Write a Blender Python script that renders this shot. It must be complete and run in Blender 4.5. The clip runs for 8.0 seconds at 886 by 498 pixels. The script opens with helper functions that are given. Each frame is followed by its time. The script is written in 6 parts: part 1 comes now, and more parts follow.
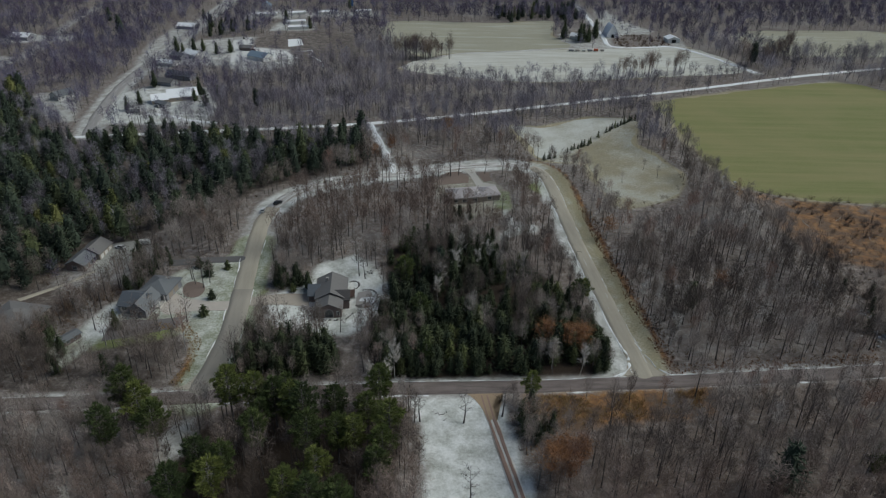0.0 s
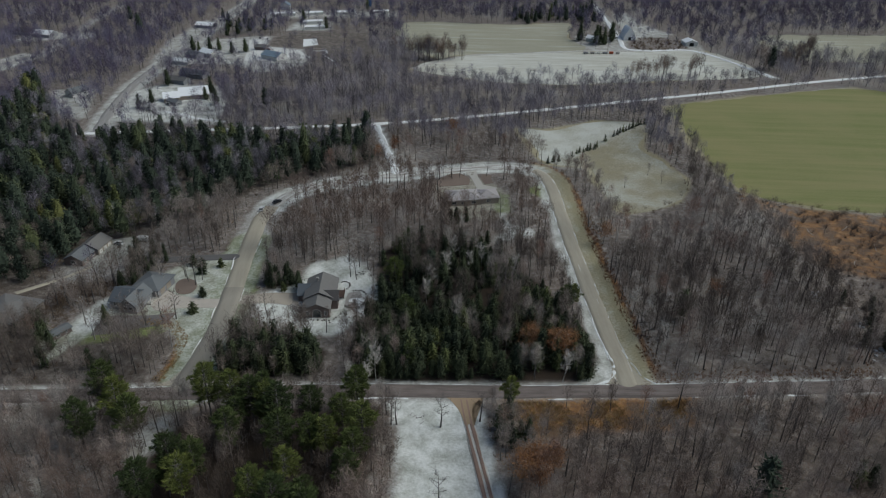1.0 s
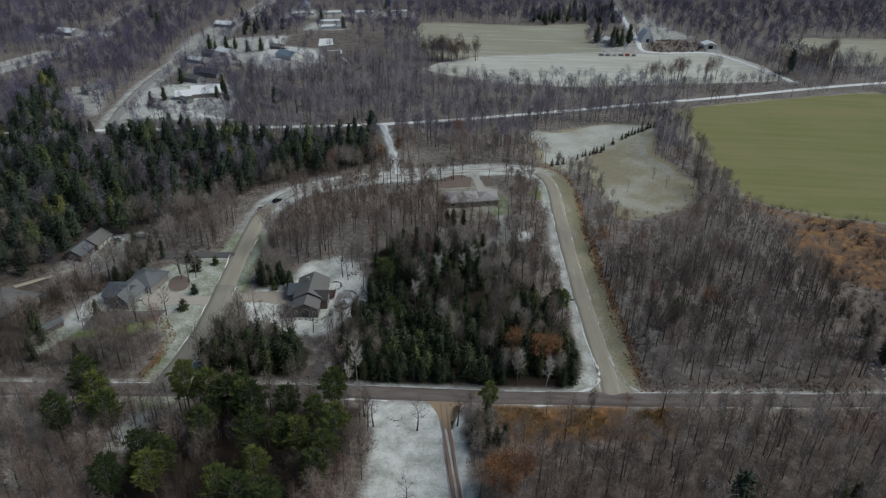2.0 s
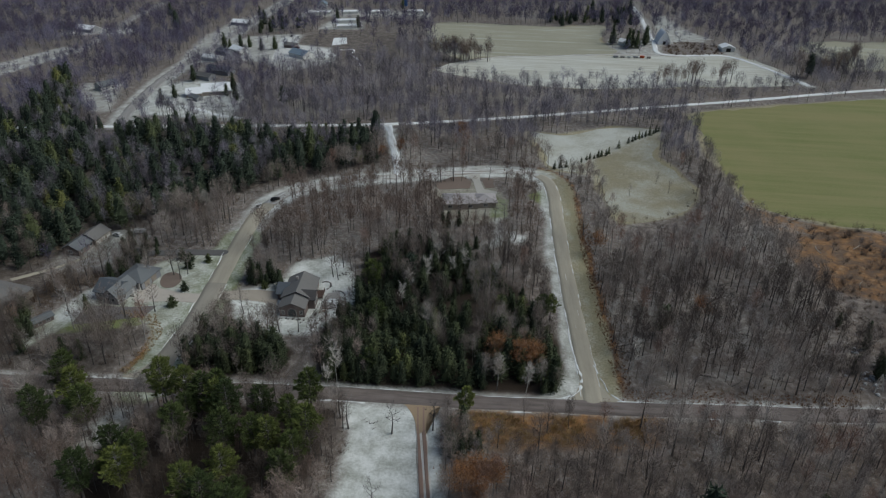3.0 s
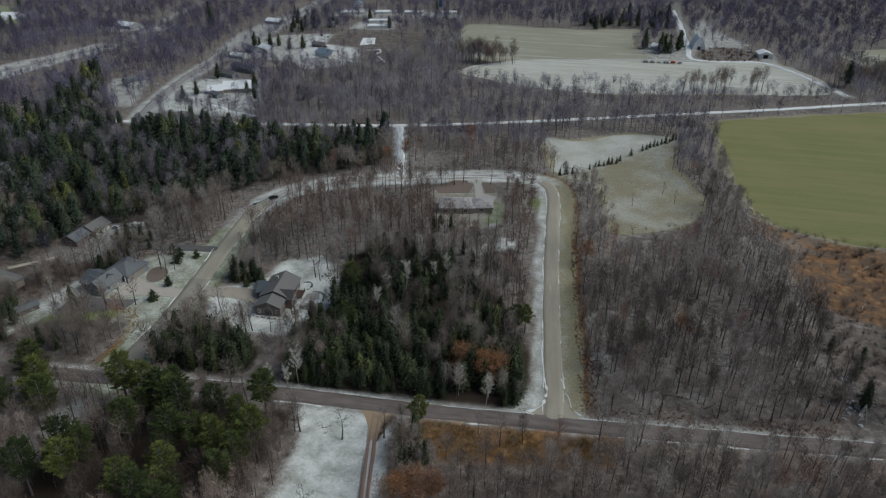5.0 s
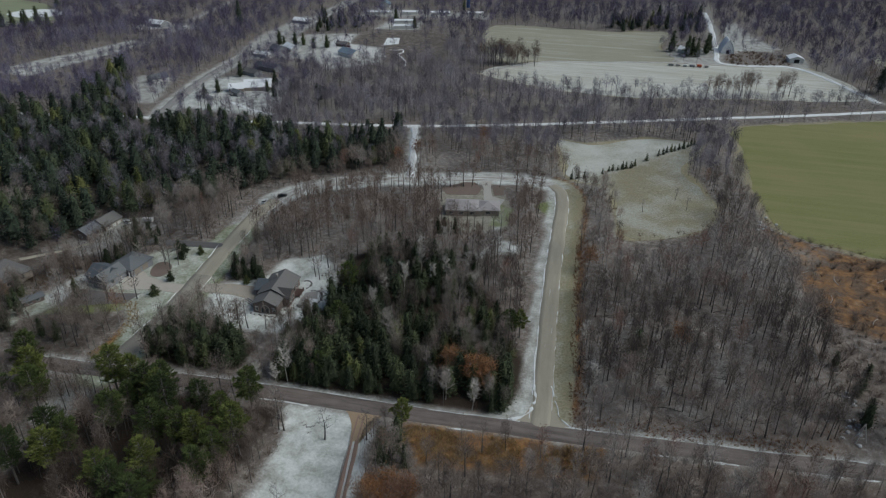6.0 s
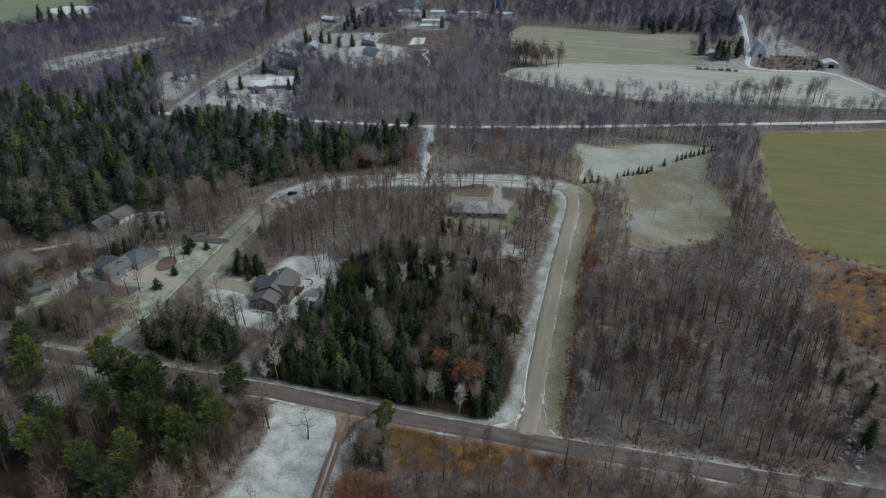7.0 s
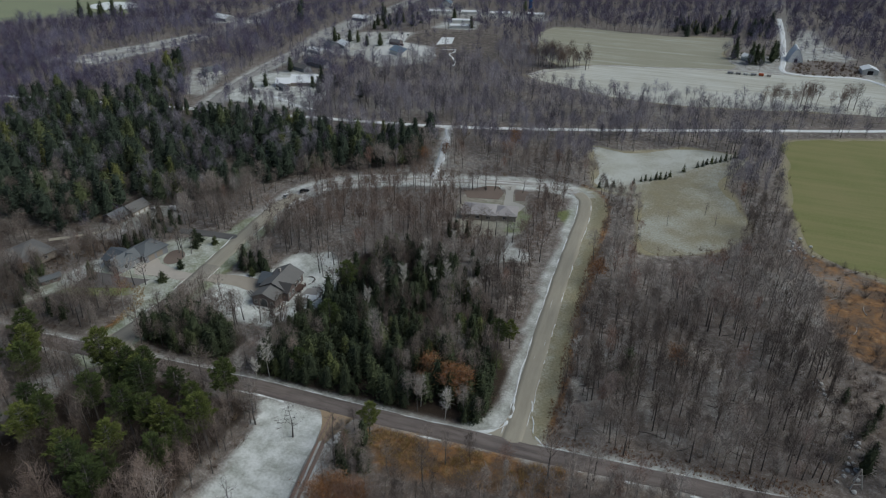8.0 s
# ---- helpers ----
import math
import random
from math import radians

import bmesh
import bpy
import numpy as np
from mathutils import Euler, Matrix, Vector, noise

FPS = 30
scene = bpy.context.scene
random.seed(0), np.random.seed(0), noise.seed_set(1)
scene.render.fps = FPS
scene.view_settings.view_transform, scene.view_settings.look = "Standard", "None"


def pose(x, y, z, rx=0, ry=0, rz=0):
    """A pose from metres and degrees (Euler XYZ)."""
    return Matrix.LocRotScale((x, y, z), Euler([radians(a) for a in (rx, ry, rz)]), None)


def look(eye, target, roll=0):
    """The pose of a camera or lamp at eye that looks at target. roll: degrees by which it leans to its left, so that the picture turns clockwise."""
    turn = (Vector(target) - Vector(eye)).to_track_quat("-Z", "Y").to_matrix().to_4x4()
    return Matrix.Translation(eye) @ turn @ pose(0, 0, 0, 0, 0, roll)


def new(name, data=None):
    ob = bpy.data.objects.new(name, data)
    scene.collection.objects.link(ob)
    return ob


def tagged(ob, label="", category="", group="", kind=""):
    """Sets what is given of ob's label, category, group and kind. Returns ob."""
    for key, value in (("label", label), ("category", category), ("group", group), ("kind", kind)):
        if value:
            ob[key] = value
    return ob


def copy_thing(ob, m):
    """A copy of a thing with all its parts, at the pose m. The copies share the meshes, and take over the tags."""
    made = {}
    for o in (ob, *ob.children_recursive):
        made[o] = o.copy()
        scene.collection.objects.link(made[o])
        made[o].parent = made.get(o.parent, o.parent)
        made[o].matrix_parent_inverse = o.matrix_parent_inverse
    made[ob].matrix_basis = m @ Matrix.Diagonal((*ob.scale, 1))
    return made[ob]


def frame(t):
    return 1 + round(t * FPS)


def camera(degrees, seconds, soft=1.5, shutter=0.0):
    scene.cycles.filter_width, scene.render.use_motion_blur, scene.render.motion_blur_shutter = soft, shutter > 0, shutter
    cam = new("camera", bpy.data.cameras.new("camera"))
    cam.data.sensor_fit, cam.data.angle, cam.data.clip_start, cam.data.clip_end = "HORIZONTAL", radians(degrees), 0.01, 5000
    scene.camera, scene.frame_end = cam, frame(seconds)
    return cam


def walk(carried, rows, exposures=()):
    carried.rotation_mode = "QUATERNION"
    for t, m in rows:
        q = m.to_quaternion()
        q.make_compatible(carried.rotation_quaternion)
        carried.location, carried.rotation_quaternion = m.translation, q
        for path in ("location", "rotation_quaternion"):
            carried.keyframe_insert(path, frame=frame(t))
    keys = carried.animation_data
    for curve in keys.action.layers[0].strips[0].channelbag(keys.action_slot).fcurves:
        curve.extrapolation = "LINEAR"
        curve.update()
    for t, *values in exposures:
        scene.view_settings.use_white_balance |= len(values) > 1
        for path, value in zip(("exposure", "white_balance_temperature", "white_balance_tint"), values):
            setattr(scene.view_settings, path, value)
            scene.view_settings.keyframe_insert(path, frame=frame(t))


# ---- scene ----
cam = camera(65.0, 8.0, 1.2)
K = 1.25  # metres in one unit of the plan, in which all places below are drawn
U = 1 / K
PATH = [
    (0, (-1.166, -0.515, 113.541), (-1.163, 1.232, 112.569), 1.1),
    (0.5, (3.948, 0.04, 113.649), (3.916, 1.788, 112.677), 1.1),
    (1, (9.11, 0.678, 113.777), (9.042, 2.425, 112.805), 1.1),
    (1.5, (14.324, 1.5, 113.907), (14.217, 3.244, 112.935), 1.0),
    (3, (29.746, 5.076, 114.301), (29.535, 6.81, 113.326), 1.0),
    (3.5, (34.811, 6.492, 114.363), (34.562, 8.22, 113.387), 0.9),
    (4, (39.774, 8.076, 114.417), (39.499, 9.799, 113.44), 0.9),
    (4.5, (44.703, 9.734, 114.463), (44.395, 11.452, 113.487), 0.9),
    (6, (59.411, 15.147, 114.563), (58.968, 16.835, 113.588), 0.7),
    (6.5, (64.23, 17.262, 114.577), (63.742, 18.938, 113.601), 0.7),
    (7, (69.054, 19.631, 114.588), (68.515, 21.291, 113.611), 0.6),
    (7.5, (73.805, 22.125, 114.607), (73.22, 23.768, 113.628), 0.6),
    (8, (78.529, 24.695, 114.626), (77.891, 26.318, 113.647), 0.6),
]
walk(cam, [(t, look(K * Vector(eye), K * Vector(target), roll)) for t, eye, target, roll in PATH], exposures=((0.0, 0.47, 6170, 2.5), (8.0, 0.39, 6080, 2.5)))

# ---------------------------------------------------------------- light
world = bpy.data.worlds.new("overcast")
scene.world = world
world.use_nodes = True
wn = world.node_tree.nodes
sky = wn.new("ShaderNodeTexSky")
sky.sky_type, sky.sun_disc = "NISHITA", False
sky.sun_elevation, sky.sun_rotation = radians(46), radians(82)
sky.air_density, sky.dust_density, sky.ozone_density = 1.0, 3.0, 1.5
world.node_tree.links.new(sky.outputs[0], wn["Background"].inputs[0])
wn["Background"].inputs[1].default_value = 0.047
sun = new("sun", bpy.data.lights.new("sun", "SUN"))
sun.data.energy, sun.data.angle, sun.data.color = 1.25, radians(45), (1.0, 0.97, 0.92)
sun.matrix_world = look((99, 14, 104), (0, 0, 0))

# ---------------------------------------------------------------- materials


def material(name, rough=0.9, metal=0.0):
    m = bpy.data.materials.new(name)
    m.use_nodes = True
    b = m.node_tree.nodes["Principled BSDF"]
    b.inputs["Roughness"].default_value, b.inputs["Metallic"].default_value = rough, metal
    b.inputs["Specular IOR Level"].default_value = 0.25
    return m, m.node_tree, b


def node(nt, kind, **inputs):
    n = nt.nodes.new(kind)
    for k, v in inputs.items():
        n.inputs[k.replace("_", " ")].default_value = v
    return n


def ramp(nt, source, stops):
    r = nt.nodes.new("ShaderNodeValToRGB")
    el = r.color_ramp.elements
    while len(el) < len(stops):
        el.new(0.5)
    for e, (p, c) in zip(el, stops):
        e.position, e.color = p, (*c, 1) if len(c) == 3 else c
    nt.links.new(source, r.inputs[0])
    return r.outputs[0]


def mix(nt, fac, a, b, how="MIX"):
    m = nt.nodes.new("ShaderNodeMix")
    m.data_type, m.blend_type = "RGBA", how
    for v, s in ((fac, m.inputs[0]), (a, m.inputs[6]), (b, m.inputs[7])):
        if isinstance(v, bpy.types.NodeSocket):
            nt.links.new(v, s)
        elif isinstance(v, tuple):
            s.default_value = (*v, 1)
        else:
            s.default_value = v
    return m.outputs[2]


def calc(nt, how, a, b=0.0, c=0.0):
    m = nt.nodes.new("ShaderNodeMath")
    m.operation = how
    for v, s in zip((a, b, c), m.inputs):
        if isinstance(v, bpy.types.NodeSocket):
            nt.links.new(v, s)
        else:
            s.default_value = v
    return m.outputs[0]


def noise_of(nt, scale, detail=4.0, vector=None, rough=0.6):
    n = node(nt, "ShaderNodeTexNoise", Scale=scale, Detail=detail, Roughness=rough)
    if vector is None:
        vector = nt.nodes.new("ShaderNodeTexCoord").outputs["Object"]
    nt.links.new(vector, n.inputs["Vector"])
    return n.outputs[0]


def bump(nt, b, height, strength, distance):
    n = node(nt, "ShaderNodeBump", Strength=strength, Distance=distance)
    nt.links.new(height, n.inputs["Height"])
    nt.links.new(n.outputs[0], b.inputs["Normal"])


def edge(nt, mask, grain, low, high):
    """A ragged threshold of a soft mask by a grain."""
    v = calc(nt, "ADD", mask, calc(nt, "MULTIPLY_ADD", grain, 0.9, -0.45))
    m = nt.nodes.new("ShaderNodeMapRange")
    m.interpolation_type = "SMOOTHSTEP"
    nt.links.new(v, m.inputs[0])
    m.inputs[1].default_value, m.inputs[2].default_value = low, high
    return m.outputs[0]


def ground_material():
    m, nt, b = material("leaf_litter", 0.95)
    at = nt.nodes.new("ShaderNodeAttribute")
    at.attribute_name = "cover"
    sep = nt.nodes.new("ShaderNodeSeparateColor")
    nt.links.new(at.outputs["Color"], sep.inputs[0])
    fine, mid, big = noise_of(nt, 1.6, 6, rough=0.7), noise_of(nt, 0.22, 5), noise_of(nt, 0.03, 4)
    blot = noise_of(nt, 0.55, 5, rough=0.7)
    litter = ramp(nt, blot, [(0.34, (0.07, 0.053, 0.043)), (0.5, (0.195, 0.16, 0.136)), (0.64, (0.37, 0.33, 0.295))])
    litter = mix(nt, calc(nt, "MULTIPLY", fine, 0.5), litter, (0.31, 0.282, 0.258))
    litter = mix(nt, ramp(nt, mid, [(0.4, (0, 0, 0)), (0.66, (0.6, 0.6, 0.6))]), litter, (0.075, 0.065, 0.06))
    litter = mix(nt, ramp(nt, big, [(0.45, (0, 0, 0)), (0.68, (0.55, 0.55, 0.55))]), litter, (0.13, 0.1, 0.085))
    speck = noise_of(nt, 3.6, 3, rough=0.8)
    litter = mix(nt, ramp(nt, calc(nt, "ADD", calc(nt, "MULTIPLY", speck, 0.75), calc(nt, "MULTIPLY", blot, 0.25)), [(0.53, (0, 0, 0)), (0.64, (0.48, 0.48, 0.48))]), litter, (0.55, 0.55, 0.55))
    litter = mix(nt, ramp(nt, speck, [(0.3, (0.7, 0.7, 0.7)), (0.44, (0, 0, 0))]), litter, (0.04, 0.033, 0.03))
    grass = ramp(nt, fine, [(0.3, (0.11, 0.13, 0.045)), (0.7, (0.24, 0.262, 0.115))])
    straw = ramp(nt, fine, [(0.3, (0.22, 0.19, 0.11)), (0.7, (0.41, 0.37, 0.25))])
    rust = ramp(nt, blot, [(0.3, (0.06, 0.048, 0.042)), (0.43, (0.2, 0.105, 0.048)), (0.54, (0.31, 0.155, 0.055)), (0.7, (0.36, 0.26, 0.15))])
    rust = mix(nt, ramp(nt, mid, [(0.4, (0, 0, 0)), (0.56, (0.75, 0.75, 0.75))]), rust, (0.1, 0.076, 0.06))
    rust = mix(nt, ramp(nt, speck, [(0.58, (0, 0, 0)), (0.68, (0.55, 0.55, 0.55))]), rust, (0.4, 0.38, 0.35))
    rust = mix(nt, ramp(nt, speck, [(0.3, (0.8, 0.8, 0.8)), (0.45, (0, 0, 0))]), rust, (0.05, 0.035, 0.025))
    snow = ramp(nt, calc(nt, "ADD", calc(nt, "MULTIPLY", fine, 0.3), calc(nt, "MULTIPLY", mid, 0.7)), [(0.36, (0.37, 0.385, 0.345)), (0.5, (0.59, 0.605, 0.575)), (0.63, (0.76, 0.77, 0.75))])
    grain = calc(nt, "ADD", calc(nt, "MULTIPLY", fine, 0.55), calc(nt, "MULTIPLY", mid, 0.45))
    # shed needles and brown soil; under the pines this brown also paints in shade
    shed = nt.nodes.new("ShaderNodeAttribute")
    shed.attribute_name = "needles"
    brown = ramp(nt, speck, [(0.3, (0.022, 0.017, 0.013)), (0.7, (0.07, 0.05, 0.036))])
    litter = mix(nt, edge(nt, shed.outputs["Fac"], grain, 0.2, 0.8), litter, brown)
    c = mix(nt, edge(nt, at.outputs["Alpha"], grain, 0.25, 0.75), litter, rust)
    c = mix(nt, edge(nt, sep.outputs[2], grain, 0.25, 0.75), c, straw)
    c = mix(nt, edge(nt, sep.outputs[1], grain, 0.25, 0.75), c, grass)
    c = mix(nt, edge(nt, sep.outputs[0], grain, 0.2, 0.95), c, snow)
    nt.links.new(c, b.inputs["Base Color"])
    bump(nt, b, grain, 0.6, 0.35)
    return m


def field_material(name, dark, light, stripe, snow, angle, wave):
    m, nt, b = material(name, 0.95)
    tc = nt.nodes.new("ShaderNodeTexCoord").outputs["Object"]
    mp = nt.nodes.new("ShaderNodeMapping")
    mp.inputs["Rotation"].default_value = (0, 0, radians(angle))
    mp.inputs["Scale"].default_value = (0.06, 1.0, 1.0)
    nt.links.new(tc, mp.inputs["Vector"])
    rows, fine, big = noise_of(nt, wave, 5, mp.outputs[0], 0.7), noise_of(nt, 1.3, 6, rough=0.75), noise_of(nt, 0.02, 5)
    c = ramp(nt, fine, [(0.3, dark), (0.7, light)])
    c = mix(nt, ramp(nt, rows, [(0.4, (0, 0, 0)), (0.62, (0.75, 0.75, 0.75))]), c, stripe)
    c = mix(nt, ramp(nt, big, [(0.42, (0, 0, 0)), (0.7, (0.7, 0.7, 0.7))]), c, stripe)
    if snow:
        s = calc(nt, "ADD", calc(nt, "MULTIPLY", rows, 0.5), calc(nt, "ADD", calc(nt, "MULTIPLY", fine, 0.25), calc(nt, "MULTIPLY", big, 0.25)))
        c = mix(nt, ramp(nt, s, [(0.56 - 0.3 * snow, (0, 0, 0)), (0.9 - 0.3 * snow, (0.9, 0.9, 0.9))]), c, (0.72, 0.74, 0.72))
    nt.links.new(c, b.inputs["Base Color"])
    bump(nt, b, fine, 0.5, 0.2)
    return m


def road_material(name, base, track, snow, streak, dash=0.0):
    m, nt, b = material(name, 0.85)
    uv = nt.nodes.new("ShaderNodeUVMap").outputs[0]
    sep = nt.nodes.new("ShaderNodeSeparateXYZ")
    nt.links.new(uv, sep.inputs[0])
    mp = nt.nodes.new("ShaderNodeMapping")
    mp.inputs["Scale"].default_value = (1.0, 0.07, 1.0)
    nt.links.new(uv, mp.inputs["Vector"])
    long, fine, big = noise_of(nt, 1.3, 5, mp.outputs[0], 0.65), noise_of(nt, 2.5, 6, rough=0.75), noise_of(nt, 0.09, 4)
    c = mix(nt, ramp(nt, long, [(0.35, (0, 0, 0)), (0.65, (1, 1, 1))]), base, track)
    c = mix(nt, calc(nt, "MULTIPLY", fine, 0.45), c, tuple(0.55 * v for v in base))
    c = mix(nt, ramp(nt, big, [(0.4, (0, 0, 0)), (0.75, (0.5, 0.5, 0.5))]), c, track)
    if streak:
        s = calc(nt, "ADD", calc(nt, "MULTIPLY", long, 0.7), calc(nt, "MULTIPLY", fine, 0.3))
        c = mix(nt, ramp(nt, s, [(0.72 - 0.4 * streak, (0, 0, 0)), (0.9 - 0.4 * streak, (1, 1, 1))]), c, snow)
    nt.links.new(c, b.inputs["Base Color"])
    bump(nt, b, fine, 0.35, 0.05)
    return m


def tint_of(nt):
    at = nt.nodes.new("ShaderNodeAttribute")
    at.attribute_name = "tint"
    info = nt.nodes.new("ShaderNodeObjectInfo")
    # joined trees carry a tint each; single trees take the object's own chance
    joined = calc(nt, "GREATER_THAN", at.outputs["Fac"], 0.0005)
    return calc(nt, "ADD", at.outputs["Fac"], calc(nt, "MULTIPLY", info.outputs["Random"], calc(nt, "SUBTRACT", 1.0, joined)))


def tree_material(name, stops, rough=0.9, grain=0.35, fleck=0.35):
    m, nt, b = material(name, rough)
    c = ramp(nt, tint_of(nt), stops)
    g = nt.nodes.new("ShaderNodeNewGeometry").outputs["Random Per Island"]
    c = mix(nt, calc(nt, "MULTIPLY", g, grain), c, tuple(0.5 * v for v in stops[0][1]))
    n = noise_of(nt, 3.0, 3)
    pale = max((c0 for _, c0 in stops), key=sum)
    c = mix(nt, calc(nt, "MULTIPLY", n, fleck), c, tuple(1.1 * v for v in pale))
    nt.links.new(c, b.inputs["Base Color"])
    return m


def plain_material(name, colour, rough=0.8, vary=0.35, scale=1.5, metal=0.0, stretch=(1, 1, 1)):
    m, nt, b = material(name, rough, metal)
    mp = nt.nodes.new("ShaderNodeMapping")
    mp.inputs["Scale"].default_value = stretch
    nt.links.new(nt.nodes.new("ShaderNodeTexCoord").outputs["Object"], mp.inputs["Vector"])
    a, z = noise_of(nt, scale, 5, mp.outputs[0]), noise_of(nt, 0.35 * scale, 3)
    c = mix(nt, calc(nt, "MULTIPLY", a, vary), colour, tuple(0.45 * v for v in colour))
    c = mix(nt, calc(nt, "MULTIPLY", z, vary), c, tuple(min(1.0, 1.35 * v) for v in colour))
    nt.links.new(c, b.inputs["Base Color"])
    bump(nt, b, a, 0.3, 0.03)
    return m


def glass_material():
    m, nt, b = material("window_glass", 0.08)
    b.inputs["Base Color"].default_value = (0.03, 0.035, 0.04, 1)
    b.inputs["Specular IOR Level"].default_value = 0.6
    return m


GROUND = ground_material()
GREEN = field_material("winter_crop", (0.138, 0.156, 0.05), (0.226, 0.24, 0.096), (0.26, 0.236, 0.112), 0, -22, 0.12)
STUBBLE = field_material("stubble", (0.26, 0.25, 0.18), (0.38, 0.37, 0.29), (0.34, 0.325, 0.25), 0.2, -5, 0.2)
STRIP = field_material("snowy_stubble", (0.25, 0.225, 0.15), (0.4, 0.37, 0.27), (0.32, 0.29, 0.2), 0.82, -8, 0.35)


def meadow_material():
    m, nt, b = material("frosted_meadow", 0.95)
    tc = nt.nodes.new("ShaderNodeTexCoord").outputs["Object"]
    sep = nt.nodes.new("ShaderNodeSeparateXYZ")
    nt.links.new(tc, sep.inputs[0])
    fine, mid, big = noise_of(nt, 1.5, 6, rough=0.75), noise_of(nt, 0.25, 5), noise_of(nt, 0.05, 4)
    c = ramp(nt, fine, [(0.3, (0.18, 0.16, 0.105)), (0.7, (0.36, 0.33, 0.24))])
    c = mix(nt, ramp(nt, mid, [(0.4, (0, 0, 0)), (0.65, (0.7, 0.7, 0.7))]), c, (0.27, 0.24, 0.15))
    # snow has lain longest north of the row of young spruces
    side = calc(nt, "ADD", calc(nt, "MULTIPLY", sep.outputs[1], 0.06), calc(nt, "MULTIPLY", sep.outputs[0], -0.066))
    side = calc(nt, "MINIMUM", calc(nt, "MAXIMUM", calc(nt, "MULTIPLY", calc(nt, "ADD", side, -14.2), 0.22), -0.035), 0.1)
    s = calc(nt, "ADD", side, calc(nt, "ADD", calc(nt, "MULTIPLY", fine, 0.45), calc(nt, "MULTIPLY", big, 0.55)))
    c = mix(nt, ramp(nt, s, [(0.42, (0, 0, 0)), (0.66, (0.8, 0.8, 0.8))]), c, (0.58, 0.6, 0.57))
    nt.links.new(c, b.inputs["Base Color"])
    bump(nt, b, mid, 0.6, 0.3)
    return m


MEADOW = meadow_material()
ASPHALT = road_material("worn_asphalt", (0.12, 0.1, 0.093), (0.25, 0.212, 0.197), (0.7, 0.7, 0.7), 0.12)
TARROAD = road_material("grey_asphalt", (0.3, 0.278, 0.235), (0.355, 0.325, 0.275), (0.7, 0.7, 0.7), 0.05)
GREYROAD = road_material("gravel_road", (0.375, 0.342, 0.275), (0.45, 0.412, 0.335), (0.7, 0.71, 0.7), 0.15)
SNOWROAD = road_material("snowy_road", (0.3, 0.27, 0.24), (0.38, 0.35, 0.31), (0.7, 0.71, 0.7), 0.72)
VILLAGEROAD = road_material("village_road", (0.3, 0.285, 0.27), (0.38, 0.365, 0.35), (0.68, 0.69, 0.69), 0.42)
WHITEWAY = road_material("snowy_track", (0.45, 0.42, 0.38), (0.55, 0.53, 0.5), (0.8, 0.82, 0.83), 0.95)
TANWAY = road_material("tan_drive", (0.42, 0.37, 0.31), (0.5, 0.46, 0.4), (0.68, 0.69, 0.67), 0.75)
DIRT = road_material("dirt_track", (0.27, 0.175, 0.135), (0.37, 0.265, 0.215), (0.7, 0.7, 0.7), 0.3)
CONCRETE = plain_material("driveway_concrete", (0.46, 0.44, 0.4), 0.9, 0.3, 0.8)
BLACKTOP = plain_material("driveway_blacktop", (0.13, 0.125, 0.125), 0.9, 0.3, 0.8)
SNOW = plain_material("old_snow", (0.78, 0.8, 0.8), 0.8, 0.25, 2.0)
TWIG = tree_material("bare_twigs", [(0.0, (0.088, 0.066, 0.055)), (0.25, (0.18, 0.144, 0.126)), (0.36, (0.23, 0.178, 0.153)), (0.46, (0.258, 0.214, 0.188)), (0.66, (0.345, 0.294, 0.262)),
                                    (0.86, (0.435, 0.39, 0.355)), (0.95, (0.52, 0.475, 0.435)), (0.97, (0.29, 0.165, 0.125)), (1.0, (0.29, 0.165, 0.125))], fleck=0.15)
BROWNTWIG = tree_material("red_brown_twigs", [(0.0, (0.12, 0.085, 0.07)), (0.5, (0.225, 0.165, 0.138)), (0.85, (0.33, 0.258, 0.22)), (1.0, (0.42, 0.35, 0.31))], fleck=0.12)
# brown twigs made darker: shade among the pines put into the colour
SHADETWIG = tree_material("shaded_brown_twigs", [(0.0, (0.07, 0.053, 0.043)), (0.7, (0.14, 0.11, 0.092)), (1.0, (0.24, 0.2, 0.175))], fleck=0.1)
# bluish grey: distance haze put into twig colour, also pale trees among conifers
MISTTWIG = tree_material("haze_grey_twigs", [(0.0, (0.092, 0.08, 0.1)), (0.35, (0.185, 0.165, 0.198)), (0.65, (0.285, 0.26, 0.305)), (1.0, (0.41, 0.385, 0.43))], fleck=0.15)
# distance haze put into the colour of the far twigs as purple
HAZETWIG = tree_material("haze_purple_twigs", [(0.0, (0.046, 0.039, 0.074)), (0.3, (0.084, 0.073, 0.132)), (0.42, (0.124, 0.084, 0.132)), (0.6, (0.162, 0.148, 0.228)), (1.0, (0.25, 0.236, 0.335))])
BARK = tree_material("bark", [(0.0, (0.025, 0.021, 0.02)), (0.5, (0.055, 0.047, 0.043)), (0.82, (0.1, 0.088, 0.082)), (0.92, (0.22, 0.205, 0.195)), (1.0, (0.34, 0.32, 0.31))], grain=0.2)
PALEBARK = tree_material("pale_bark", [(0.0, (0.42, 0.4, 0.37)), (1.0, (0.6, 0.57, 0.53))])
PALETWIG = tree_material("pale_twigs", [(0.0, (0.46, 0.43, 0.39)), (1.0, (0.62, 0.585, 0.54))])
RUSTLEAF = tree_material("rusty_oak_leaves", [(0.0, (0.2, 0.092, 0.045)), (1.0, (0.29, 0.14, 0.06))])
SPRUCE = tree_material("spruce_needles", [(0.0, (0.028, 0.041, 0.033)), (0.5, (0.045, 0.063, 0.046)), (0.74, (0.08, 0.098, 0.05)), (0.9, (0.12, 0.135, 0.05)), (1.0, (0.175, 0.172, 0.058))], grain=0.12, fleck=0.1)
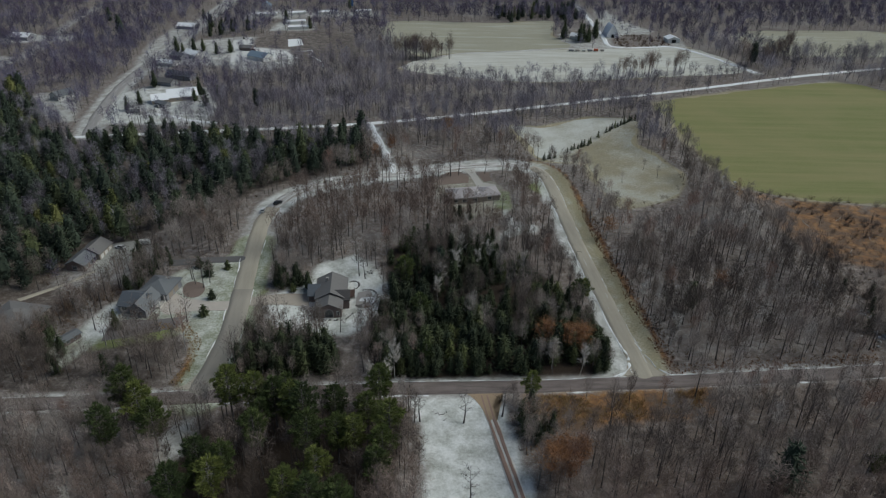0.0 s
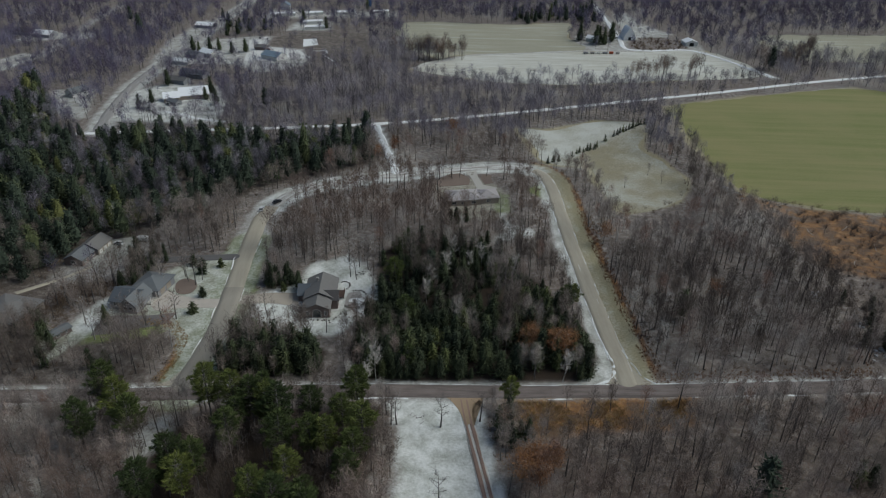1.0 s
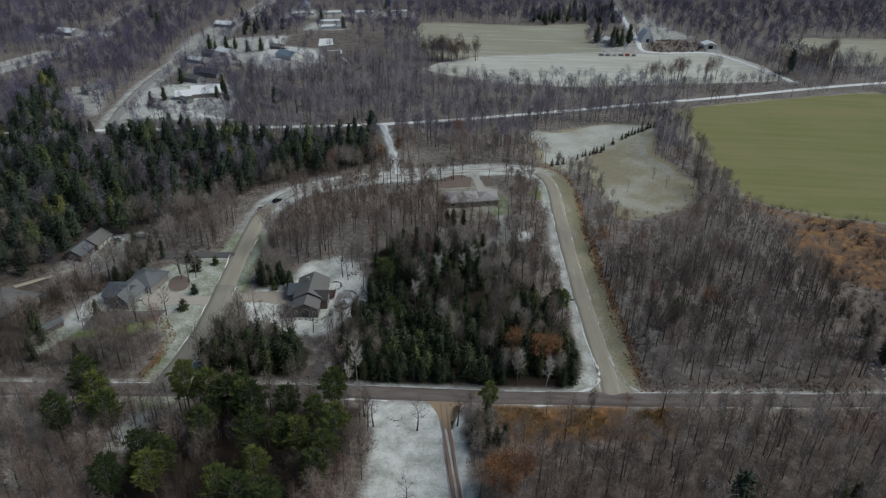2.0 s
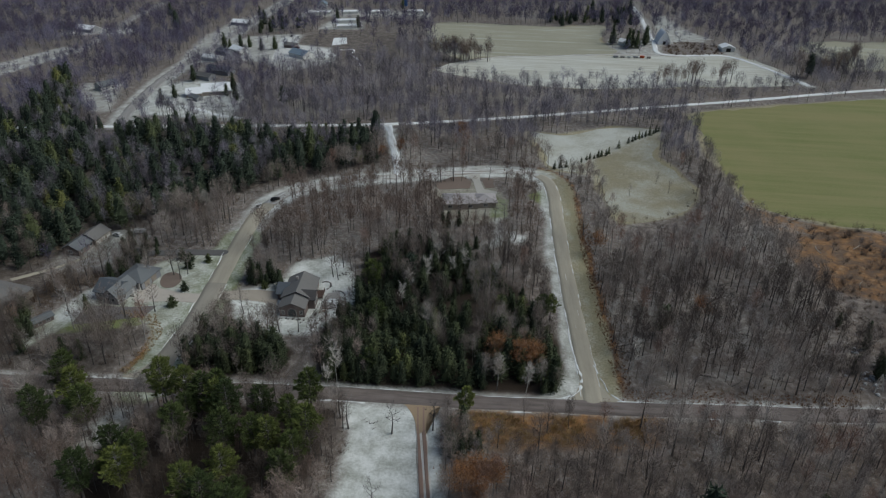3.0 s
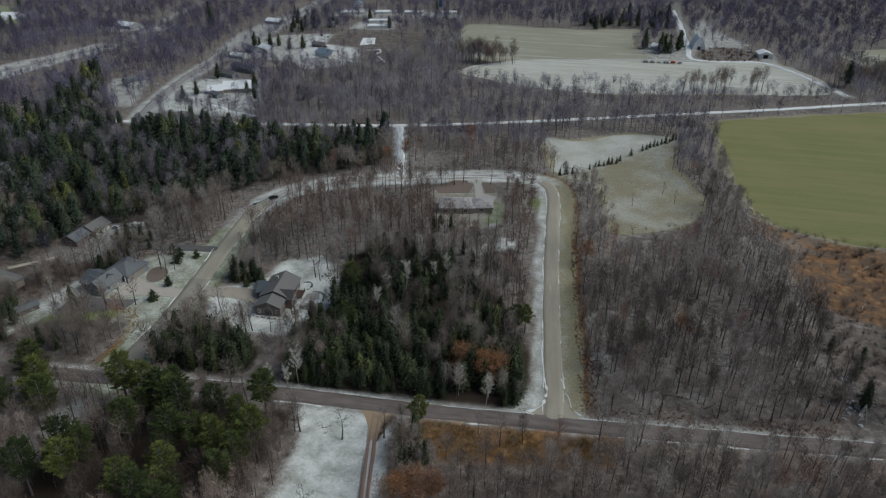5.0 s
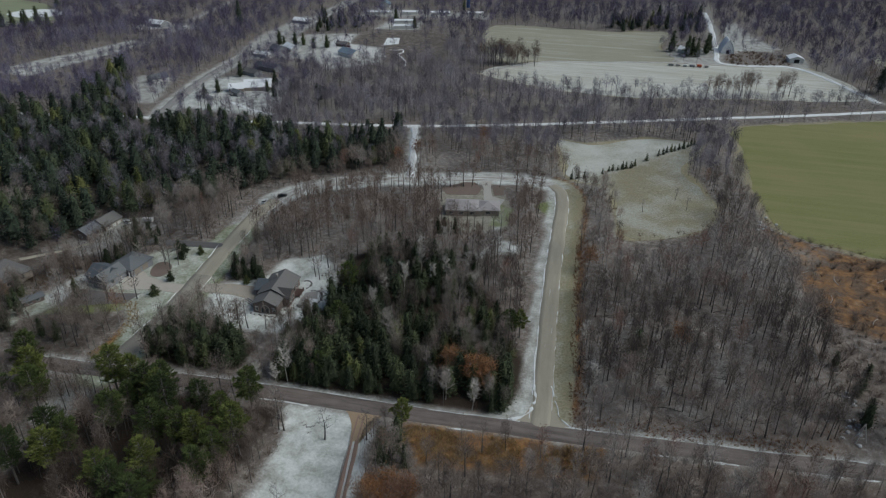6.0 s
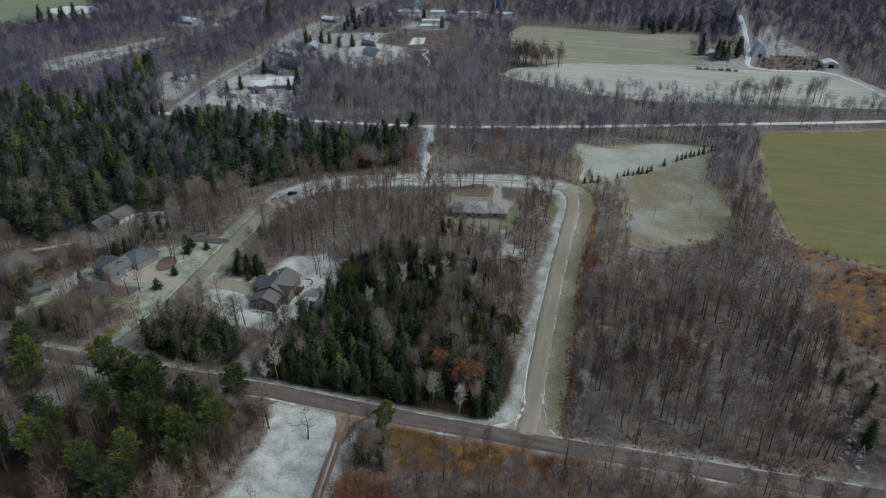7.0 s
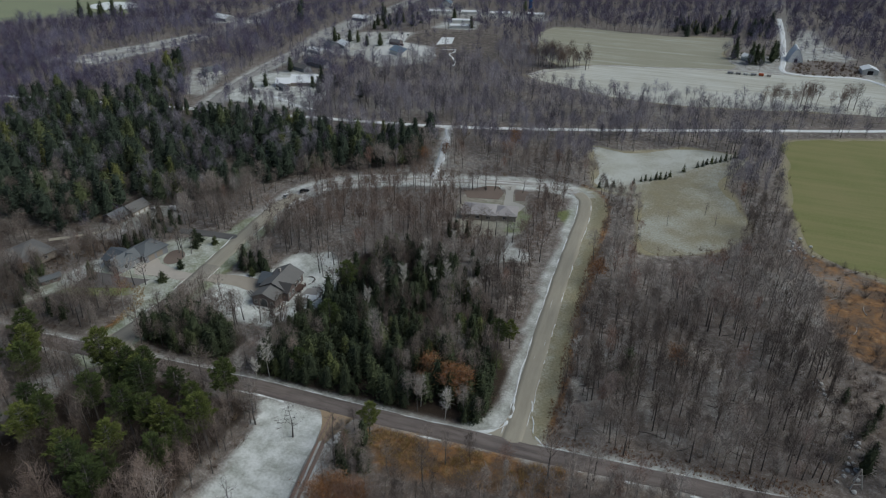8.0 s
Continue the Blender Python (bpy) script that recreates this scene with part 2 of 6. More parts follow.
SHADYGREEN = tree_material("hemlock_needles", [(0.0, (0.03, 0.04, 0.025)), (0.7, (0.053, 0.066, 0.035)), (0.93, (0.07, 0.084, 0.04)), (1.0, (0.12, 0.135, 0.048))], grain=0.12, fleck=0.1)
PINE = tree_material("pine_needles", [(0.0, (0.044, 0.066, 0.026)), (0.6, (0.1, 0.127, 0.036)), (1.0, (0.172, 0.192, 0.05))], grain=0.5, fleck=0.15)
BRUSH = tree_material("brush_stems", [(0.0, (0.1, 0.06, 0.045)), (0.5, (0.16, 0.12, 0.1)), (1.0, (0.26, 0.19, 0.12))])
GLASS = glass_material()

# ---------------------------------------------------------------- plan (metres)


def curve_through(pts, step=2.5, closed=False):
    """A smooth line through the points, in even steps."""
    p = [Vector(q) for q in pts]
    out = []
    n = len(p)
    for i in range(n if closed else n - 1):
        a, b, c, d = (p[(i + k) % n] if closed else p[min(max(i + k, 0), n - 1)] for k in (-1, 0, 1, 2))
        m = max(1, int((c - b).length / step))
        for j in range(m):
            t = j / m
            out.append(0.5 * (2 * b + (c - a) * t + (2 * a - 5 * b + 4 * c - d) * t * t + (3 * b - a - 3 * c + d) * t ** 3))
    if not closed:
        out.append(p[-1])
    return np.array([tuple(v) for v in out])


COUNTY = curve_through([(-420, 102), (-220, 116), (-98, 124.6), (-20, 131.7), (18, 133.9), (37, 135.3), (58, 137), (75, 138.8), (114, 142.8), (260, 159), (420, 177)])
LOOP_WEST = curve_through([(-59.5, 128), (-58.5, 150), (-60, 168), (-62, 185), (-64, 203), (-65.5, 220), (-64.5, 233)])
WEST_PAVED = LOOP_WEST[LOOP_WEST[:, 1] < 177]
WEST_GRAVEL = LOOP_WEST[LOOP_WEST[:, 1] > 174]
LOOP_NORTH = curve_through([(-64.5, 233), (-60, 244), (-51, 252.5), (-35, 261), (-21, 266.5), (0, 273.5), (14, 277.5), (26, 279.5), (36, 277)])
LOOP_EAST = curve_through([(36, 277), (40.2, 271.5), (42.4, 258), (43.4, 240), (44.3, 223), (45.2, 208), (47.2, 182), (49.2, 159.5), (50.4, 147), (51, 137)])
TRAIL = curve_through([(-21, 266), (-26, 286), (-38, 329)])
RAILWAY = curve_through([(-330, 270), (-160, 305), (-79, 320.5), (-37, 330), (15, 348), (91, 379), (152, 404), (213, 431), (287, 458), (420, 500)])
FAR_ROAD = curve_through([(-166, 306), (-173, 329), (-183, 380), (-187, 436), (-187, 470), (-192, 537), (-197, 641), (-204, 800)])
WEST_ROAD = curve_through([(-322, 348), (-305, 359), (-294, 374), (-287, 395), (-278, 430), (-272, 450), (-290, 545), (-310, 700)])
FARM_LANE = curve_through([(118, 690), (119, 626), (118, 560), (117, 532), (117, 508), (133, 504), (159, 509), (175, 492), (196, 440)])
HOUSE_LANE = curve_through([(-113, 191.5), (-116.6, 185.6), (-119, 182.2), (-121.8, 178.6), (-124, 175.4), (-126.6, 171.6)])
YARD_DRIVE = curve_through([(9.8, 130.5), (10.9, 123.4), (12.3, 116.7), (14.7, 104.7), (19, 84)])
DRIVE_HILL = curve_through([(-65, 195), (-84, 193), (-95, 193), (-102, 197)])
LANES = [(COUNTY, 3.6), (LOOP_WEST, 6.5), (LOOP_NORTH, 5.0), (LOOP_EAST, 7.2), (TRAIL, 2.6), (RAILWAY, 3.6), (FAR_ROAD, 6.5), (WEST_ROAD, 3.4), (FARM_LANE, 3), (DRIVE_HILL, 2.5)]

FIELD_GREEN = [(114, 371), (160, 393), (237, 421), (262, 396), (286, 330), (262, 250), (171, 246), (140, 251), (121, 261), (115, 300), (115.5, 345)]
FIELD_STUBBLE = [(-46, 579), (42, 582), (86, 594), (79, 540), (84, 500), (3, 477), (-16, 466), (-42, 506)]
FIELD_STRIP = [(-28, 436), (5, 474), (84, 495), (130, 499), (172, 507), (190, 446), (118, 424), (62, 411), (18, 414)]
FIELD_EAST = [(226, 562), (351, 574), (330, 500), (246, 487), (233, 503)]
MEADOW_EDGE = [(32, 331), (46, 330), (72, 344), (96, 343), (88, 308), (99, 274), (90, 250), (67, 240), (62, 268), (60, 283), (43, 287), (38, 309)]
SNOW_YARD = [(-8.5, 128.8), (9, 130), (13.6, 129), (14.4, 125), (16, 116), (18.6, 104), (23, 80), (-3, 80), (-4.4, 102), (-4.4, 112), (-4.8, 120), (-6.2, 124)]
YARD_A = [(-52, 174), (-41, 180), (-40, 192), (-30, 198), (-23.5, 193), (-18, 181), (-17.5, 175), (-21.5, 163), (-26, 155.5), (-40, 155), (-50, 160), (-53, 168)]
YARD_B = [(-82, 188), (-68, 197), (-64, 190), (-62, 160), (-62, 134), (-68, 150), (-76, 158), (-92, 150), (-98, 138), (-104, 146), (-99, 158), (-93, 172)]
YARD_C = [(-122, 207), (-99, 208), (-95, 192), (-104, 184), (-112, 179), (-123, 180)]
YARD_E = [(-5, 260), (8, 267), (18, 267), (24, 251), (25.5, 235), (14, 229), (3, 229), (-4, 244)]
GLADE_E = [(22, 234), (26, 226), (35, 222), (33, 216), (27, 216), (18, 208), (17, 213), (22, 219)]
SHORE = [(115, 261), (138, 248), (175, 243), (172, 212), (160, 185), (140, 170), (124, 168), (122, 176), (123, 188), (122, 206), (121, 220), (119, 235), (117, 248)]
MARSH = [(116, 259), (138, 247), (175, 243), (166, 212), (143, 194), (132, 200), (124, 206), (121, 233)]
LOT_1 = [(-172, 324), (-118, 325), (-122, 352), (-137, 384), (-164, 386), (-177, 372)]
LOT_2 = [(-152, 512), (-140, 513), (-135, 486), (-108, 480), (-96, 446), (-108, 429), (-121, 419), (-139, 435), (-182, 438), (-186, 460), (-174, 500)]
BROWN_LOT = [(-138, 512), (-113, 536), (-72, 536), (-58, 456), (-95, 444), (-108, 480), (-134, 486)]
WHITE_PAD = [(-117, 508), (-105, 513), (-99, 489), (-110, 484)]
ISLAND = [(117, 512), (129, 543), (151, 548), (163, 532), (160, 510), (128, 503)]
FAR_SNOW = [(121, 564), (128, 585), (132, 650), (138, 650), (149, 584), (161, 561), (139, 553), (131, 542)]
WEST_SNOW = [(-314, 352), (-284, 349), (-277, 395), (-268, 440), (-286, 447), (-297, 402), (-309, 374)]
LOT_3 = [(-165, 580), (-60, 600), (-60, 625), (-165, 615)]
LOT_4 = [(-134, 538), (-104, 545), (-108, 575), (-132, 568)]
LOT_5 = [(-192, 325), (-184, 326), (-202, 372), (-221, 368), (-210, 345)]
LOT_6 = [(-310, 480), (-262, 496), (-270, 510), (-312, 506)]
LOT_8 = [(-194, 434), (-206, 496), (-206, 566), (-190, 548), (-178, 466), (-172, 424)]
LOT_7 = [(-480, 415), (-422, 452), (-389, 488), (-405, 512), (-429, 533), (-470, 552), (-570, 560), (-610, 480)]
GAP_7 = [(-470, 415), (-422, 452), (-389, 488), (-366, 464), (-402, 426), (-440, 390)]
FARMYARD = [(84, 500), (84, 545), (112, 548), (122, 565), (160, 560), (150, 538), (174, 532), (172, 508), (120, 498)]
GAP_C = [(-117, 166), (-103, 172), (-97, 190), (-104, 200), (-115, 207), (-114, 191), (-128, 172), (-124, 166)]
CLEAR = [[(118, 147.5), (126, 148.5), (126, 158), (119, 158)], GAP_C, FIELD_GREEN, FIELD_STUBBLE, FIELD_STRIP, FIELD_EAST, MEADOW_EDGE, SNOW_YARD, YARD_A, YARD_B, YARD_C, YARD_E, GLADE_E, SHORE, LOT_1, LOT_2, LOT_3, LOT_4, LOT_5,
         LOT_6, LOT_7, GAP_7, LOT_8, BROWN_LOT, FAR_SNOW, WEST_SNOW, FARMYARD, [(-128, 149), (-111, 149), (-111, 165), (-128, 165)]]

SPRUCE_WEST = [(-235, 250), (-252, 278), (-222, 292), (-212, 316), (-236, 362), (-220, 358), (-196, 322), (-176, 300), (-122, 310), (-96, 300), (-42, 310), (-32, 280), (-50, 268), (-76, 246), (-90, 226), (-114, 206),
               (-124, 190), (-129, 172), (-140, 158), (-178, 190)]
SPRUCE_MID = [(-18, 201), (-8, 212), (8, 206), (22, 196), (34.5, 178), (42, 160), (43, 141), (14, 137.5), (-14, 136), (-20, 146), (-18, 158), (-16, 172)]
SPRUCE_CLUMP = [(-51, 148), (-53, 137), (-40, 136), (-28, 138), (-29, 147), (-40, 150)]
PINES_SOUTH = [(-57, 113), (-48, 123), (-12, 125), (-11, 96), (-18, 84), (-54, 84)]


WEST_WOOD = [(-165, 128), (-72, 129), (-70, 148), (-80, 152), (-100, 142), (-108, 146), (-110, 150), (-110, 172), (-124, 190), (-180, 180)]


def inside(poly, x, y):
    hit = np.zeros(x.shape, bool)
    n = len(poly)
    for i in range(n):
        (ax, ay), (bx, by) = poly[i], poly[(i + 1) % n]
        if ay != by:
            hit ^= ((ay > y) != (by > y)) & (x < (bx - ax) * (y - ay) / (by - ay) + ax)
    return hit


def to_line(line, x, y):
    best = np.full(x.shape, 1e9)
    for (ax, ay), (bx, by) in zip(line[:-1], line[1:]):
        dx, dy = bx - ax, by - ay
        t = np.clip(((x - ax) * dx + (y - ay) * dy) / (dx * dx + dy * dy + 1e-9), 0, 1)
        best = np.minimum(best, np.hypot(x - ax - t * dx, y - ay - t * dy))
    return best


def signed(poly, x, y):
    """Metres outside the outline; negative within."""
    d = to_line(list(poly) + [poly[0]], x, y)
    return np.where(inside(poly, x, y), -d, d)


def soft(d, near, far):
    """1 below near, 0 beyond far."""
    t = np.clip((far - d) / (far - near), 0, 1)
    return t * t * (3 - 2 * t)


def waves(x, y, s, seed):
    """Cheap smooth noise over the plan, about -1 to 1."""
    r = np.random.RandomState(seed)
    v = np.zeros(x.shape)
    for k in range(6):
        a, p, f = r.uniform(0, 6.28), r.uniform(0, 6.28), s * r.uniform(0.6, 2.2)
        v += np.sin((x * np.cos(a) + y * np.sin(a)) * f + p + 1.7 * np.sin(0.6 * f * (x * np.sin(a) - y * np.cos(a)) + 2 * p))
    return v / 3.5


def open_distance(x, y):
    d = np.full(x.shape, 1e9)
    for line, w in LANES:
        d = np.minimum(d, to_line(line[::2] if len(line) > 40 else line, x, y) - w)
    for poly in CLEAR:
        d = np.minimum(d, signed(poly, x, y))
    return d


def lie(x, y):
    """The lie of the land: hollows at the houses."""
    def hollow(cx, cy, rx, ry, deep):
        return deep * np.exp(-((x - cx) / rx) ** 2 - ((y - cy) / ry) ** 2)
    return -hollow(-119, 194, 26, 32, 4.0) - hollow(-33, 170, 17, 18, 2.0) - hollow(60, 312, 26, 22, 2.0)


def relief(x, y, d):
    return waves(x, y, 0.06, 3) * 0.45 * soft(-d, -14, -2) + lie(x, y)


# ---------------------------------------------------------------- mesh helpers


def mesh_of(name, verts, tris, mats, index=None, tint=None, smooth=False):
    me = bpy.data.meshes.new(name)
    verts, tris = np.asarray(verts, np.float32), np.asarray(tris, np.int32)
    me.vertices.add(len(verts))
    me.vertices.foreach_set("co", verts.ravel())
    k = tris.shape[1]
    me.loops.add(len(tris) * k)
    me.loops.foreach_set("vertex_index", tris.ravel())
    me.polygons.add(len(tris))
    me.polygons.foreach_set("loop_start", np.arange(len(tris), dtype=np.int32) * k)
    for m in mats:
        me.materials.append(m)
    if index is not None:
        me.polygons.foreach_set("material_index", np.asarray(index, np.int32))
    if tint is not None:
        at = me.attributes.new("tint", "FLOAT", "POINT")
        at.data.foreach_set("value", np.asarray(tint, np.float32))
    me.update(calc_edges=True)
    me.polygons.foreach_set("use_smooth", np.full(len(tris), smooth))
    return me


def thing(name, m, label, category, group="", kind=""):
    ob = new(name)
    ob.matrix_basis = m
    return tagged(ob, label, category, group, kind)


def part(name, bm, mat, parent, label=""):
    """A bmesh or a mesh as one part under a thing or a part."""
    if isinstance(bm, bmesh.types.BMesh):
        me = bpy.data.meshes.new(name)
        bmesh.ops.recalc_face_normals(bm, faces=bm.faces)
        bm.to_mesh(me)
        bm.free()
        me.materials.append(mat)
    else:
        me = bm
    ob = new(name, me)
    ob.parent = parent
    return tagged(ob, label)


def box(bm, x0, x1, y0, y1, z0, z1, bevel=0.0):
    r = bmesh.ops.create_cube(bm, size=1, matrix=Matrix.LocRotScale(((x0 + x1) / 2, (y0 + y1) / 2, (z0 + z1) / 2), None, (x1 - x0, y1 - y0, z1 - z0)))
    if bevel:
        bmesh.ops.bevel(bm, geom=list({e for v in r["verts"] for e in v.link_edges}), offset=bevel, segments=2, affect="EDGES")
    return bm


def boxed(*a, bevel=0.0):
    return box(bmesh.new(), *a, bevel=bevel)


def structure(name, me, label, category):
    return tagged(new(name, me), label, category, kind="structure")


# ---------------------------------------------------------------- ground


def stretch(low, high, step, far):
    mid = np.arange(low, high + step, step)
    out = np.cumsum(step * 1.35 ** np.arange(1, 40))
    out = out[out < far]
    return np.concatenate([(low - out)[::-1], mid, mid[-1] + out])


def build_ground():
    xs, ys = stretch(-330, 290, 2.0, 6000), stretch(78, 560, 2.0, 6000)
    X, Y = np.meshgrid(xs, ys)
    x, y = X.ravel(), Y.ravel()
    d = open_distance(x, y)
    z = relief(x, y, d) - 0.03
    n, k = len(xs), len(ys)
    i = np.arange((n - 1) * (k - 1))
    a = (i // (n - 1)) * n + i % (n - 1)
    me = mesh_of("ground", np.c_[x, y, z], np.c_[a, a + 1, a + n + 1, a + n], [GROUND], smooth=True)
    w = waves(x, y, 0.11, 5)
    snow = (0.2 + 0.12 * waves(x, y, 0.035, 8) + 0.1 * w) * (1 - 0.5 * soft(x, -240, -160) * (y > 240))
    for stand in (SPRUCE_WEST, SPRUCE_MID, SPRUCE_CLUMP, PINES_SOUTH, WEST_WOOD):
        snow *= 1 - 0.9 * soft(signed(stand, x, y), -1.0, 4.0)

    def lay(layer, poly, level, reach=3.0):
        return np.maximum(layer, level * soft(signed(poly, x, y) + 1.2 * w, -1.0, reach))

    def along(layer, line, level, near, far):
        return np.maximum(layer, level * soft(to_line(line, x, y) + 0.5 * w, near, far))

    snow = lay(snow, SNOW_YARD, 0.87, 1.0)
    snow = lay(snow, YARD_A, 0.84)
    snow = lay(snow, [(-96, 172), (-93, 170), (-92.5, 162), (-92.4, 155), (-94, 150), (-98, 150.5), (-100, 156), (-99.4, 168)], 0.92, 2.0)
    snow = lay(snow, YARD_B, 0.58)
    for lot, level in ((LOT_1, 0.72), (LOT_2, 0.6), (LOT_3, 0.52), (LOT_4, 0.62), (LOT_5, 0.58), (LOT_6, 0.6), (LOT_8, 0.56)):
        snow = lay(snow, lot, level, 8.0)
    snow = lay(snow, FARMYARD, 0.55, 4.0)
    snow *= 1 - 0.9 * soft(signed(ISLAND, x, y), -1.0, 3.0)
    snow = lay(snow, [(-310, 350), (-200, 322), (-194, 480), (-300, 500)], 0.2, 10.0)
    snow = lay(snow, WHITE_PAD, 0.9, 2.0)
    snow = lay(snow, FAR_SNOW, 0.62, 8.0)
    snow = lay(snow, WEST_SNOW, 0.6, 5.0)
    snow = lay(snow, YARD_E, 0.4)
    snow = np.maximum(snow, (0.27 + 0.14 * waves(x, y, 0.25, 14)) * soft(signed([(60, 150), (98, 153), (98, 174), (88, 190), (64, 190)], x, y) + 3 * w, -2.0, 8.0))
    snow = lay(snow, GLADE_E, 0.68, 1.5)
    snow = lay(snow, YARD_C, 0.4)
    north = y > np.interp(x, COUNTY[:, 0], COUNTY[:, 1])
    east = np.where(north, to_line(LOOP_EAST, x, y), 99.0)
    # the verge west of the gravel road keeps its snow, the one east of it is thawed grass
    west_side = x < np.interp(y, LOOP_EAST[::-1, 1], LOOP_EAST[::-1, 0])
    snow = np.maximum(snow, np.where(west_side, 0.66 * soft(east + 0.5 * w, 5.0, 6.6), 0.36 * soft(east + 0.5 * w, 4.0, 8.0)))
    snow = along(snow, LOOP_WEST, 0.5, 5.0, 9.0)
    snow = along(snow, LOOP_NORTH, 0.75, 5.0, 8.5)
    snow = np.maximum(snow, np.where(north, 0.66, 0.5) * soft(to_line(COUNTY, x, y) + 0.6 * w, 2.5, np.where(north, 5.8, 5.0)))
    snow = lay(snow, [(38, 138.6), (46, 139), (48, 144), (47, 154), (45.4, 155), (43, 144)], 0.75, 1.2)
    snow = along(snow, TRAIL, 0.8, 1.5, 4.0)
    snow = lay(snow, [(-63, 121), (-57, 121), (-56, 110), (-61, 106), (-64, 112)], 0.6)
    snow = along(snow, FAR_ROAD, 0.6, 5.0, 10.0)
    snow = along(snow, WEST_ROAD, 0.4, 4.0, 9.0)
    snow = along(snow, FARM_LANE, 0.5, 3.0, 8.0)
    grass = np.zeros(x.shape)
    grass = lay(grass, YARD_B, 0.6)
    grass = lay(grass, YARD_A, 0.5)
    grass = lay(grass, [(-60.5, 190), (-57, 190), (-53.5, 175), (-58, 175)], 1.0, 1.5)
    grass = lay(grass, YARD_E, 0.34)
    grass = along(grass, LOOP_WEST[:30], 0.75, 5.0, 9.0)
    grass = np.maximum(grass, np.where(west_side, 0.4 * soft(east + w, 4.0, 7.0), 0.34 * soft(np.abs(east - 5.2) + w, 1.2, 3.2)))
    grass = lay(grass, LOT_7, 0.55)
    snow = lay(snow, LOT_7, 0.5)
    grass = lay(grass, FIELD_GREEN, 0.5, 4.0)
    grass = lay(grass, [(-94, 152), (-76, 157), (-74, 152), (-92, 146)], 0.8)
    straw = np.zeros(x.shape)
    straw = lay(straw, FIELD_GREEN, 0.8, 9.0)
    straw = lay(straw, MEADOW_EDGE, 0.9, 7.0)
    straw = lay(straw, FIELD_STRIP, 0.8, 8.0)
    straw = lay(straw, FIELD_STUBBLE, 0.8, 6.0)
    straw = lay(straw, FIELD_EAST, 0.8, 6.0)
    straw = np.maximum(straw, np.where(west_side, 0.3, 1.0) * soft(east + w, 6.2, 9.0))
    straw = lay(straw, [(22, 131), (70, 136), (64, 126), (28, 122)], 0.2, 4.0)
    straw = lay(straw, YARD_E, 0.45)
    grass = lay(grass, [(20, 252), (24, 250), (25, 236), (20, 236)], 0.8, 1.5)
    grass = lay(grass, [(3, 254), (9, 257), (10, 253), (4, 252)], 0.8, 1.5)
    grass = lay(grass, [(33, 256), (38, 262), (40, 256), (38, 248)], 0.7, 1.5)
    straw = lay(straw, LOT_1, 0.3, 6.0)
    straw = lay(straw, LOT_2, 0.3, 6.0)
    snow *= 1 - 0.7 * soft(signed(BROWN_LOT, x, y), -2.0, 2.0)
    rust = np.zeros(x.shape)
    rust = lay(rust, MARSH, 0.72, 4.0)
    rust = lay(rust, SHORE, 0.36, 4.0)
    rust = lay(rust, [(20, 132), (68, 136), (64, 125), (28, 120)], 0.85, 3.0)
    rust = lay(rust, [(18, 132), (70, 137), (130, 143), (125, 118), (95, 80), (24, 80)], 0.4, 6.0)
    rust = lay(rust, ISLAND, 0.3, 3.0)
    rust = along(rust, np.array([(-80, 157), (-72, 156), (-66.5, 150), (-65.5, 140), (-66.5, 133)]), 0.75, 0.6, 2.4)
    rust = lay(rust, [(56, 144), (112, 149), (112, 151), (60, 148)], 0.34, 3.0)
    rust = np.maximum(rust, np.where(west_side, 0, 0.85) * soft(np.abs(east - 8.2) + 0.4 * w, 0.7, 2.0))
    at = me.attributes.new("cover", "FLOAT_COLOR", "POINT")
    at.data.foreach_set("color", np.c_[snow, grass, straw, rust].astype(np.float32).ravel())
    # needle litter and brown soil; under the southern pines raised to stand for shade
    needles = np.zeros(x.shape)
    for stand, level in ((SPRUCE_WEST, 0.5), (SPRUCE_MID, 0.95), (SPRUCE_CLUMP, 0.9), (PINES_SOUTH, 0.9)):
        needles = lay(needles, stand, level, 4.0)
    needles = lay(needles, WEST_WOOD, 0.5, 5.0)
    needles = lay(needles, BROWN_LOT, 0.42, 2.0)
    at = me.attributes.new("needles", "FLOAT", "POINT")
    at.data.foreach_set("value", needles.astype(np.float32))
    structure("ground", me, "leaf-strewn woodland ground with patches of thin snow", "ground")


def straight(poly, step=3.0):
    out = []
    for (ax, ay), (bx, by) in zip(poly, list(poly[1:]) + [poly[0]]):
        n = max(1, int(math.hypot(bx - ax, by - ay) / step))
        out += [(ax + (bx - ax) * k / n, ay + (by - ay) * k / n) for k in range(n)]
    return np.array(out)


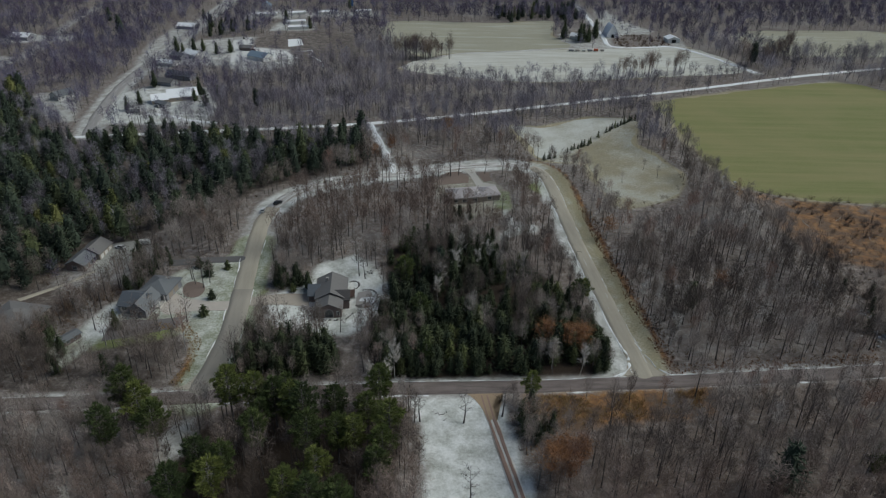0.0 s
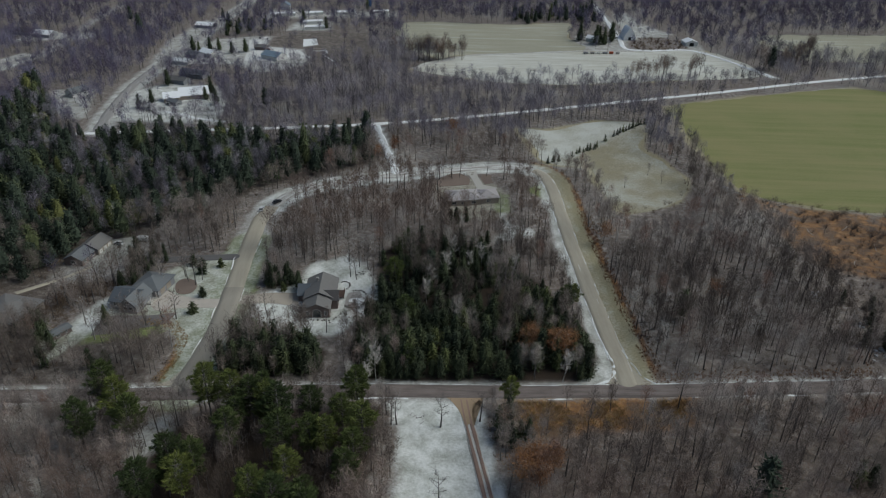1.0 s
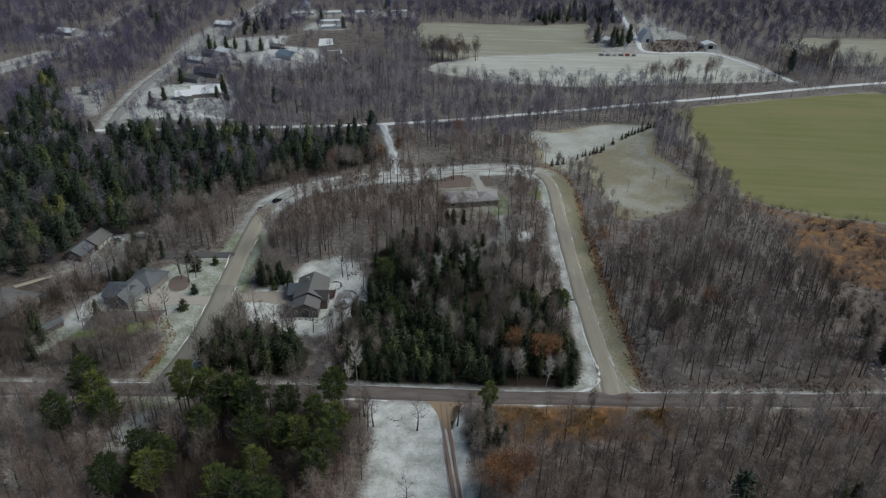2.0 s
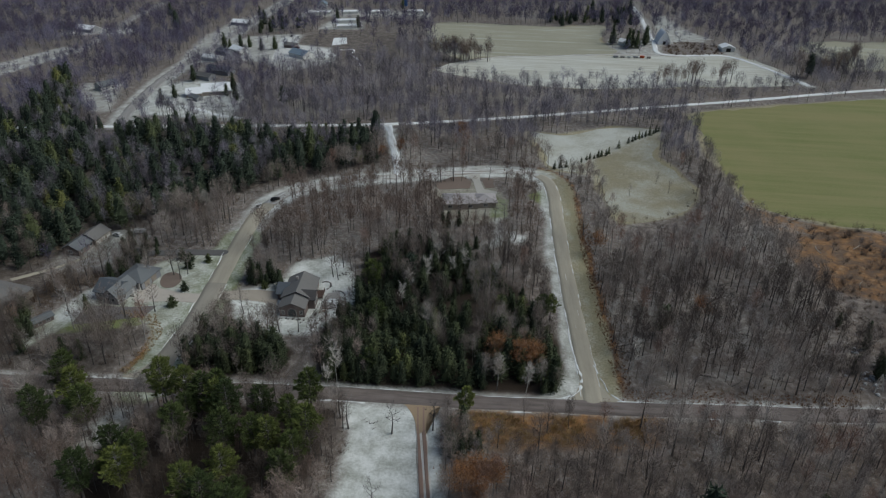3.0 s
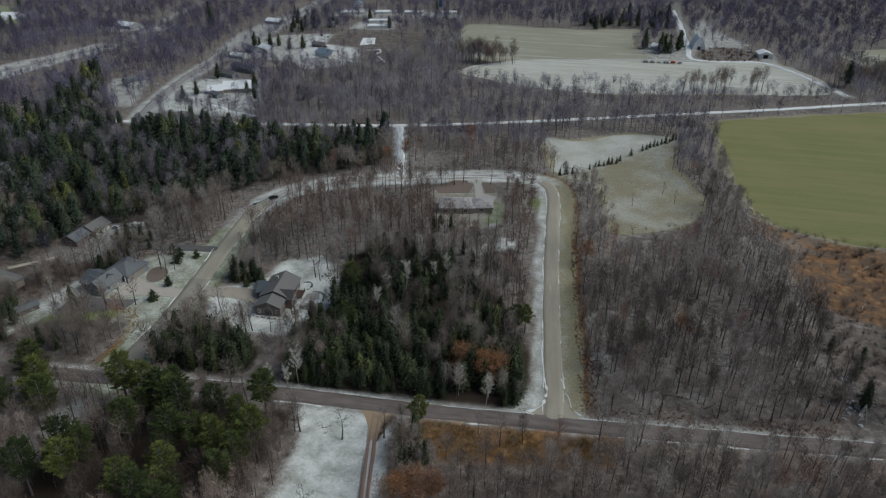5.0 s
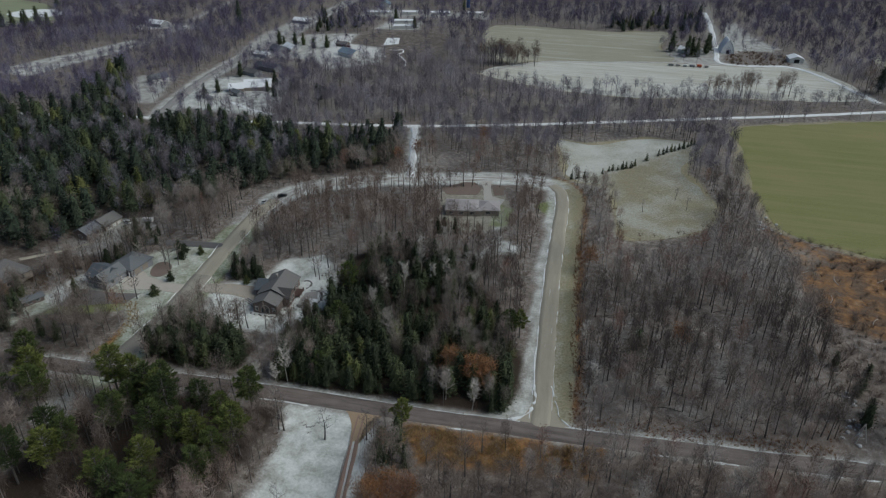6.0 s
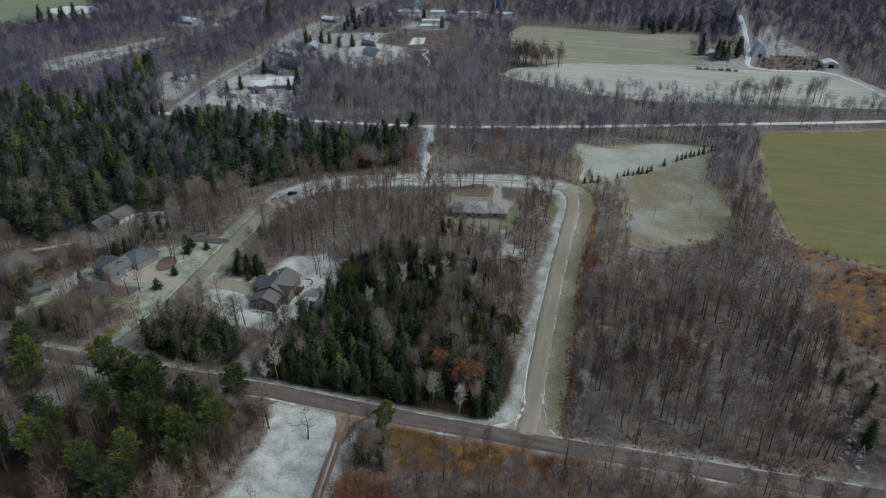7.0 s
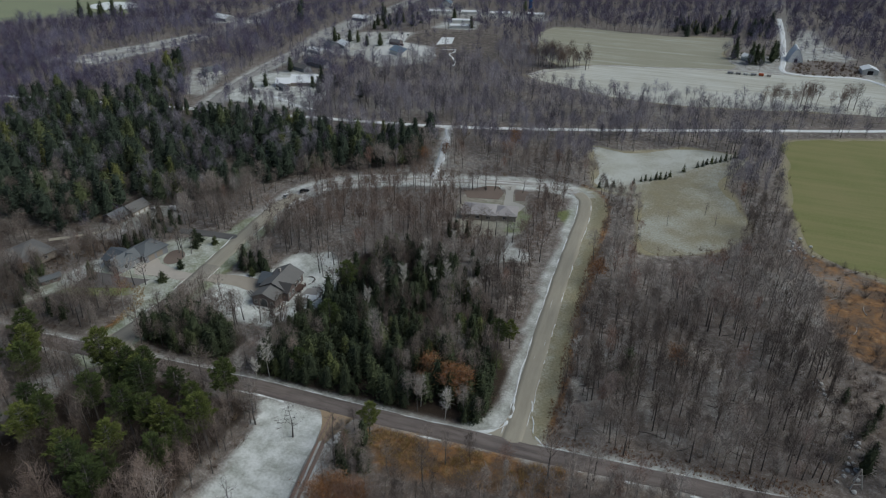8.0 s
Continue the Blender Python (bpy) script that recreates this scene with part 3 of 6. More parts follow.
def field(name, poly, mat, z, label, wobble=1.2, seed=1, rounded=True):
    c = curve_through(poly, 3.0, True) if rounded else straight(poly)
    c[:, 0] += wobble * waves(c[:, 0], c[:, 1], 0.3, seed)
    c[:, 1] += wobble * waves(c[:, 0], c[:, 1], 0.3, seed + 1)
    bm = bmesh.new()
    f = bm.faces.new([bm.verts.new((a, b, 0)) for a, b in c])
    bmesh.ops.triangulate(bm, faces=[f])
    for _ in range(3):
        long = [e for e in bm.edges if e.calc_length() > 9]
        if long:
            bmesh.ops.subdivide_edges(bm, edges=long, cuts=2)
            bmesh.ops.triangulate(bm, faces=[g for g in bm.faces if len(g.verts) > 3])
    rim = [e for e in bm.edges if e.is_boundary]
    for v in bm.verts:
        v.co.z = z + float(lie(np.float64(v.co.x), np.float64(v.co.y)))
    r = bmesh.ops.extrude_edge_only(bm, edges=rim)
    for v in r["geom"]:
        if isinstance(v, bmesh.types.BMVert):
            v.co.z -= 0.2
    me = bpy.data.meshes.new(name)
    bmesh.ops.recalc_face_normals(bm, faces=bm.faces)
    bm.to_mesh(me)
    bm.free()
    if sum(p.normal.z * p.area for p in me.polygons) < 0:
        me.flip_normals()
    me.materials.append(mat)
    return structure(name, me, label, "field")


def ribbon(name, line, width, mat, z, label, wobble=0.25, seed=1, category="road", crown=0.06):
    t = np.gradient(line, axis=0)
    t /= np.linalg.norm(t, axis=1)[:, None] + 1e-9
    nrm = np.c_[t[:, 1], -t[:, 0]]
    s = np.concatenate([[0], np.cumsum(np.linalg.norm(np.diff(line, axis=0), axis=1))])
    h = width / 2 * np.ones(len(line))
    across = []
    for k, (side, lift) in enumerate(((-1.06, -0.25), (-1, 0), (-0.5, crown * 0.8), (0, crown), (0.5, crown * 0.8), (1, 0), (1.06, -0.25))):
        off = side * h + (wobble * waves(s, s * 0 + 9.0 * np.sign(side), 0.25, seed) if abs(side) > 0.9 else 0)
        q = line + nrm * off[:, None]
        across.append(np.c_[q, z + lift + lie(q[:, 0], q[:, 1])])
    V = np.stack(across, 1)
    n, m = V.shape[:2]
    i, j = np.meshgrid(np.arange(n - 1), np.arange(m - 1), indexing="ij")
    a = (i * m + j).ravel()
    F = np.c_[a, a + 1, a + m + 1, a + m]
    me = mesh_of(name, V.reshape(-1, 3), F, [mat], smooth=True)
    uv = me.uv_layers.new(name="UVMap")
    U = np.c_[np.tile(np.linspace(-width / 2, width / 2, m), n), np.repeat(s, m)]
    uv.data.foreach_set("uv", U[F.ravel()].astype(np.float32).ravel())
    if me.polygons[0].normal.z < 0 and me.polygons[2].normal.z < 0:
        me.flip_normals()
    return structure(name, me, label, category)


build_ground()
field("field", FIELD_GREEN, GREEN, 0.02, "olive green winter crop field with a smooth surface")
field("field", FIELD_STUBBLE, STUBBLE, 0.02, "pale straw-coloured stubble field at the wood's edge")
field("field", FIELD_STRIP, STRIP, 0.0, "stubble field striped with thin snow")
field("field", FIELD_EAST, STUBBLE, 0.02, "distant straw-coloured field behind a tree line")
field("field", LOT_7, field_material("pale_turf", (0.2, 0.225, 0.14), (0.3, 0.32, 0.215), (0.28, 0.3, 0.19), 0, 10, 0.05), 0.02, "pale green field beyond the western woods")
field("meadow", MEADOW_EDGE, MEADOW, 0.02, "rough tan meadow dusted with frost and snow")

ribbon("road", COUNTY, 4.7, ASPHALT, 0.06, "worn brownish-grey asphalt county road", 0.15, 2)
ribbon("road", WEST_PAVED, 5.8, TARROAD, 0.056, "grey paved end of the subdivision road", 0.15, 3)
ribbon("road", WEST_GRAVEL, 5.6, GREYROAD, 0.05, "beige gravel subdivision road with snow along its verges", 0.2, 3)
ribbon("driveway", YARD_DRIVE, 2.6, TANWAY, -0.03, "snow-dusted tan drive across the white yard", 0.3, 30, "driveway", 0.02)
ribbon("driveway", YARD_DRIVE - np.array([0.68, 0]), 0.75, DIRT, 0.0, "reddish wheel rut worn through the snowy yard", 0.12, 31, "driveway", 0.02)
ribbon("driveway", YARD_DRIVE + np.array([0.68, 0]), 0.8, DIRT, 0.0, "reddish wheel rut worn through the snowy yard", 0.12, 32, "driveway", 0.02)
ribbon("road", LOOP_NORTH, 5.2, SNOWROAD, 0.045, "snow-covered bend of the subdivision road", 0.3, 4)
ribbon("road", LOOP_EAST, 4.9, GREYROAD, 0.04, "wide tan gravel road with dashed lines of snow", 0.2, 5)
ribbon("road", TRAIL, 3.2, WHITEWAY, 0.03, "snowy track through the leafless wood", 0.5, 6)
ribbon("road", RAILWAY, 3.2, WHITEWAY, 0.16, "snow-white straight trail embankment through the woods", 0.2, 7)
ribbon("road", FAR_ROAD, 6.0, VILLAGEROAD, 0.05, "pale village road with snowy verges", 0.4, 8)
ribbon("road", WEST_ROAD, 5.0, VILLAGEROAD, 0.05, "pale road among leafless trees and houses", 0.4, 9)
ribbon("road", FARM_LANE, 3.6, WHITEWAY, 0.05, "snowy farm lane leading past the barns", 0.4, 10)
ribbon("driveway", curve_through([(-152, 339), (-146, 338), (-136, 334), (-126, 329), (-112, 326)]), 2.6, WHITEWAY, 0.03, "snowy drive behind the village lot", 0.5, 34, "driveway")
ribbon("track", curve_through([(-30, 437), (-12, 458), (6, 475.5), (40, 485), (84, 497.5), (117, 501)]), 3.0, SNOWROAD, 0.03, "snowy field track between the stubble fields", 0.6, 35, "track")
ribbon("path", curve_through([(-101, 476), (-96.4, 476), (-92.8, 479), (-90.4, 471), (-91.5, 465), (-86, 457), (-80, 446), (-78, 436)], 1.5), 1.1, WHITEWAY, 0.03, "narrow snowy path across the brown lot", 0.3, 33, "path")
ribbon("driveway", DRIVE_HILL, 4.0, BLACKTOP, 0.03, "dark blacktop driveway up to the long house", 0.2, 11, "driveway")

# ---------------------------------------------------------------- trees


class Bits:
    """Triangles gathered by material slot."""

    def __init__(self):
        self.v, self.f, self.m, self.n = [], [], [], 0

    def tube(self, a, b, ra, rb, sides, slot):
        a, b = np.asarray(a, float), np.asarray(b, float)
        d = (b - a) / (np.linalg.norm(b - a) + 1e-9)
        u = np.cross(d, (0.31, 0.92, 0.22))
        u /= np.linalg.norm(u)
        w = np.cross(d, u)
        q = np.linspace(0, 2 * np.pi, sides, endpoint=False)
        ring = np.cos(q)[:, None] * u + np.sin(q)[:, None] * w
        self.v.append(np.concatenate([a + ra * ring, b + rb * ring]))
        for i in range(sides):
            j = (i + 1) % sides
            self.f += [(self.n + i, self.n + j, self.n + sides + j), (self.n + i, self.n + sides + j, self.n + sides + i)]
            self.m += [slot, slot]
        self.n += 2 * sides

    def blade(self, a, d, length, width, slot, r, face=None):
        """A tapering sliver; face, if given, is the way its flat side looks."""
        d = np.asarray(d, float)
        d = d / (np.linalg.norm(d) + 1e-9)
        u = np.cross(d, r.normal(size=3) if face is None else face)
        u /= np.linalg.norm(u) + 1e-9
        a = np.asarray(a, float)
        self.v.append(np.array([a - u * width / 2, a + u * width / 2, a + d * length]))
        self.f.append((self.n, self.n + 1, self.n + 2))
        self.m.append(slot)
        self.n += 3

    def leaf(self, c, size, slot, r, flat=0.6):
        p = r.normal(size=(3, 3)) * size * 0.6
        p[:, 2] *= flat
        self.v.append(np.asarray(c) + p)
        self.f.append((self.n, self.n + 1, self.n + 2))
        self.m.append(slot)
        self.n += 3

    def done(self):
        return np.concatenate(self.v), np.array(self.f), np.array(self.m)


def aim(az, el):
    return np.array([np.cos(az) * np.cos(el), np.sin(az) * np.cos(el), np.sin(el)])


def bare_tree(seed, height=12.0, spread=0.26, limbs=12, twigs=22, sides=5, fat=1.0, leaves=0, width=0.045, rise=(0.35, 0.9), limb=1.0):
    """Leafless hardwood: slots 0 trunk, 1 limbs, 2 twigs, 3 leaves."""
    r = np.random.RandomState(seed)
    t = Bits()
    lean = r.normal(0, 0.045, 2)
    bow = r.normal(0, 0.3, 2)
    pts = [np.array([lean[0] * h + bow[0] * np.sin(3 * u), lean[1] * h + bow[1] * np.sin(3 * u), h]) for u in (0, 0.3, 0.6, 0.98) for h in (u * height,)]
    pts[0][2] = -0.4
    rad = 0.0115 * height * fat * np.array([1.15, 0.75, 0.34, 0.04])
    for i in range(3):
        t.tube(pts[i], pts[i + 1], rad[i], rad[i + 1], sides, 0)
    for k in range(limbs):
        u = 0.36 + 0.6 * (k + r.uniform(0, 0.8)) / limbs
        i = min(2, int(u / 0.3268))
        f = (u - (0, 0.3, 0.6)[i]) / (0.3, 0.3, 0.38)[i]
        p = pts[i] + (pts[i + 1] - pts[i]) * f
        az = k * 2.4 + r.uniform(-0.5, 0.5)
        el = r.uniform(*rise)
        ln = spread * height * (1.3 - 0.85 * u) * r.uniform(0.7, 1.3)
        d = aim(az, el)
        mid = p + d * ln * 0.55
        tip = mid + aim(az + r.uniform(-0.4, 0.4), el + r.uniform(0.0, 0.35)) * ln * 0.5
        r1 = 0.0022 * limb * height * (1.2 - 0.8 * u)
        t.tube(p, mid, r1, r1 * 0.55, 3, 1)
        t.blade(mid, tip - mid, ln * 0.5, r1 * 1.1, 1, r)
        for q in range(twigs):
            s = r.uniform(0.2, 1.0)
            base = p + (mid - p) * s / 0.55 if s < 0.55 else mid + (tip - mid) * (s - 0.55) / 0.45
            td = d * 0.35 + r.normal(size=3) * 0.62 + np.array([0, 0, 0.42])
            ext = r.uniform(0.08, 0.19) * height
            t.blade(base, td, ext, width * r.uniform(0.7, 1.4), 2, r)
            if leaves and r.uniform() < leaves:
                for _ in range(9):
                    t.leaf(base + td * ext * r.uniform(0.1, 0.9) + r.normal(size=3) * 0.5, 0.23, 3, r)
    return t.done()


def wood_tree(seed, height=12.0, twigs=300, width=0.045, sides=4, limbs=8, wide=0.2, fat=1.0):
    """Leafless forest tree: a straight stem under a soft ovoid haze of fine twigs; slots 0 trunk, 1 limbs, 2 twigs."""
    r = np.random.RandomState(seed)
    t = Bits()
    lean, bow = r.normal(0, 0.025, 2), r.normal(0, 0.012 * height, 2)
    at = lambda u: np.array([lean[0] * u * height + bow[0] * np.sin(3 * u), lean[1] * u * height + bow[1] * np.sin(3 * u), u * height])
    rad = 0.0098 * height * fat
    for a, b, ra, rb, slot in ((-0.03, 0.42, 1.1, 0.66, 0), (0.42, 0.68, 0.66, 0.3, 1), (0.68, 0.92, 0.3, 0.04, 1)):
        t.tube(at(a), at(b), rad * ra, rad * rb, sides, slot)
    low = r.uniform(0.33, 0.48)
    mid, tall = (low + 1.0) / 2, (1.0 - low) / 2
    lobes = r.uniform(0.7, 1.25, 7)
    reach = lambda az: wide * height * np.interp(az % 6.2832, np.linspace(0, 6.2832, 8), np.append(lobes, lobes[0]))
    for k in range(limbs):
        u = low * 0.95 + 0.45 * (k + r.uniform(0, 0.8)) / limbs
        az = 2.4 * k + r.uniform(-0.5, 0.5)
        p = at(u)
        q = p + np.array([np.cos(az), np.sin(az), 0]) * reach(az) * r.uniform(0.55, 0.9) * (1.2 - 0.6 * u) + np.array([0, 0, height * r.uniform(0.14, 0.26)])
        t.blade(p, q - p, np.linalg.norm(q - p), rad * 0.75, 1, r)
        t.blade(p, q - p, np.linalg.norm(q - p), rad * 0.75, 1, r)
    for k in range(twigs):
        az, el = r.uniform(0, 6.2832), np.arcsin(r.uniform(-0.9, 1.0))
        d = aim(az, el)
        f = r.uniform(0.25, 1.0) ** 0.5 * r.uniform(0.85, 1.08)
        tip = at(mid) + d * f * np.array([reach(az), reach(az), tall * height])
        way = np.array([d[0] * 0.75, d[1] * 0.75, 0.75]) + r.normal(size=3) * 0.38
        way /= np.linalg.norm(way)
        ln = height * r.uniform(0.08, 0.19)
        t.blade(tip - way * ln, way, ln, width * r.uniform(0.6, 1.4), 2, r)
    return t.done()


def far_tree(seed, height=14.0, twigs=46, width=0.1):
    """Leafless hardwood with a domed haze of fine twigs: slots 0 trunk, 2 twigs."""
    r = np.random.RandomState(seed)
    t = Bits()
    top = np.array([*r.normal(0, 0.3, 2), height * 0.72])
    t.tube((0, 0, -0.4), top, 0.011 * height, 0.03, 3, 0)
    wide, deep = height * r.uniform(0.27, 0.36), height * r.uniform(0.33, 0.4)
    for k in range(twigs):
        az, el = r.uniform(0, 6.28), np.arcsin(r.uniform(-0.5, 1.0))
        tip = np.array([0, 0, height * 0.6]) + aim(az, el) * np.array([wide, wide, deep]) * r.uniform(0.6, 1.03)
        low = top * np.clip((tip[2] / height - r.uniform(0.15, 0.4)) / 0.72, 0.3, 1.0)
        base = low + (tip - low) * r.uniform(0.1, 0.7) + r.normal(size=3) * 0.3
        way = (tip - base) + r.normal(size=3) * 0.1 * height
        t.blade(base, way, np.linalg.norm(tip - base) * r.uniform(0.9, 1.2), width * r.uniform(0.6, 1.4), 2, r)
    return t.done()


def conifer(seed, height=12.0, radius=0.2, whorls=16, per=9, size=0.6, bare=0.06, ragged=0.25, sides=5, droop=0.25, blunt=0.8):
    """Conifer built of drooping sprays: slots 0 trunk, 2 needles."""
    r = np.random.RandomState(seed)
    t = Bits()
    t.tube((0, 0, -0.4), (0, 0, height * 0.98), 0.014 * height, 0.01, sides, 0)
    for w in range(whorls):
        u = bare + (1 - bare) * (w + 0.5) / whorls
        reach = radius * height * (1 - u) ** blunt * r.uniform(1 - ragged, 1 + ragged) + 0.2
        n = max(4, int(per * (0.45 + 0.75 * (1 - u))))
        for k in range(n):
            az = 6.28 * k / n + r.uniform(-0.5, 0.5)
            ln = reach * r.uniform(0.6, 1.2)
            d = aim(az, r.uniform(-0.3, 0.3) - droop)
            p = np.array([0, 0, u * height + r.uniform(-0.35, 0.35)])
            t.blade(p + d * ln * 0.1, d, ln, size * r.uniform(0.6, 1.1), 2, r)
            for _ in range(2):
                t.leaf(p + d * ln * r.uniform(0.4, 0.95) + r.normal(size=3) * 0.15, size * 0.62, 2, r, 0.6)
    t.blade((0, 0, height * 0.9), (0, 0, 1), height * 0.12, 0.25, 2, r)
    return t.done()


def soft_conifer(seed, height=12.0, radius=0.24, whorls=12, per=7, tufts=4, bare=0.08, blunt=0.62, size=0.85):
    """Conifer of tiers of drooping boughs, each a row of small upturned sprays: slots 0 trunk, 2 needles."""
    r = np.random.RandomState(seed)
    t = Bits()
    t.tube((0, 0, -0.4), (0, 0, height * 0.96), 0.013 * height, 0.015, 3, 0)
    lobes = r.uniform(0.75, 1.25, 7)
    rings, ribs = 6, 7
    core = []
    for i in range(rings + 1):
        u = bare + (0.96 - bare) * i / rings
        q = np.linspace(0, 6.2832, ribs, endpoint=False) + 0.45 * i
        reach = (0.62 * radius * height * (1 - u) ** blunt * (0.5 if i == 0 else 1.0) * r.uniform(0.6, 1.3, ribs)) * (i < rings)
        core.append(np.c_[np.cos(q) * reach, np.sin(q) * reach, u * height + r.normal(0, 0.03 * height, ribs) * (i < rings)])
    t.v.append(np.concatenate(core))
    for i in range(rings):
        for j in range(ribs):
            a, b = t.n + i * ribs + j, t.n + i * ribs + (j + 1) % ribs
            t.f += [(a, b, b + ribs), (a, b + ribs, a + ribs)]
            t.m += [2, 2]
    t.n += (rings + 1) * ribs
    for w in range(whorls):
        u = bare + (0.97 - bare) * (w + r.uniform(0.2, 0.8)) / whorls
        wide = radius * height * (1 - u) ** blunt + 0.12
        n = max(4, int(per * (0.55 + 0.6 * (1 - u))))
        turn = r.uniform(0, 6.28)
        for k in range(n):
            az = turn + 6.2832 * k / n + r.uniform(-0.3, 0.3)
            ln = wide * r.uniform(0.75, 1.15) * np.interp(az % 6.2832, np.linspace(0, 6.2832, 8), np.append(lobes, lobes[0]))
            d = aim(az, r.uniform(-0.25, 0.15))
            p = np.array([0, 0, u * height])
            for q in range(tufts):
                c = p + d * ln * (0.25 + 0.75 * (q + r.uniform(0, 1)) / tufts) + r.normal(size=3) * 0.12 * size
                t.blade(c, d * 0.8 + np.array([0, 0, 0.1]) + r.normal(size=3) * 0.45, size * r.uniform(0.6, 1.15), size * r.uniform(0.34, 0.55), 2, r, np.array([d[0] * 0.75, d[1] * 0.75, 0.75]) + r.normal(size=3) * 0.14)
    for _ in range(5):
        t.blade((0, 0, height * r.uniform(0.88, 0.95)), r.normal(size=3) * 0.25 + np.array([0, 0, 1]), size * r.uniform(0.7, 1.1), size * 0.28, 2, r)
    return t.done()


def pine_tree_bits(seed, height=14.0, tiers=10, low=0.36, wide=0.27):
    """White pine: a tall bare stem, then open tiers of level boughs with upswept plumes; slots 0 trunk, 1 limbs, 2 needles."""
    r = np.random.RandomState(seed)
    t = Bits()
    bend = r.normal(0, 0.35, 2)
    at = lambda u: np.array([bend[0] * np.sin(2.5 * u), bend[1] * np.sin(2.5 * u), height * u])
    for a, b, ra, rb in ((-0.02, 0.35, 0.25, 0.2), (0.35, 0.7, 0.2, 0.12), (0.7, 0.98, 0.12, 0.02)):
        t.tube(at(a), at(b), ra, rb, 6, 0)
    for w in range(tiers):
        u = low + (0.95 - low) * (w + r.uniform(0.1, 0.5)) / tiers
        v = (u - low) / (1 - low)
        shape = (0.55 + 1.2 * v) if v < 0.35 else (1.45 * (1 - v) ** 0.75 + 0.06)
        n = 6 if v < 0.7 else 5
        turn = r.uniform(0, 6.28)
        for k in range(n):
            az = turn + 6.2832 * k / n + r.uniform(-0.35, 0.35)
            ln = height * wide * shape * r.uniform(0.6, 1.15) * 0.85
            d = aim(az, r.uniform(-0.02, 0.22) + 0.55 * v * v)
            p = at(u)
            t.tube(p, p + d * ln, 0.05, 0.012, 3, 1)
            side = np.array([-np.sin(az), np.cos(az), 0])
            for q in range(max(9, int(ln * 8.5))):
                f = 1.06 * r.uniform(0.12, 1.0) ** 0.6
                fan = (1.1 - f) * ln * 0.5 + 0.25
                g = r.uniform(-1, 1)
                c = p + d * ln * f + side * g * fan + np.array([0, 0, r.normal(0, 0.07) - 0.1 * abs(g)])
                out = d + side * g * 0.75
                for _ in range(3):
                    t.blade(c + r.normal(size=3) * np.array([0.14, 0.14, 0.06]), out + np.array([0, 0, 0.45]) + r.normal(size=3) * 0.32, r.uniform(0.45, 0.8), 0.23, 2, r, np.array([-0.2, 0, 1.0]) + d * 0.35 + r.normal(size=3) * 0.45)
    for _ in range(60):
        t.blade(at(r.uniform(0.9, 0.985)), aim(r.uniform(0, 6.28), r.uniform(0.3, 1.4)), r.uniform(0.4, 0.9), 0.17, 2, r)
    return t.done()


def shrub_bits(seed, height=2.4, stems=22, width=0.07):
    r = np.random.RandomState(seed)
    t = Bits()
    for k in range(stems):
        d = aim(r.uniform(0, 6.28), r.uniform(0.6, 1.4))
        b = np.array([*r.normal(0, 0.25, 2), -0.1])
        ln = height * r.uniform(0.6, 1.1)
        t.blade(b, d, ln, width, 2, r)
        t.blade(b + d * ln * 0.5, d + r.normal(size=3) * 0.5, ln * 0.5, width * 0.7, 2, r)
    return t.done()


def scatter(name, protos, spots, mats, label, category="trees"):
    """Many trees joined into one mesh: spots are rows of x, y, z, size, turn, tint."""
    if not len(spots):
        return
    VV, FF, MM, TT, base = [], [], [], [], 0
    for i, (v, f, m) in enumerate(protos):
        s = spots[i::len(protos)]
        if not len(s):
            continue
        c, n = np.cos(s[:, 4]) * s[:, 3], np.sin(s[:, 4]) * s[:, 3]
        x = c[:, None] * v[:, 0] - n[:, None] * v[:, 1] + s[:, 0:1]
        y = n[:, None] * v[:, 0] + c[:, None] * v[:, 1] + s[:, 1:2]
        z = s[:, 3:4] * v[:, 2] + s[:, 2:3]
        VV.append(np.stack([x, y, z], 2).reshape(-1, 3))
        FF.append((f[None] + (np.arange(len(s)) * len(v))[:, None, None]).reshape(-1, 3) + base)
        MM.append(np.tile(m, len(s)))
        TT.append(np.repeat(s[:, 5], len(v)))
        base += len(v) * len(s)
    me = mesh_of(name, np.concatenate(VV), np.concatenate(FF), mats, np.concatenate(MM), np.concatenate(TT))
    return tagged(new(name, me), label, category, kind="stuff")


def split(bits, groups, mats):
    """A tree's slots as separate meshes: groups of part name and its slots."""
    v, f, m = bits
    out = []
    for nm, slots in groups:
        k = np.isin(m, slots)
        used, inv = np.unique(f[k], return_inverse=True)
        out.append((nm, mesh_of(nm, v[used], inv.reshape(-1, 3), [mats[s] for s in slots], [slots.index(s) for s in m[k]])))
    return out


def plant(name, protos, groups, mats, spots, label, category, group):
    """Trees as things of their own: one built of each shape, then copied."""
    first = []
    for k, (x, y, z, size, turn, tint) in enumerate(spots):
        m = Matrix.Translation((x, y, z)) @ Matrix.Rotation(turn, 4, "Z") @ Matrix.Scale(size, 4)
        i = k % len(protos)
        if i >= len(first):
            ob = thing(name, Matrix.Identity(4), label, category, group)
            for nm, me in split(protos[i], groups, mats):
                part(nm, me, None, ob)
            first.append(ob)
            ob.matrix_basis = m
        else:
            src = first[i]
            keep = src.matrix_basis.copy()
            src.matrix_basis = Matrix.Identity(4)
            copy_thing(src, m)
            src.matrix_basis = keep


def candidates(x0, x1, y0, y1, step, seed):
    r = np.random.RandomState(seed)
    gx, gy = np.meshgrid(np.arange(x0, x1, step), np.arange(y0, y1, step))
    x = gx.ravel() + r.uniform(-0.48, 0.48, gx.size) * step
    y = gy.ravel() + r.uniform(-0.48, 0.48, gx.size) * step
    return x, y


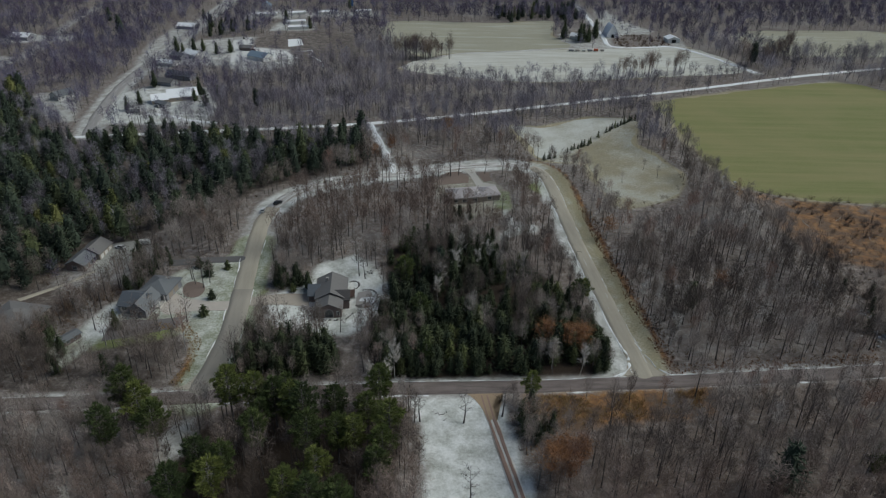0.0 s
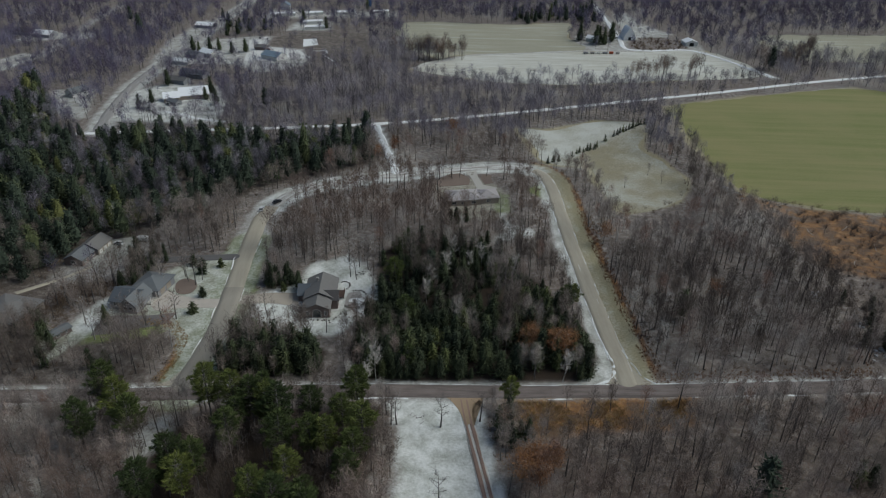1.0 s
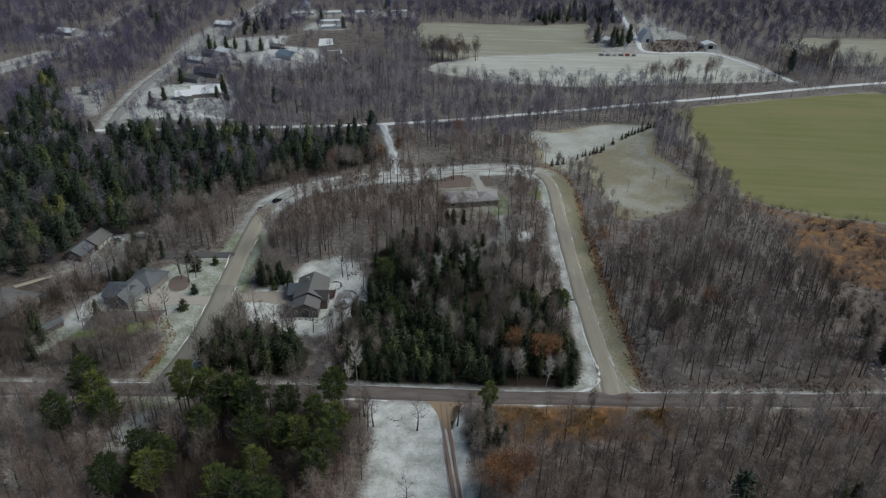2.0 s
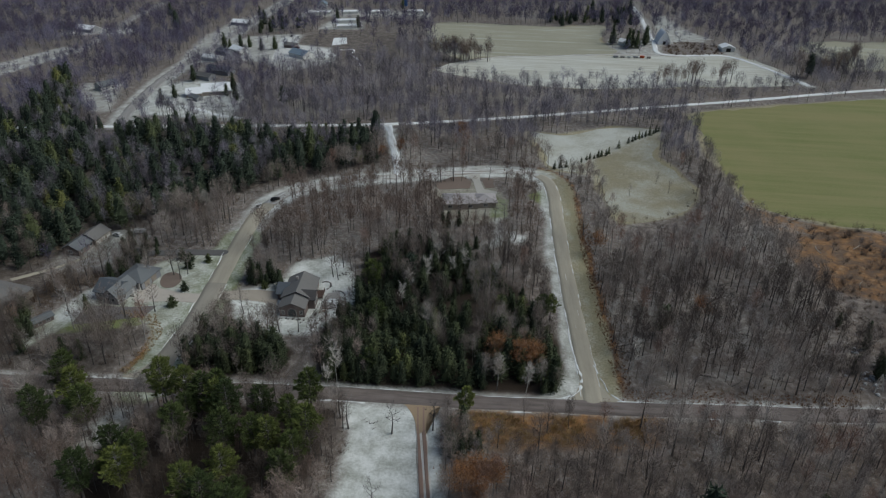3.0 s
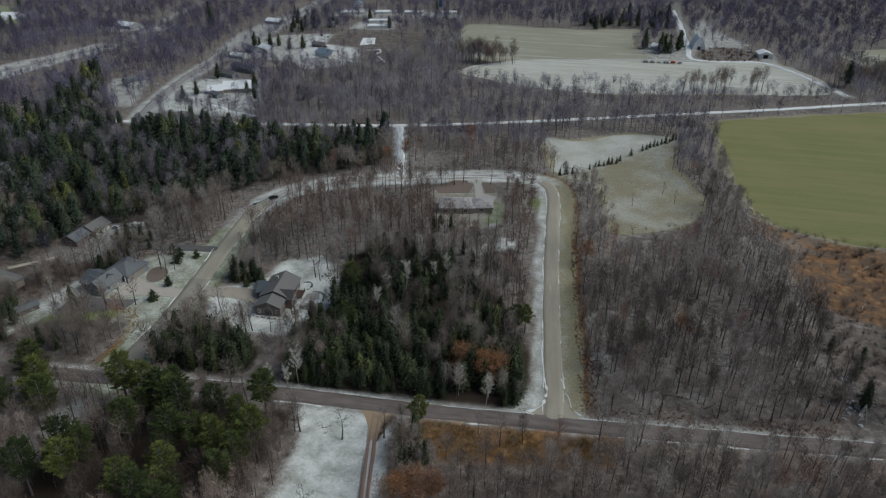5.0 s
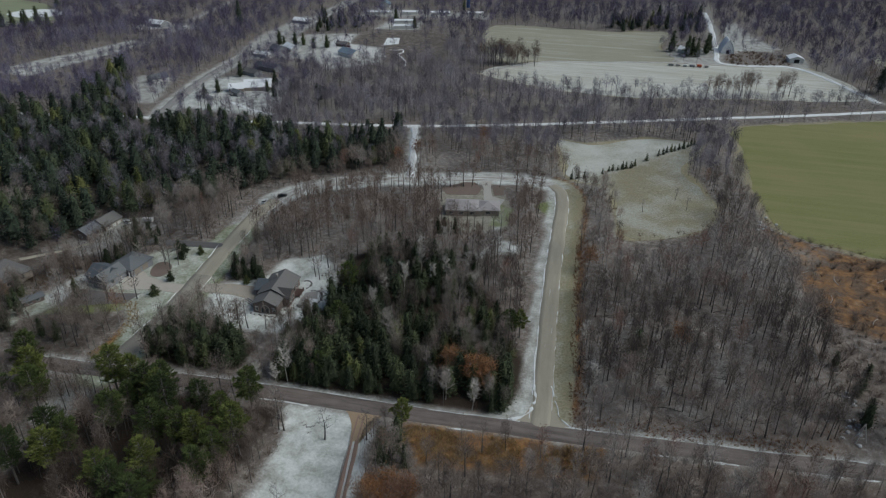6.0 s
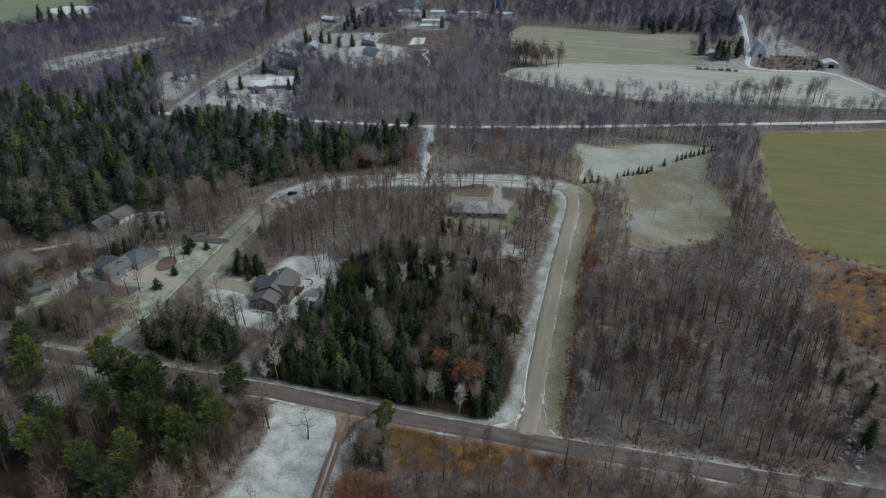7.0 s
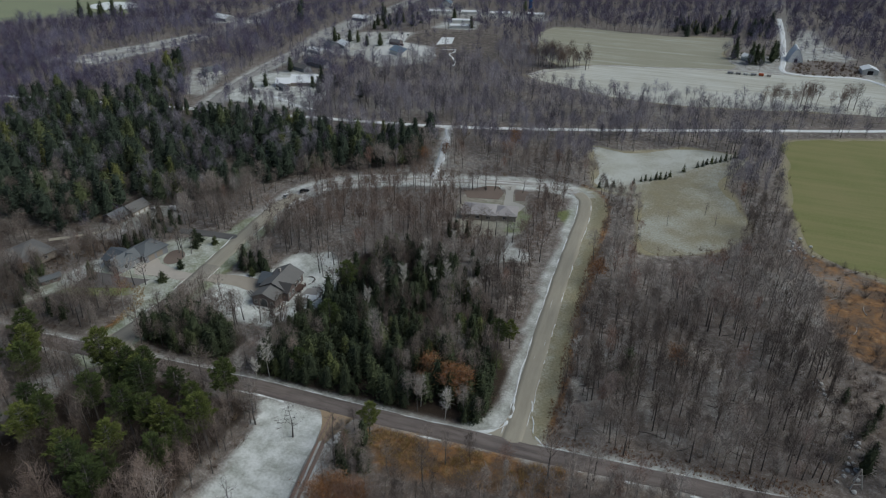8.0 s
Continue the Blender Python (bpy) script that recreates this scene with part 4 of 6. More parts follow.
# outline of what the camera sees, with a margin; the wood fills only this
VIEW = [(-98, 80), (95, 80), (128, 118), (142, 160), (168, 205), (252, 362), (325, 490), (458, 745), (355, 800), (220, 830), (-100, 730), (-395, 685), (-470, 605), (-552, 492), (-368, 322), (-264, 243),
        (-148, 148), (-118, 120)]


RED_WOOD = [(-56, 196), (-58, 235), (-30, 256), (0, 270), (30, 274), (38, 255), (42, 215), (20, 208), (-8, 214)]


def rows_at(x, y, d, size, spread, seed, shade=0.45):
    r = np.random.RandomState(seed)
    n = len(x)
    tint = 0.001 + np.clip(shade - 0.06 + 0.3 * waves(x, y, 0.06, 77) + 0.4 * waves(x, y, 0.2, 79) + r.normal(0, 0.22, n), 0.0, 0.96 if len(x) > 400 else 0.999)
    # lower growth beside the meadow
    size = size * np.where(inside([(96, 250), (98, 340), (112, 372), (126, 262), (118, 246)], x, y), 0.9, 1.0) * np.where(inside([(48, 236), (52, 290), (68, 286), (68, 238)], x, y), 0.72, 1.0)
    # trees below the snowy field are shrunk so the camera sees the field
    size = size * np.where(inside([(-50, 424), (-30, 402), (20, 394), (70, 392), (195, 424), (190, 446), (118, 424), (62, 411), (18, 414), (-28, 436)], x, y), 0.72, 1.0)
    # trees on the camera's side shrunk so the western clearing stays in view
    size = size * np.where(inside([(-314, 374), (-292, 345), (-262, 315), (-238, 318), (-236, 340), (-244, 372), (-255, 400), (-268, 440), (-286, 447), (-300, 400)], x, y), 0.6, 1.0)
    tint = np.where(r.uniform(0, 1, n) > 0.985, 0.99, tint)
    # among the pines the twig tint is darkened in place of shade
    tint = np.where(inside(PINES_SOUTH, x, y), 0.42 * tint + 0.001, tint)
    tint = np.where(inside(WEST_WOOD, x, y), 0.6 * tint + 0.001, tint)
    # the wood inside the loop has redder twigs
    tint = np.where(inside(RED_WOOD, x, y), 0.36 + 0.35 * (tint - 0.4), tint)
    return np.c_[x, y, relief(x, y, d), size * (1 + 0.12 * waves(x, y, 0.13, 78)) * r.uniform(1 - spread, 1 + spread, n), r.uniform(0, 6.28, n), tint]


def wood(y0, y1, step, seed):
    x, y = candidates(-600, 480, y0, y1, step, seed)
    k = inside(VIEW, x, y)
    x, y = x[k], y[k]
    d = open_distance(x, y)
    k = (d > 0.6 + 0.8 * np.abs(waves(x, y, 0.3, 12))) & ((waves(x, y, 0.16, 33) < 0.56) | (y < 128)) & (signed(FIELD_GREEN, x, y) > 4.5) & ~inside([(60, 226), (72, 217), (92, 236), (99, 262), (67, 242)], x, y) & ~((x > 2) & (x < 90) & (y > 462) & (y < 508))
    x, y, d = x[k], y[k], d[k]
    # thin tree cover over the roadside grass and beside the marsh
    few = np.random.RandomState(seed + 9).uniform(0, 1, len(x))
    k = ~(inside([(19, 131), (66, 136), (66, 124), (40, 117), (22, 114)], x, y) & (few < 0.72)) & ~((signed(SHORE, x, y) < 3.5) & (few < 0.6)) & ~(inside(PINES_SOUTH, x, y) & (few < 0.3))
    x, y, d = x[k], y[k], d[k]
    green = np.zeros(len(x), int)
    w = waves(x, y, 0.08, 21)
    rnd = np.random.RandomState(seed + 5).uniform(0, 1, len(x))
    green[inside(SPRUCE_WEST, x, y) & (rnd < 0.58 + 0.45 * w)] = 9
    green[inside(SPRUCE_MID, x, y) & (rnd < 0.52 + 0.3 * w)] = 2
    green[inside(PINES_SOUTH, x, y) & (rnd < 0.04)] = 3
    green[(green == 0) & (rnd > 0.997)] = 1
    return x, y, d, green


TREE = (("trunk", [0]), ("crown", [1, 2]))
LEAFY = (("trunk", [0]), ("crown", [1, 2, 3]))
CONE = (("trunk", [0]), ("crown", [2]))
bark4 = (BARK, TWIG, TWIG, RUSTLEAF)
near = [wood_tree(s, 10.0 + s % 4, 350, 0.05, 4, 8, 0.18 + 0.02 * (s % 4), (0.8, 1.0, 0.85, 1.3)[s % 4]) for s in range(10, 20)]
middle = [wood_tree(s, 9.5 + s % 4, 215, 0.075, 3, 6, 0.19 + 0.02 * (s % 4), (0.8, 1.0, 0.85, 1.3)[s % 4]) for s in range(30, 40)]
far = [far_tree(s, 9.5 + s % 4, 112, 0.09) for s in range(50, 56)]
farther = [far_tree(s, 10 + s % 4, 76, 0.15) for s in range(60, 66)]
woodmats = [BARK, TWIG, TWIG]
hazemats = [BARK, HAZETWIG, HAZETWIG]

x, y, d, g = wood(78, 205, 3.45, 1)
bare = rows_at(x[g == 0], y[g == 0], d[g == 0], 0.95, 0.28, 2, 0.38)
bare[:, 5] = np.clip(bare[:, 5] + 0.14 * (bare[:, 1] < 136) * (bare[:, 0] > 15), 0.001, 0.99)
bare = bare[np.argsort(bare[:, 1])]
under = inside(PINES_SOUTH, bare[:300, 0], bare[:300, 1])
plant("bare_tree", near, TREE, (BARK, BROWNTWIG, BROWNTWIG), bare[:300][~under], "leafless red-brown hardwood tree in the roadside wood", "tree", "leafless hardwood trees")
plant("bare_tree", near, TREE, (BARK, SHADETWIG, SHADETWIG), bare[:300][under], "leafless hardwood tree among the pines, coloured dark for shade", "tree", "leafless hardwood trees")
scatter("woodland", near, bare[300:], woodmats, "dense leafless hardwood trees with grey-purple twigs")
south_green = rows_at(x[g == 3], y[g == 3], d[g == 3], 0.9, 0.25, 4)
west_green = [rows_at(x[g == 1], y[g == 1], d[g == 1], 0.95, 0.35, 5)]
x, y, d, g = wood(205, 350, 4.1, 6)
# trees farther off take the haze-coloured twigs
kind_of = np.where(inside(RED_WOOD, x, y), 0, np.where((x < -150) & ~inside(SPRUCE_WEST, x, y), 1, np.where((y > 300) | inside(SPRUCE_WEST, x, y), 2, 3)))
for i, (mats, words) in enumerate((([BARK, BROWNTWIG, BROWNTWIG], "red-brown leafless hardwood trees inside the road loop"), (hazemats, "leafless trees beside the village road, tinted purple-grey for haze"),
                                   ([BARK, MISTTWIG, MISTTWIG], "pale grey leafless trees by the straight trail, partly a haze tint"), (woodmats, "leafless hardwood trees along the meadow"))):
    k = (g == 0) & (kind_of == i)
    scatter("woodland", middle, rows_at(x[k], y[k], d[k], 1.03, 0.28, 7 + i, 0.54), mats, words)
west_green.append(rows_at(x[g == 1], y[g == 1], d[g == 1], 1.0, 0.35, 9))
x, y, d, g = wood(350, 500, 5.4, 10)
for side, mats, shade, words in ((x > -112, [BARK, MISTTWIG, MISTTWIG], 0.5, "leafless woodland south of the fields, tinted grey for haze"), (x <= -112, hazemats, 0.42, "distant leafless woodland round the village, tinted purple-grey for haze")):
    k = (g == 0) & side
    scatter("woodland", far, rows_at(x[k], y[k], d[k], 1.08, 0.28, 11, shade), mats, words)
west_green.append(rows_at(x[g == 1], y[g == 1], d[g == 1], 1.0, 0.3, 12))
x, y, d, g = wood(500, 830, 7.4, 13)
scatter("woodland", farther, rows_at(x[g == 0], y[g == 0], d[g == 0], 1.2, 0.25, 14, 0.3), hazemats, "far leafless woodland on the horizon side")
west_green.append(rows_at(x[g == 1], y[g == 1], d[g == 1], 1.0, 0.3, 15))

# the dense dark stand inside the loop
x, y = candidates(-56, 46, 132, 216, 2.75, 17)
d = open_distance(x, y)
k = inside(SPRUCE_MID, x, y) & (d > 0.8) & (np.random.RandomState(18).uniform(0, 1, len(x)) < 0.9 + 0.4 * waves(x, y, 0.07, 19) + 0.2 * (x < -25) - 0.003 * np.maximum(y - 165, 0) ** 1.35)
mid_green = rows_at(x[k], y[k], d[k], 0.8, 0.35, 20)
x, y = candidates(-16, 44, 134, 146, 2.3, 24)
k = (to_line(COUNTY, x, y) > 4.4) & (to_line(COUNTY, x, y) < 8.5) & (x < 42) & ~inside([(24, 134), (38, 134), (38, 143), (24, 143)], x, y) & (np.random.RandomState(25).uniform(0, 1, len(x)) < 0.75)
mid_green = np.concatenate([mid_green, rows_at(x[k], y[k], x[k] * 0, 0.62, 0.4, 26)])
x, y = candidates(-56, -28, 134, 151, 2.1, 22)
k = inside(SPRUCE_CLUMP, x, y) & (open_distance(x, y) > 0.5)
mid_green = np.concatenate([mid_green, rows_at(x[k], y[k], x[k] * 0, 0.92, 0.25, 23)])
corner = [(95, 112), (96, 109), (93, 108), (122, 181), (125, 170), (129, 178), (119, 160), (126, 163), (127, 173), (124, 158), (-97, 178), (-95, 175.5), (-93, 178), (-93.5, 181), (-99, 191), (-96, 190), (-92, 190), (-88, 191.5), (-100, 197), (-94, 196), (-91, 197), (-92, 186), (-90.5, 155.8), (-112, 149), (-108, 148), (-110, 154), (-106, 151), (-104, 147), (-114, 146), (-101, 140), (-97, 136), (-104, 145), (-99, 143), (-85, 136), (-82, 138), (-80, 135.5), (3, 223), (5, 224), (8.5, 225.5), (18.3, 121), (20.8, 119.3), (22.7, 118.5), (20.5, 124.9), (24.5, 117.7), (18.4, 117.4), (21, 115), (16, 210), (-9, 199), (17, 200), (-12, 196), (20, 203)]
rc = np.random.RandomState(16)
corner += [(a, b) for a, b in zip(rc.uniform(-52, -41, 11), rc.uniform(178, 184, 11))]
mid_green = np.concatenate([mid_green, np.array([(a, b, float(lie(np.float64(a), np.float64(b))), rc.uniform(0.55, 0.85), a, 0.3) for a, b in corner])])
hemlocks = [soft_conifer(s, 7.0 + s % 4, 0.26 + 0.03 * (s % 3), 12, 9, 4, 0.04, 0.55, 0.72) for s in range(70, 78)]
mid_green = mid_green[np.argsort(mid_green[:, 1])]
plant("conifer_tree", hemlocks, CONE, (BARK, BARK, SHADYGREEN), mid_green[:300], "shaggy dark green conifer in the dense central stand", "tree", "conifers of the central stand")
scatter("conifer_stand", hemlocks, mid_green[300:], [BARK, BARK, SHADYGREEN], "dark green conifers of the central stand")
west_forms = [soft_conifer(s, 9.5 + 1.4 * (s % 4), 0.29 + 0.03 * (s % 3), 12, 9, 5, 0.14, 0.5 + 0.05 * (s % 2), 0.95) for s in range(80, 90)]
x, y = candidates(-265, -26, 180, 375, 5.2, 51)
d = open_distance(x, y)
k = inside(SPRUCE_WEST, x, y) & (d > 0.8) & (np.random.RandomState(52).uniform(0, 1, len(x)) < 0.86 + 0.6 * waves(x, y, 0.06, 21))
west_green.append(rows_at(x[k], y[k], d[k], 0.95, 0.35, 53, 0.5))
west_green[-1][:, 5] = 0.001 + 0.998 * np.random.RandomState(54).beta(1.0, 1.5, k.sum())
west_green[-1][:, 3] *= 1 - 0.24 * ((y[k] > 284) & (x[k] > -200))
scatter("conifer_stand", west_forms, np.concatenate(west_green), [BARK, BARK, SPRUCE], "dark mixed conifer stand beside the subdivision")

pines = [pine_tree_bits(s, 14.0 + s % 3) for s in range(90, 95)]
PINE_SPOTS = [(-67, 115), (-71, 119), (-48.4, 120), (-42.8, 119), (-35.4, 121.4), (-38, 118.6), (-30.6, 115.4), (-40.1, 108.5), (-39.6, 114.4), (-24.8, 118.2), (-16.8, 115.5), (-28, 107), (-22.4, 107.8), (-19, 107.2),
              (-11.2, 111.3), (-12.6, 105), (-30.5, 92.8), (-45.2, 95.3), (-13.4, 99.6), (-44.2, 99.6), (-25.4, 98.8), (-25.5, 90.1), (-19.5, 88.1), (-14.6, 123.4), (-34, 117), (-62, 110), (-72, 108), (-52, 92)]
rp = np.random.RandomState(4)


def spots_of(places, low=0.8, high=1.1):
    return np.array([(a, b, float(lie(np.float64(a), np.float64(b))), rp.uniform(low, high), rp.uniform(0, 6.28), 0) for a, b in places])


plant("pine_tree", pines, (("trunk", [0]), ("crown", [1, 2])), (BARK, BARK, PINE), np.concatenate([spots_of(PINE_SPOTS, 0.85, 1.1), south_green, spots_of([(-7, 158), (-12, 178)], 0.65, 0.8)]),
      "tall green pine tree with layered branches", "tree", "pines by the county road")
plant("pine_tree", pines[:3], (("trunk", [0]), ("crown", [1, 2])), (BARK, BARK, PINE), spots_of([(20.6, 127.8), (-4.6, 139), (38, 168), (40.5, 171)], 0.6, 0.72), "young yellow-green pine at the edge of the stand", "tree", "pines by the county road")
spires = [conifer(s, 4.0, 0.28, 13, 11, 0.36, bare=0.02, ragged=0.15) for s in (101, 102, 103)]
plant("young_spruce", spires, CONE, (BARK, BARK, SHADYGREEN), spots_of([(43, 286), (45.5, 288), (48, 289), (55, 298), (57.5, 302), (59, 303.5), (61, 304.5), (63, 307), (64.5, 308), (66.5, 309), (68, 312), (73, 319),
      (78, 325), (80, 327), (81.5, 329), (83.5, 331), (85, 332), (87, 334), (89, 336), (91, 338), (92.5, 340), (94, 341.5), (96, 342)], 0.6, 1.1), "young dark green spruce in a planted row on the meadow", "tree", "young spruces on the meadow")
wides = [conifer(s, 3.2, 0.52, 14, 14, 0.4, bare=0.01, ragged=0.3, blunt=0.6) for s in (106, 107, 108)]
plant("garden_spruce", wides, CONE, (BARK, BARK, SHADYGREEN), spots_of([(-68.3, 162.4), (-68.5, 170.8), (-68.8, 188.2), (-74.7, 188), (-78, 189.4), (-73.4, 184), (-89.9, 155.4), (-46, 177), (-44, 181), (-51, 179)], 0.9, 1.25),
      "small dark garden spruce on the frosted lawn", "tree", "garden spruces")
tall = [soft_conifer(s, 8.5, 0.34, 11, 9, 4, 0.04, 0.75, 0.9) for s in (104, 105, 109)]
plant("spruce_tree", tall, CONE, (BARK, BARK, SHADYGREEN), spots_of([(-180, 467), (-175, 464.5), (-169.4, 469.6), (-163.6, 470.9), (-152, 462.4), (-144.4, 467.8), (-162.8, 343), (-164.2, 384.6), (-134.2, 360.7), (-126, 353.2), (-123.5, 367.8), (-105.4, 547.6), (-196, 578), (-188, 566), (-160, 352), (-135, 372), (-128, 570), (-172, 514), (-176, 528), (-168, 532), (-180, 545), (-162, 545), (-172, 556), (-156, 560), (-148, 548), (-160, 530), (-150, 536), (-166, 520)], 0.8, 1.2), "tall dark spruce beside the houses", "tree", "spruces by the houses")
plant("spruce_tree", tall, CONE, (BARK, BARK, SHADYGREEN), spots_of([(87, 530), (97, 519), (100, 524), (103, 520), (110, 530), (112, 541), (-404, 454), (-398, 458), (-392, 462), (-376, 448), (-371, 464), (-386, 470), (-382, 455)], 1.3, 1.75),
      "very tall dark spruce by the far farm", "tree", "spruces by the houses")
oaks = [bare_tree(s, 10.5, 0.38, 14, 22, leaves=0.95) for s in (111, 112)]
plant("oak_tree", oaks, LEAFY, bark4, spots_of([(27, 148.5), (32.5, 147), (36.5, 147), (22.5, 104), (25, 106), (29.5, 107), (26, 102), (1.5, 309), (82, 176), (55.5, 212), (-24, 287), (-30, 279)], 0.75, 0.95), "oak still holding rusty orange leaves", "tree", "rusty oaks")
birches = [bare_tree(s, 9.5, 0.28, 13, 34, fat=0.9, width=0.07, rise=(0.6, 1.15)) for s in (121, 122, 123)]
plant("birch_tree", birches, TREE, (PALEBARK, PALETWIG, PALETWIG), spots_of([(27.5, 141), (34.5, 139), (-14, 134), (-12.5, 137), (-2, 172), (-1, 178), (3, 184), (10, 190), (14, 193), (5, 196), (19, 200), (-18, 133), (24, 186), (61, 152), (58, 171),
      (7, 216), (2, 203), (8.5, 204), (-72, 92)] , 0.7, 1.1), "pale-barked birch with a haze of white twigs", "tree", "pale birches")
lawn = [bare_tree(s, 9.5, 0.34, 14, 16, 6, fat=1.5, limb=2.2, width=0.05) for s in (131, 132)]
dark4 = (BARK, BARK, TWIG, RUSTLEAF)
plant("bare_tree", lawn, TREE, dark4, spots_of([(-27, 186.5), (-25, 185), (-33.5, 196), (-19, 178.5), (-22, 190.5), (-20, 187), (-29, 195), (-25, 192), (-47, 163), (-44, 160), (-38, 157), (-34, 156), (-29, 157), (-3, 264), (2, 266), (5, 268), (16, 269), (2, 232), (5, 231), (8, 230), (11, 232), (14, 232), (17, 231), (21, 232), (24, 228), (29, 219), (24, 214), (-2, 240), (-3, 250), (20, 212), (31, 224),
      (-117, 147), (-112, 147.5), (-109, 152), (-121, 146), (-107, 158), (-109, 164), (-125, 147), (-115, 144), (-73, 177), (-76, 179), (-72, 180), (-75, 157.5), (-79, 155), (-84, 154), (-72, 159), (-84, 180), (-78, 182), (-96, 155), (-90, 148), (-86, 153), (-80, 157), (-82, 176)], 0.75, 1.1), "lone leafless tree with spreading branches in an open yard", "tree", "yard trees")
gnarled = [bare_tree(s, 9.5, 0.36, 11, 13, 7, fat=1.9, limb=3.6, width=0.04, rise=(0.3, 0.8)) for s in (133, 134)]
plant("bare_tree", gnarled, TREE, (BARK, BARK, BARK), spots_of([(4.6, 120.8), (13.7, 123.3), (-5.5, 121), (-8.2, 124.2), (5.5, 97.5)], 0.9, 1.05), "dark leafless yard tree with thick crooked limbs", "tree", "yard trees")
plant("bare_tree", lawn, TREE, bark4, spots_of([(72, 262), (84, 276), (88, 268), (124, 222), (128, 214), (136, 226), (146, 230), (150, 222), (126, 236), (156, 228)], 0.4, 0.55), "stunted leafless tree on open rough ground", "tree", "yard trees")
lots = []
for lot, step in ((LOT_1, 15), (LOT_2, 15), (LOT_3, 13), (LOT_4, 14), (LOT_5, 12), (LOT_6, 10), (LOT_8, 12), (BROWN_LOT, 21), (FAR_SNOW, 9), (WEST_SNOW, 9), (FARMYARD, 18), (GAP_C, 13)):
    xs, ys = np.array(lot).T
    x, y = candidates(xs.min(), xs.max(), ys.min(), ys.max(), step, 41)
    k = inside(lot, x, y)
    lots.append(np.c_[x[k], y[k]])
lots = np.concatenate(lots + [np.c_[np.linspace(10, 100, 26), np.linspace(415, 424, 26)] + np.random.RandomState(44).normal(0, 3, (26, 2))])
rows = np.concatenate([np.random.RandomState(42).normal((-15, 463), (11, 3), (44, 2)), np.c_[np.linspace(103, 132, 20), np.linspace(422, 433, 20)] + np.random.RandomState(43).normal(0, 2, (20, 2)), np.c_[np.linspace(138, 150, 8), np.linspace(434, 438, 8)] + np.random.RandomState(51).normal(0, 1.5, (8, 2)),
                       np.c_[np.linspace(196, 250, 26), np.linspace(452, 510, 26)] + np.random.RandomState(48).normal(0, 4, (26, 2))])
scatter("woodland", middle, rows_at(rows[:, 0], rows[:, 1], np.zeros(len(rows)), 1.25, 0.2, 47, 0.5), [BARK, BROWNTWIG, BROWNTWIG], "tall leafless trees in rows along the fields")
x, y = candidates(30, 118, 572, 660, 9.0, 49)
k = inside([(48, 572), (60, 600), (108, 600), (114, 650), (34, 630)], x, y) & (open_distance(x, y) > 2)
scatter("conifer_stand", tall, rows_at(x[k], y[k], x[k] * 0, 1.05, 0.4, 50, 0.45), [BARK, BARK, SPRUCE], "dark conifers behind the stubble field")
scatter("woodland", far, rows_at(lots[:, 0], lots[:, 1], np.zeros(len(lots)), 0.9, 0.3, 45), hazemats, "scattered leafless trees between houses and fields")

# brush along the wood edges and on the wet ground
x, y = candidates(116, 164, 502, 548, 2.6, 53)
k = inside(ISLAND, x, y) & (waves(x, y, 0.25, 58) > -0.25)
thicket = [shrub_bits(s, 3.4, 40, 0.12) for s in (153, 154, 155)]
scatter("brush", thicket, rows_at(x[k], y[k], x[k] * 0, 0.5, 0.7, 56), [BRUSH] * 3, "brown leafless thicket inside the farm drive", "shrubs")
x, y = candidates(112, 178, 168, 262, 3.6, 54)
k = inside(SHORE, x, y) & (np.random.RandomState(55).uniform(0, 1, len(x)) < 0.34 + 0.5 * waves(x, y, 0.1, 56) + 0.6 * (y < 198))
willows = [shrub_bits(s, 4.2, 46, 0.06) for s in (150, 151, 152)]
scatter("brush", willows, rows_at(x[k], y[k], x[k] * 0, 0.85, 0.4, 57), [BARK, TWIG, TWIG], "grey leafless willow bushes on the wet ground", "shrubs")
# dry grass and red-brown scrub at the roadside
DRYGRASS = tree_material("dry_grass", [(0.0, (0.26, 0.14, 0.05)), (0.5, (0.38, 0.25, 0.1)), (1.0, (0.46, 0.34, 0.17))])
REDSCRUB = tree_material("red_scrub", [(0.0, (0.19, 0.08, 0.045)), (0.5, (0.25, 0.125, 0.066)), (1.0, (0.3, 0.175, 0.09))])
tufts = [shrub_bits(s, 1.3, 18, 0.1) for s in (160, 161, 162)]
x, y = candidates(18, 66, 118, 134, 0.95, 58)
k = inside([(19, 130), (64, 134), (62, 127), (40, 121), (24, 119)], x, y) & (open_distance(x, y) > 0.2) & (waves(x, y, 0.3, 59) > -0.35)
scatter("dry_grass", tufts, rows_at(x[k], y[k], x[k] * 0, 0.9, 0.4, 60), [DRYGRASS] * 3, "tufts of tan dry grass beside the county road", "grass")
x, y = candidates(50, 116, 140, 262, 0.85, 61)
d = open_distance(x, y)
k = (d > -0.8) & (d < 3.2) & (x > 50) & ((y > 146) | (x > 56)) & ((x < 64) | (y < 156)) & (waves(x, y, 0.2, 62) > -0.5)
x2, y2 = candidates(-82, -62, 130, 160, 0.8, 63)
k2 = (to_line(np.array([(-80, 157), (-72, 156), (-66.5, 150), (-65.5, 140), (-66.5, 133)]), x2, y2) < 1.5)
x, y, x2, y2 = x[k], y[k], x2[k2], y2[k2]
scatter("dry_grass", tufts, rows_at(x2, y2, x2 * 0, 0.45, 0.5, 67), [DRYGRASS] * 3, "low rusty dry grass at the edge of the lawn", "grass")
scatter("scrub", tufts, rows_at(x, y, x * 0, 0.4, 0.6, 64), [REDSCRUB] * 3, "low red-brown scrub along the road verge", "shrubs")
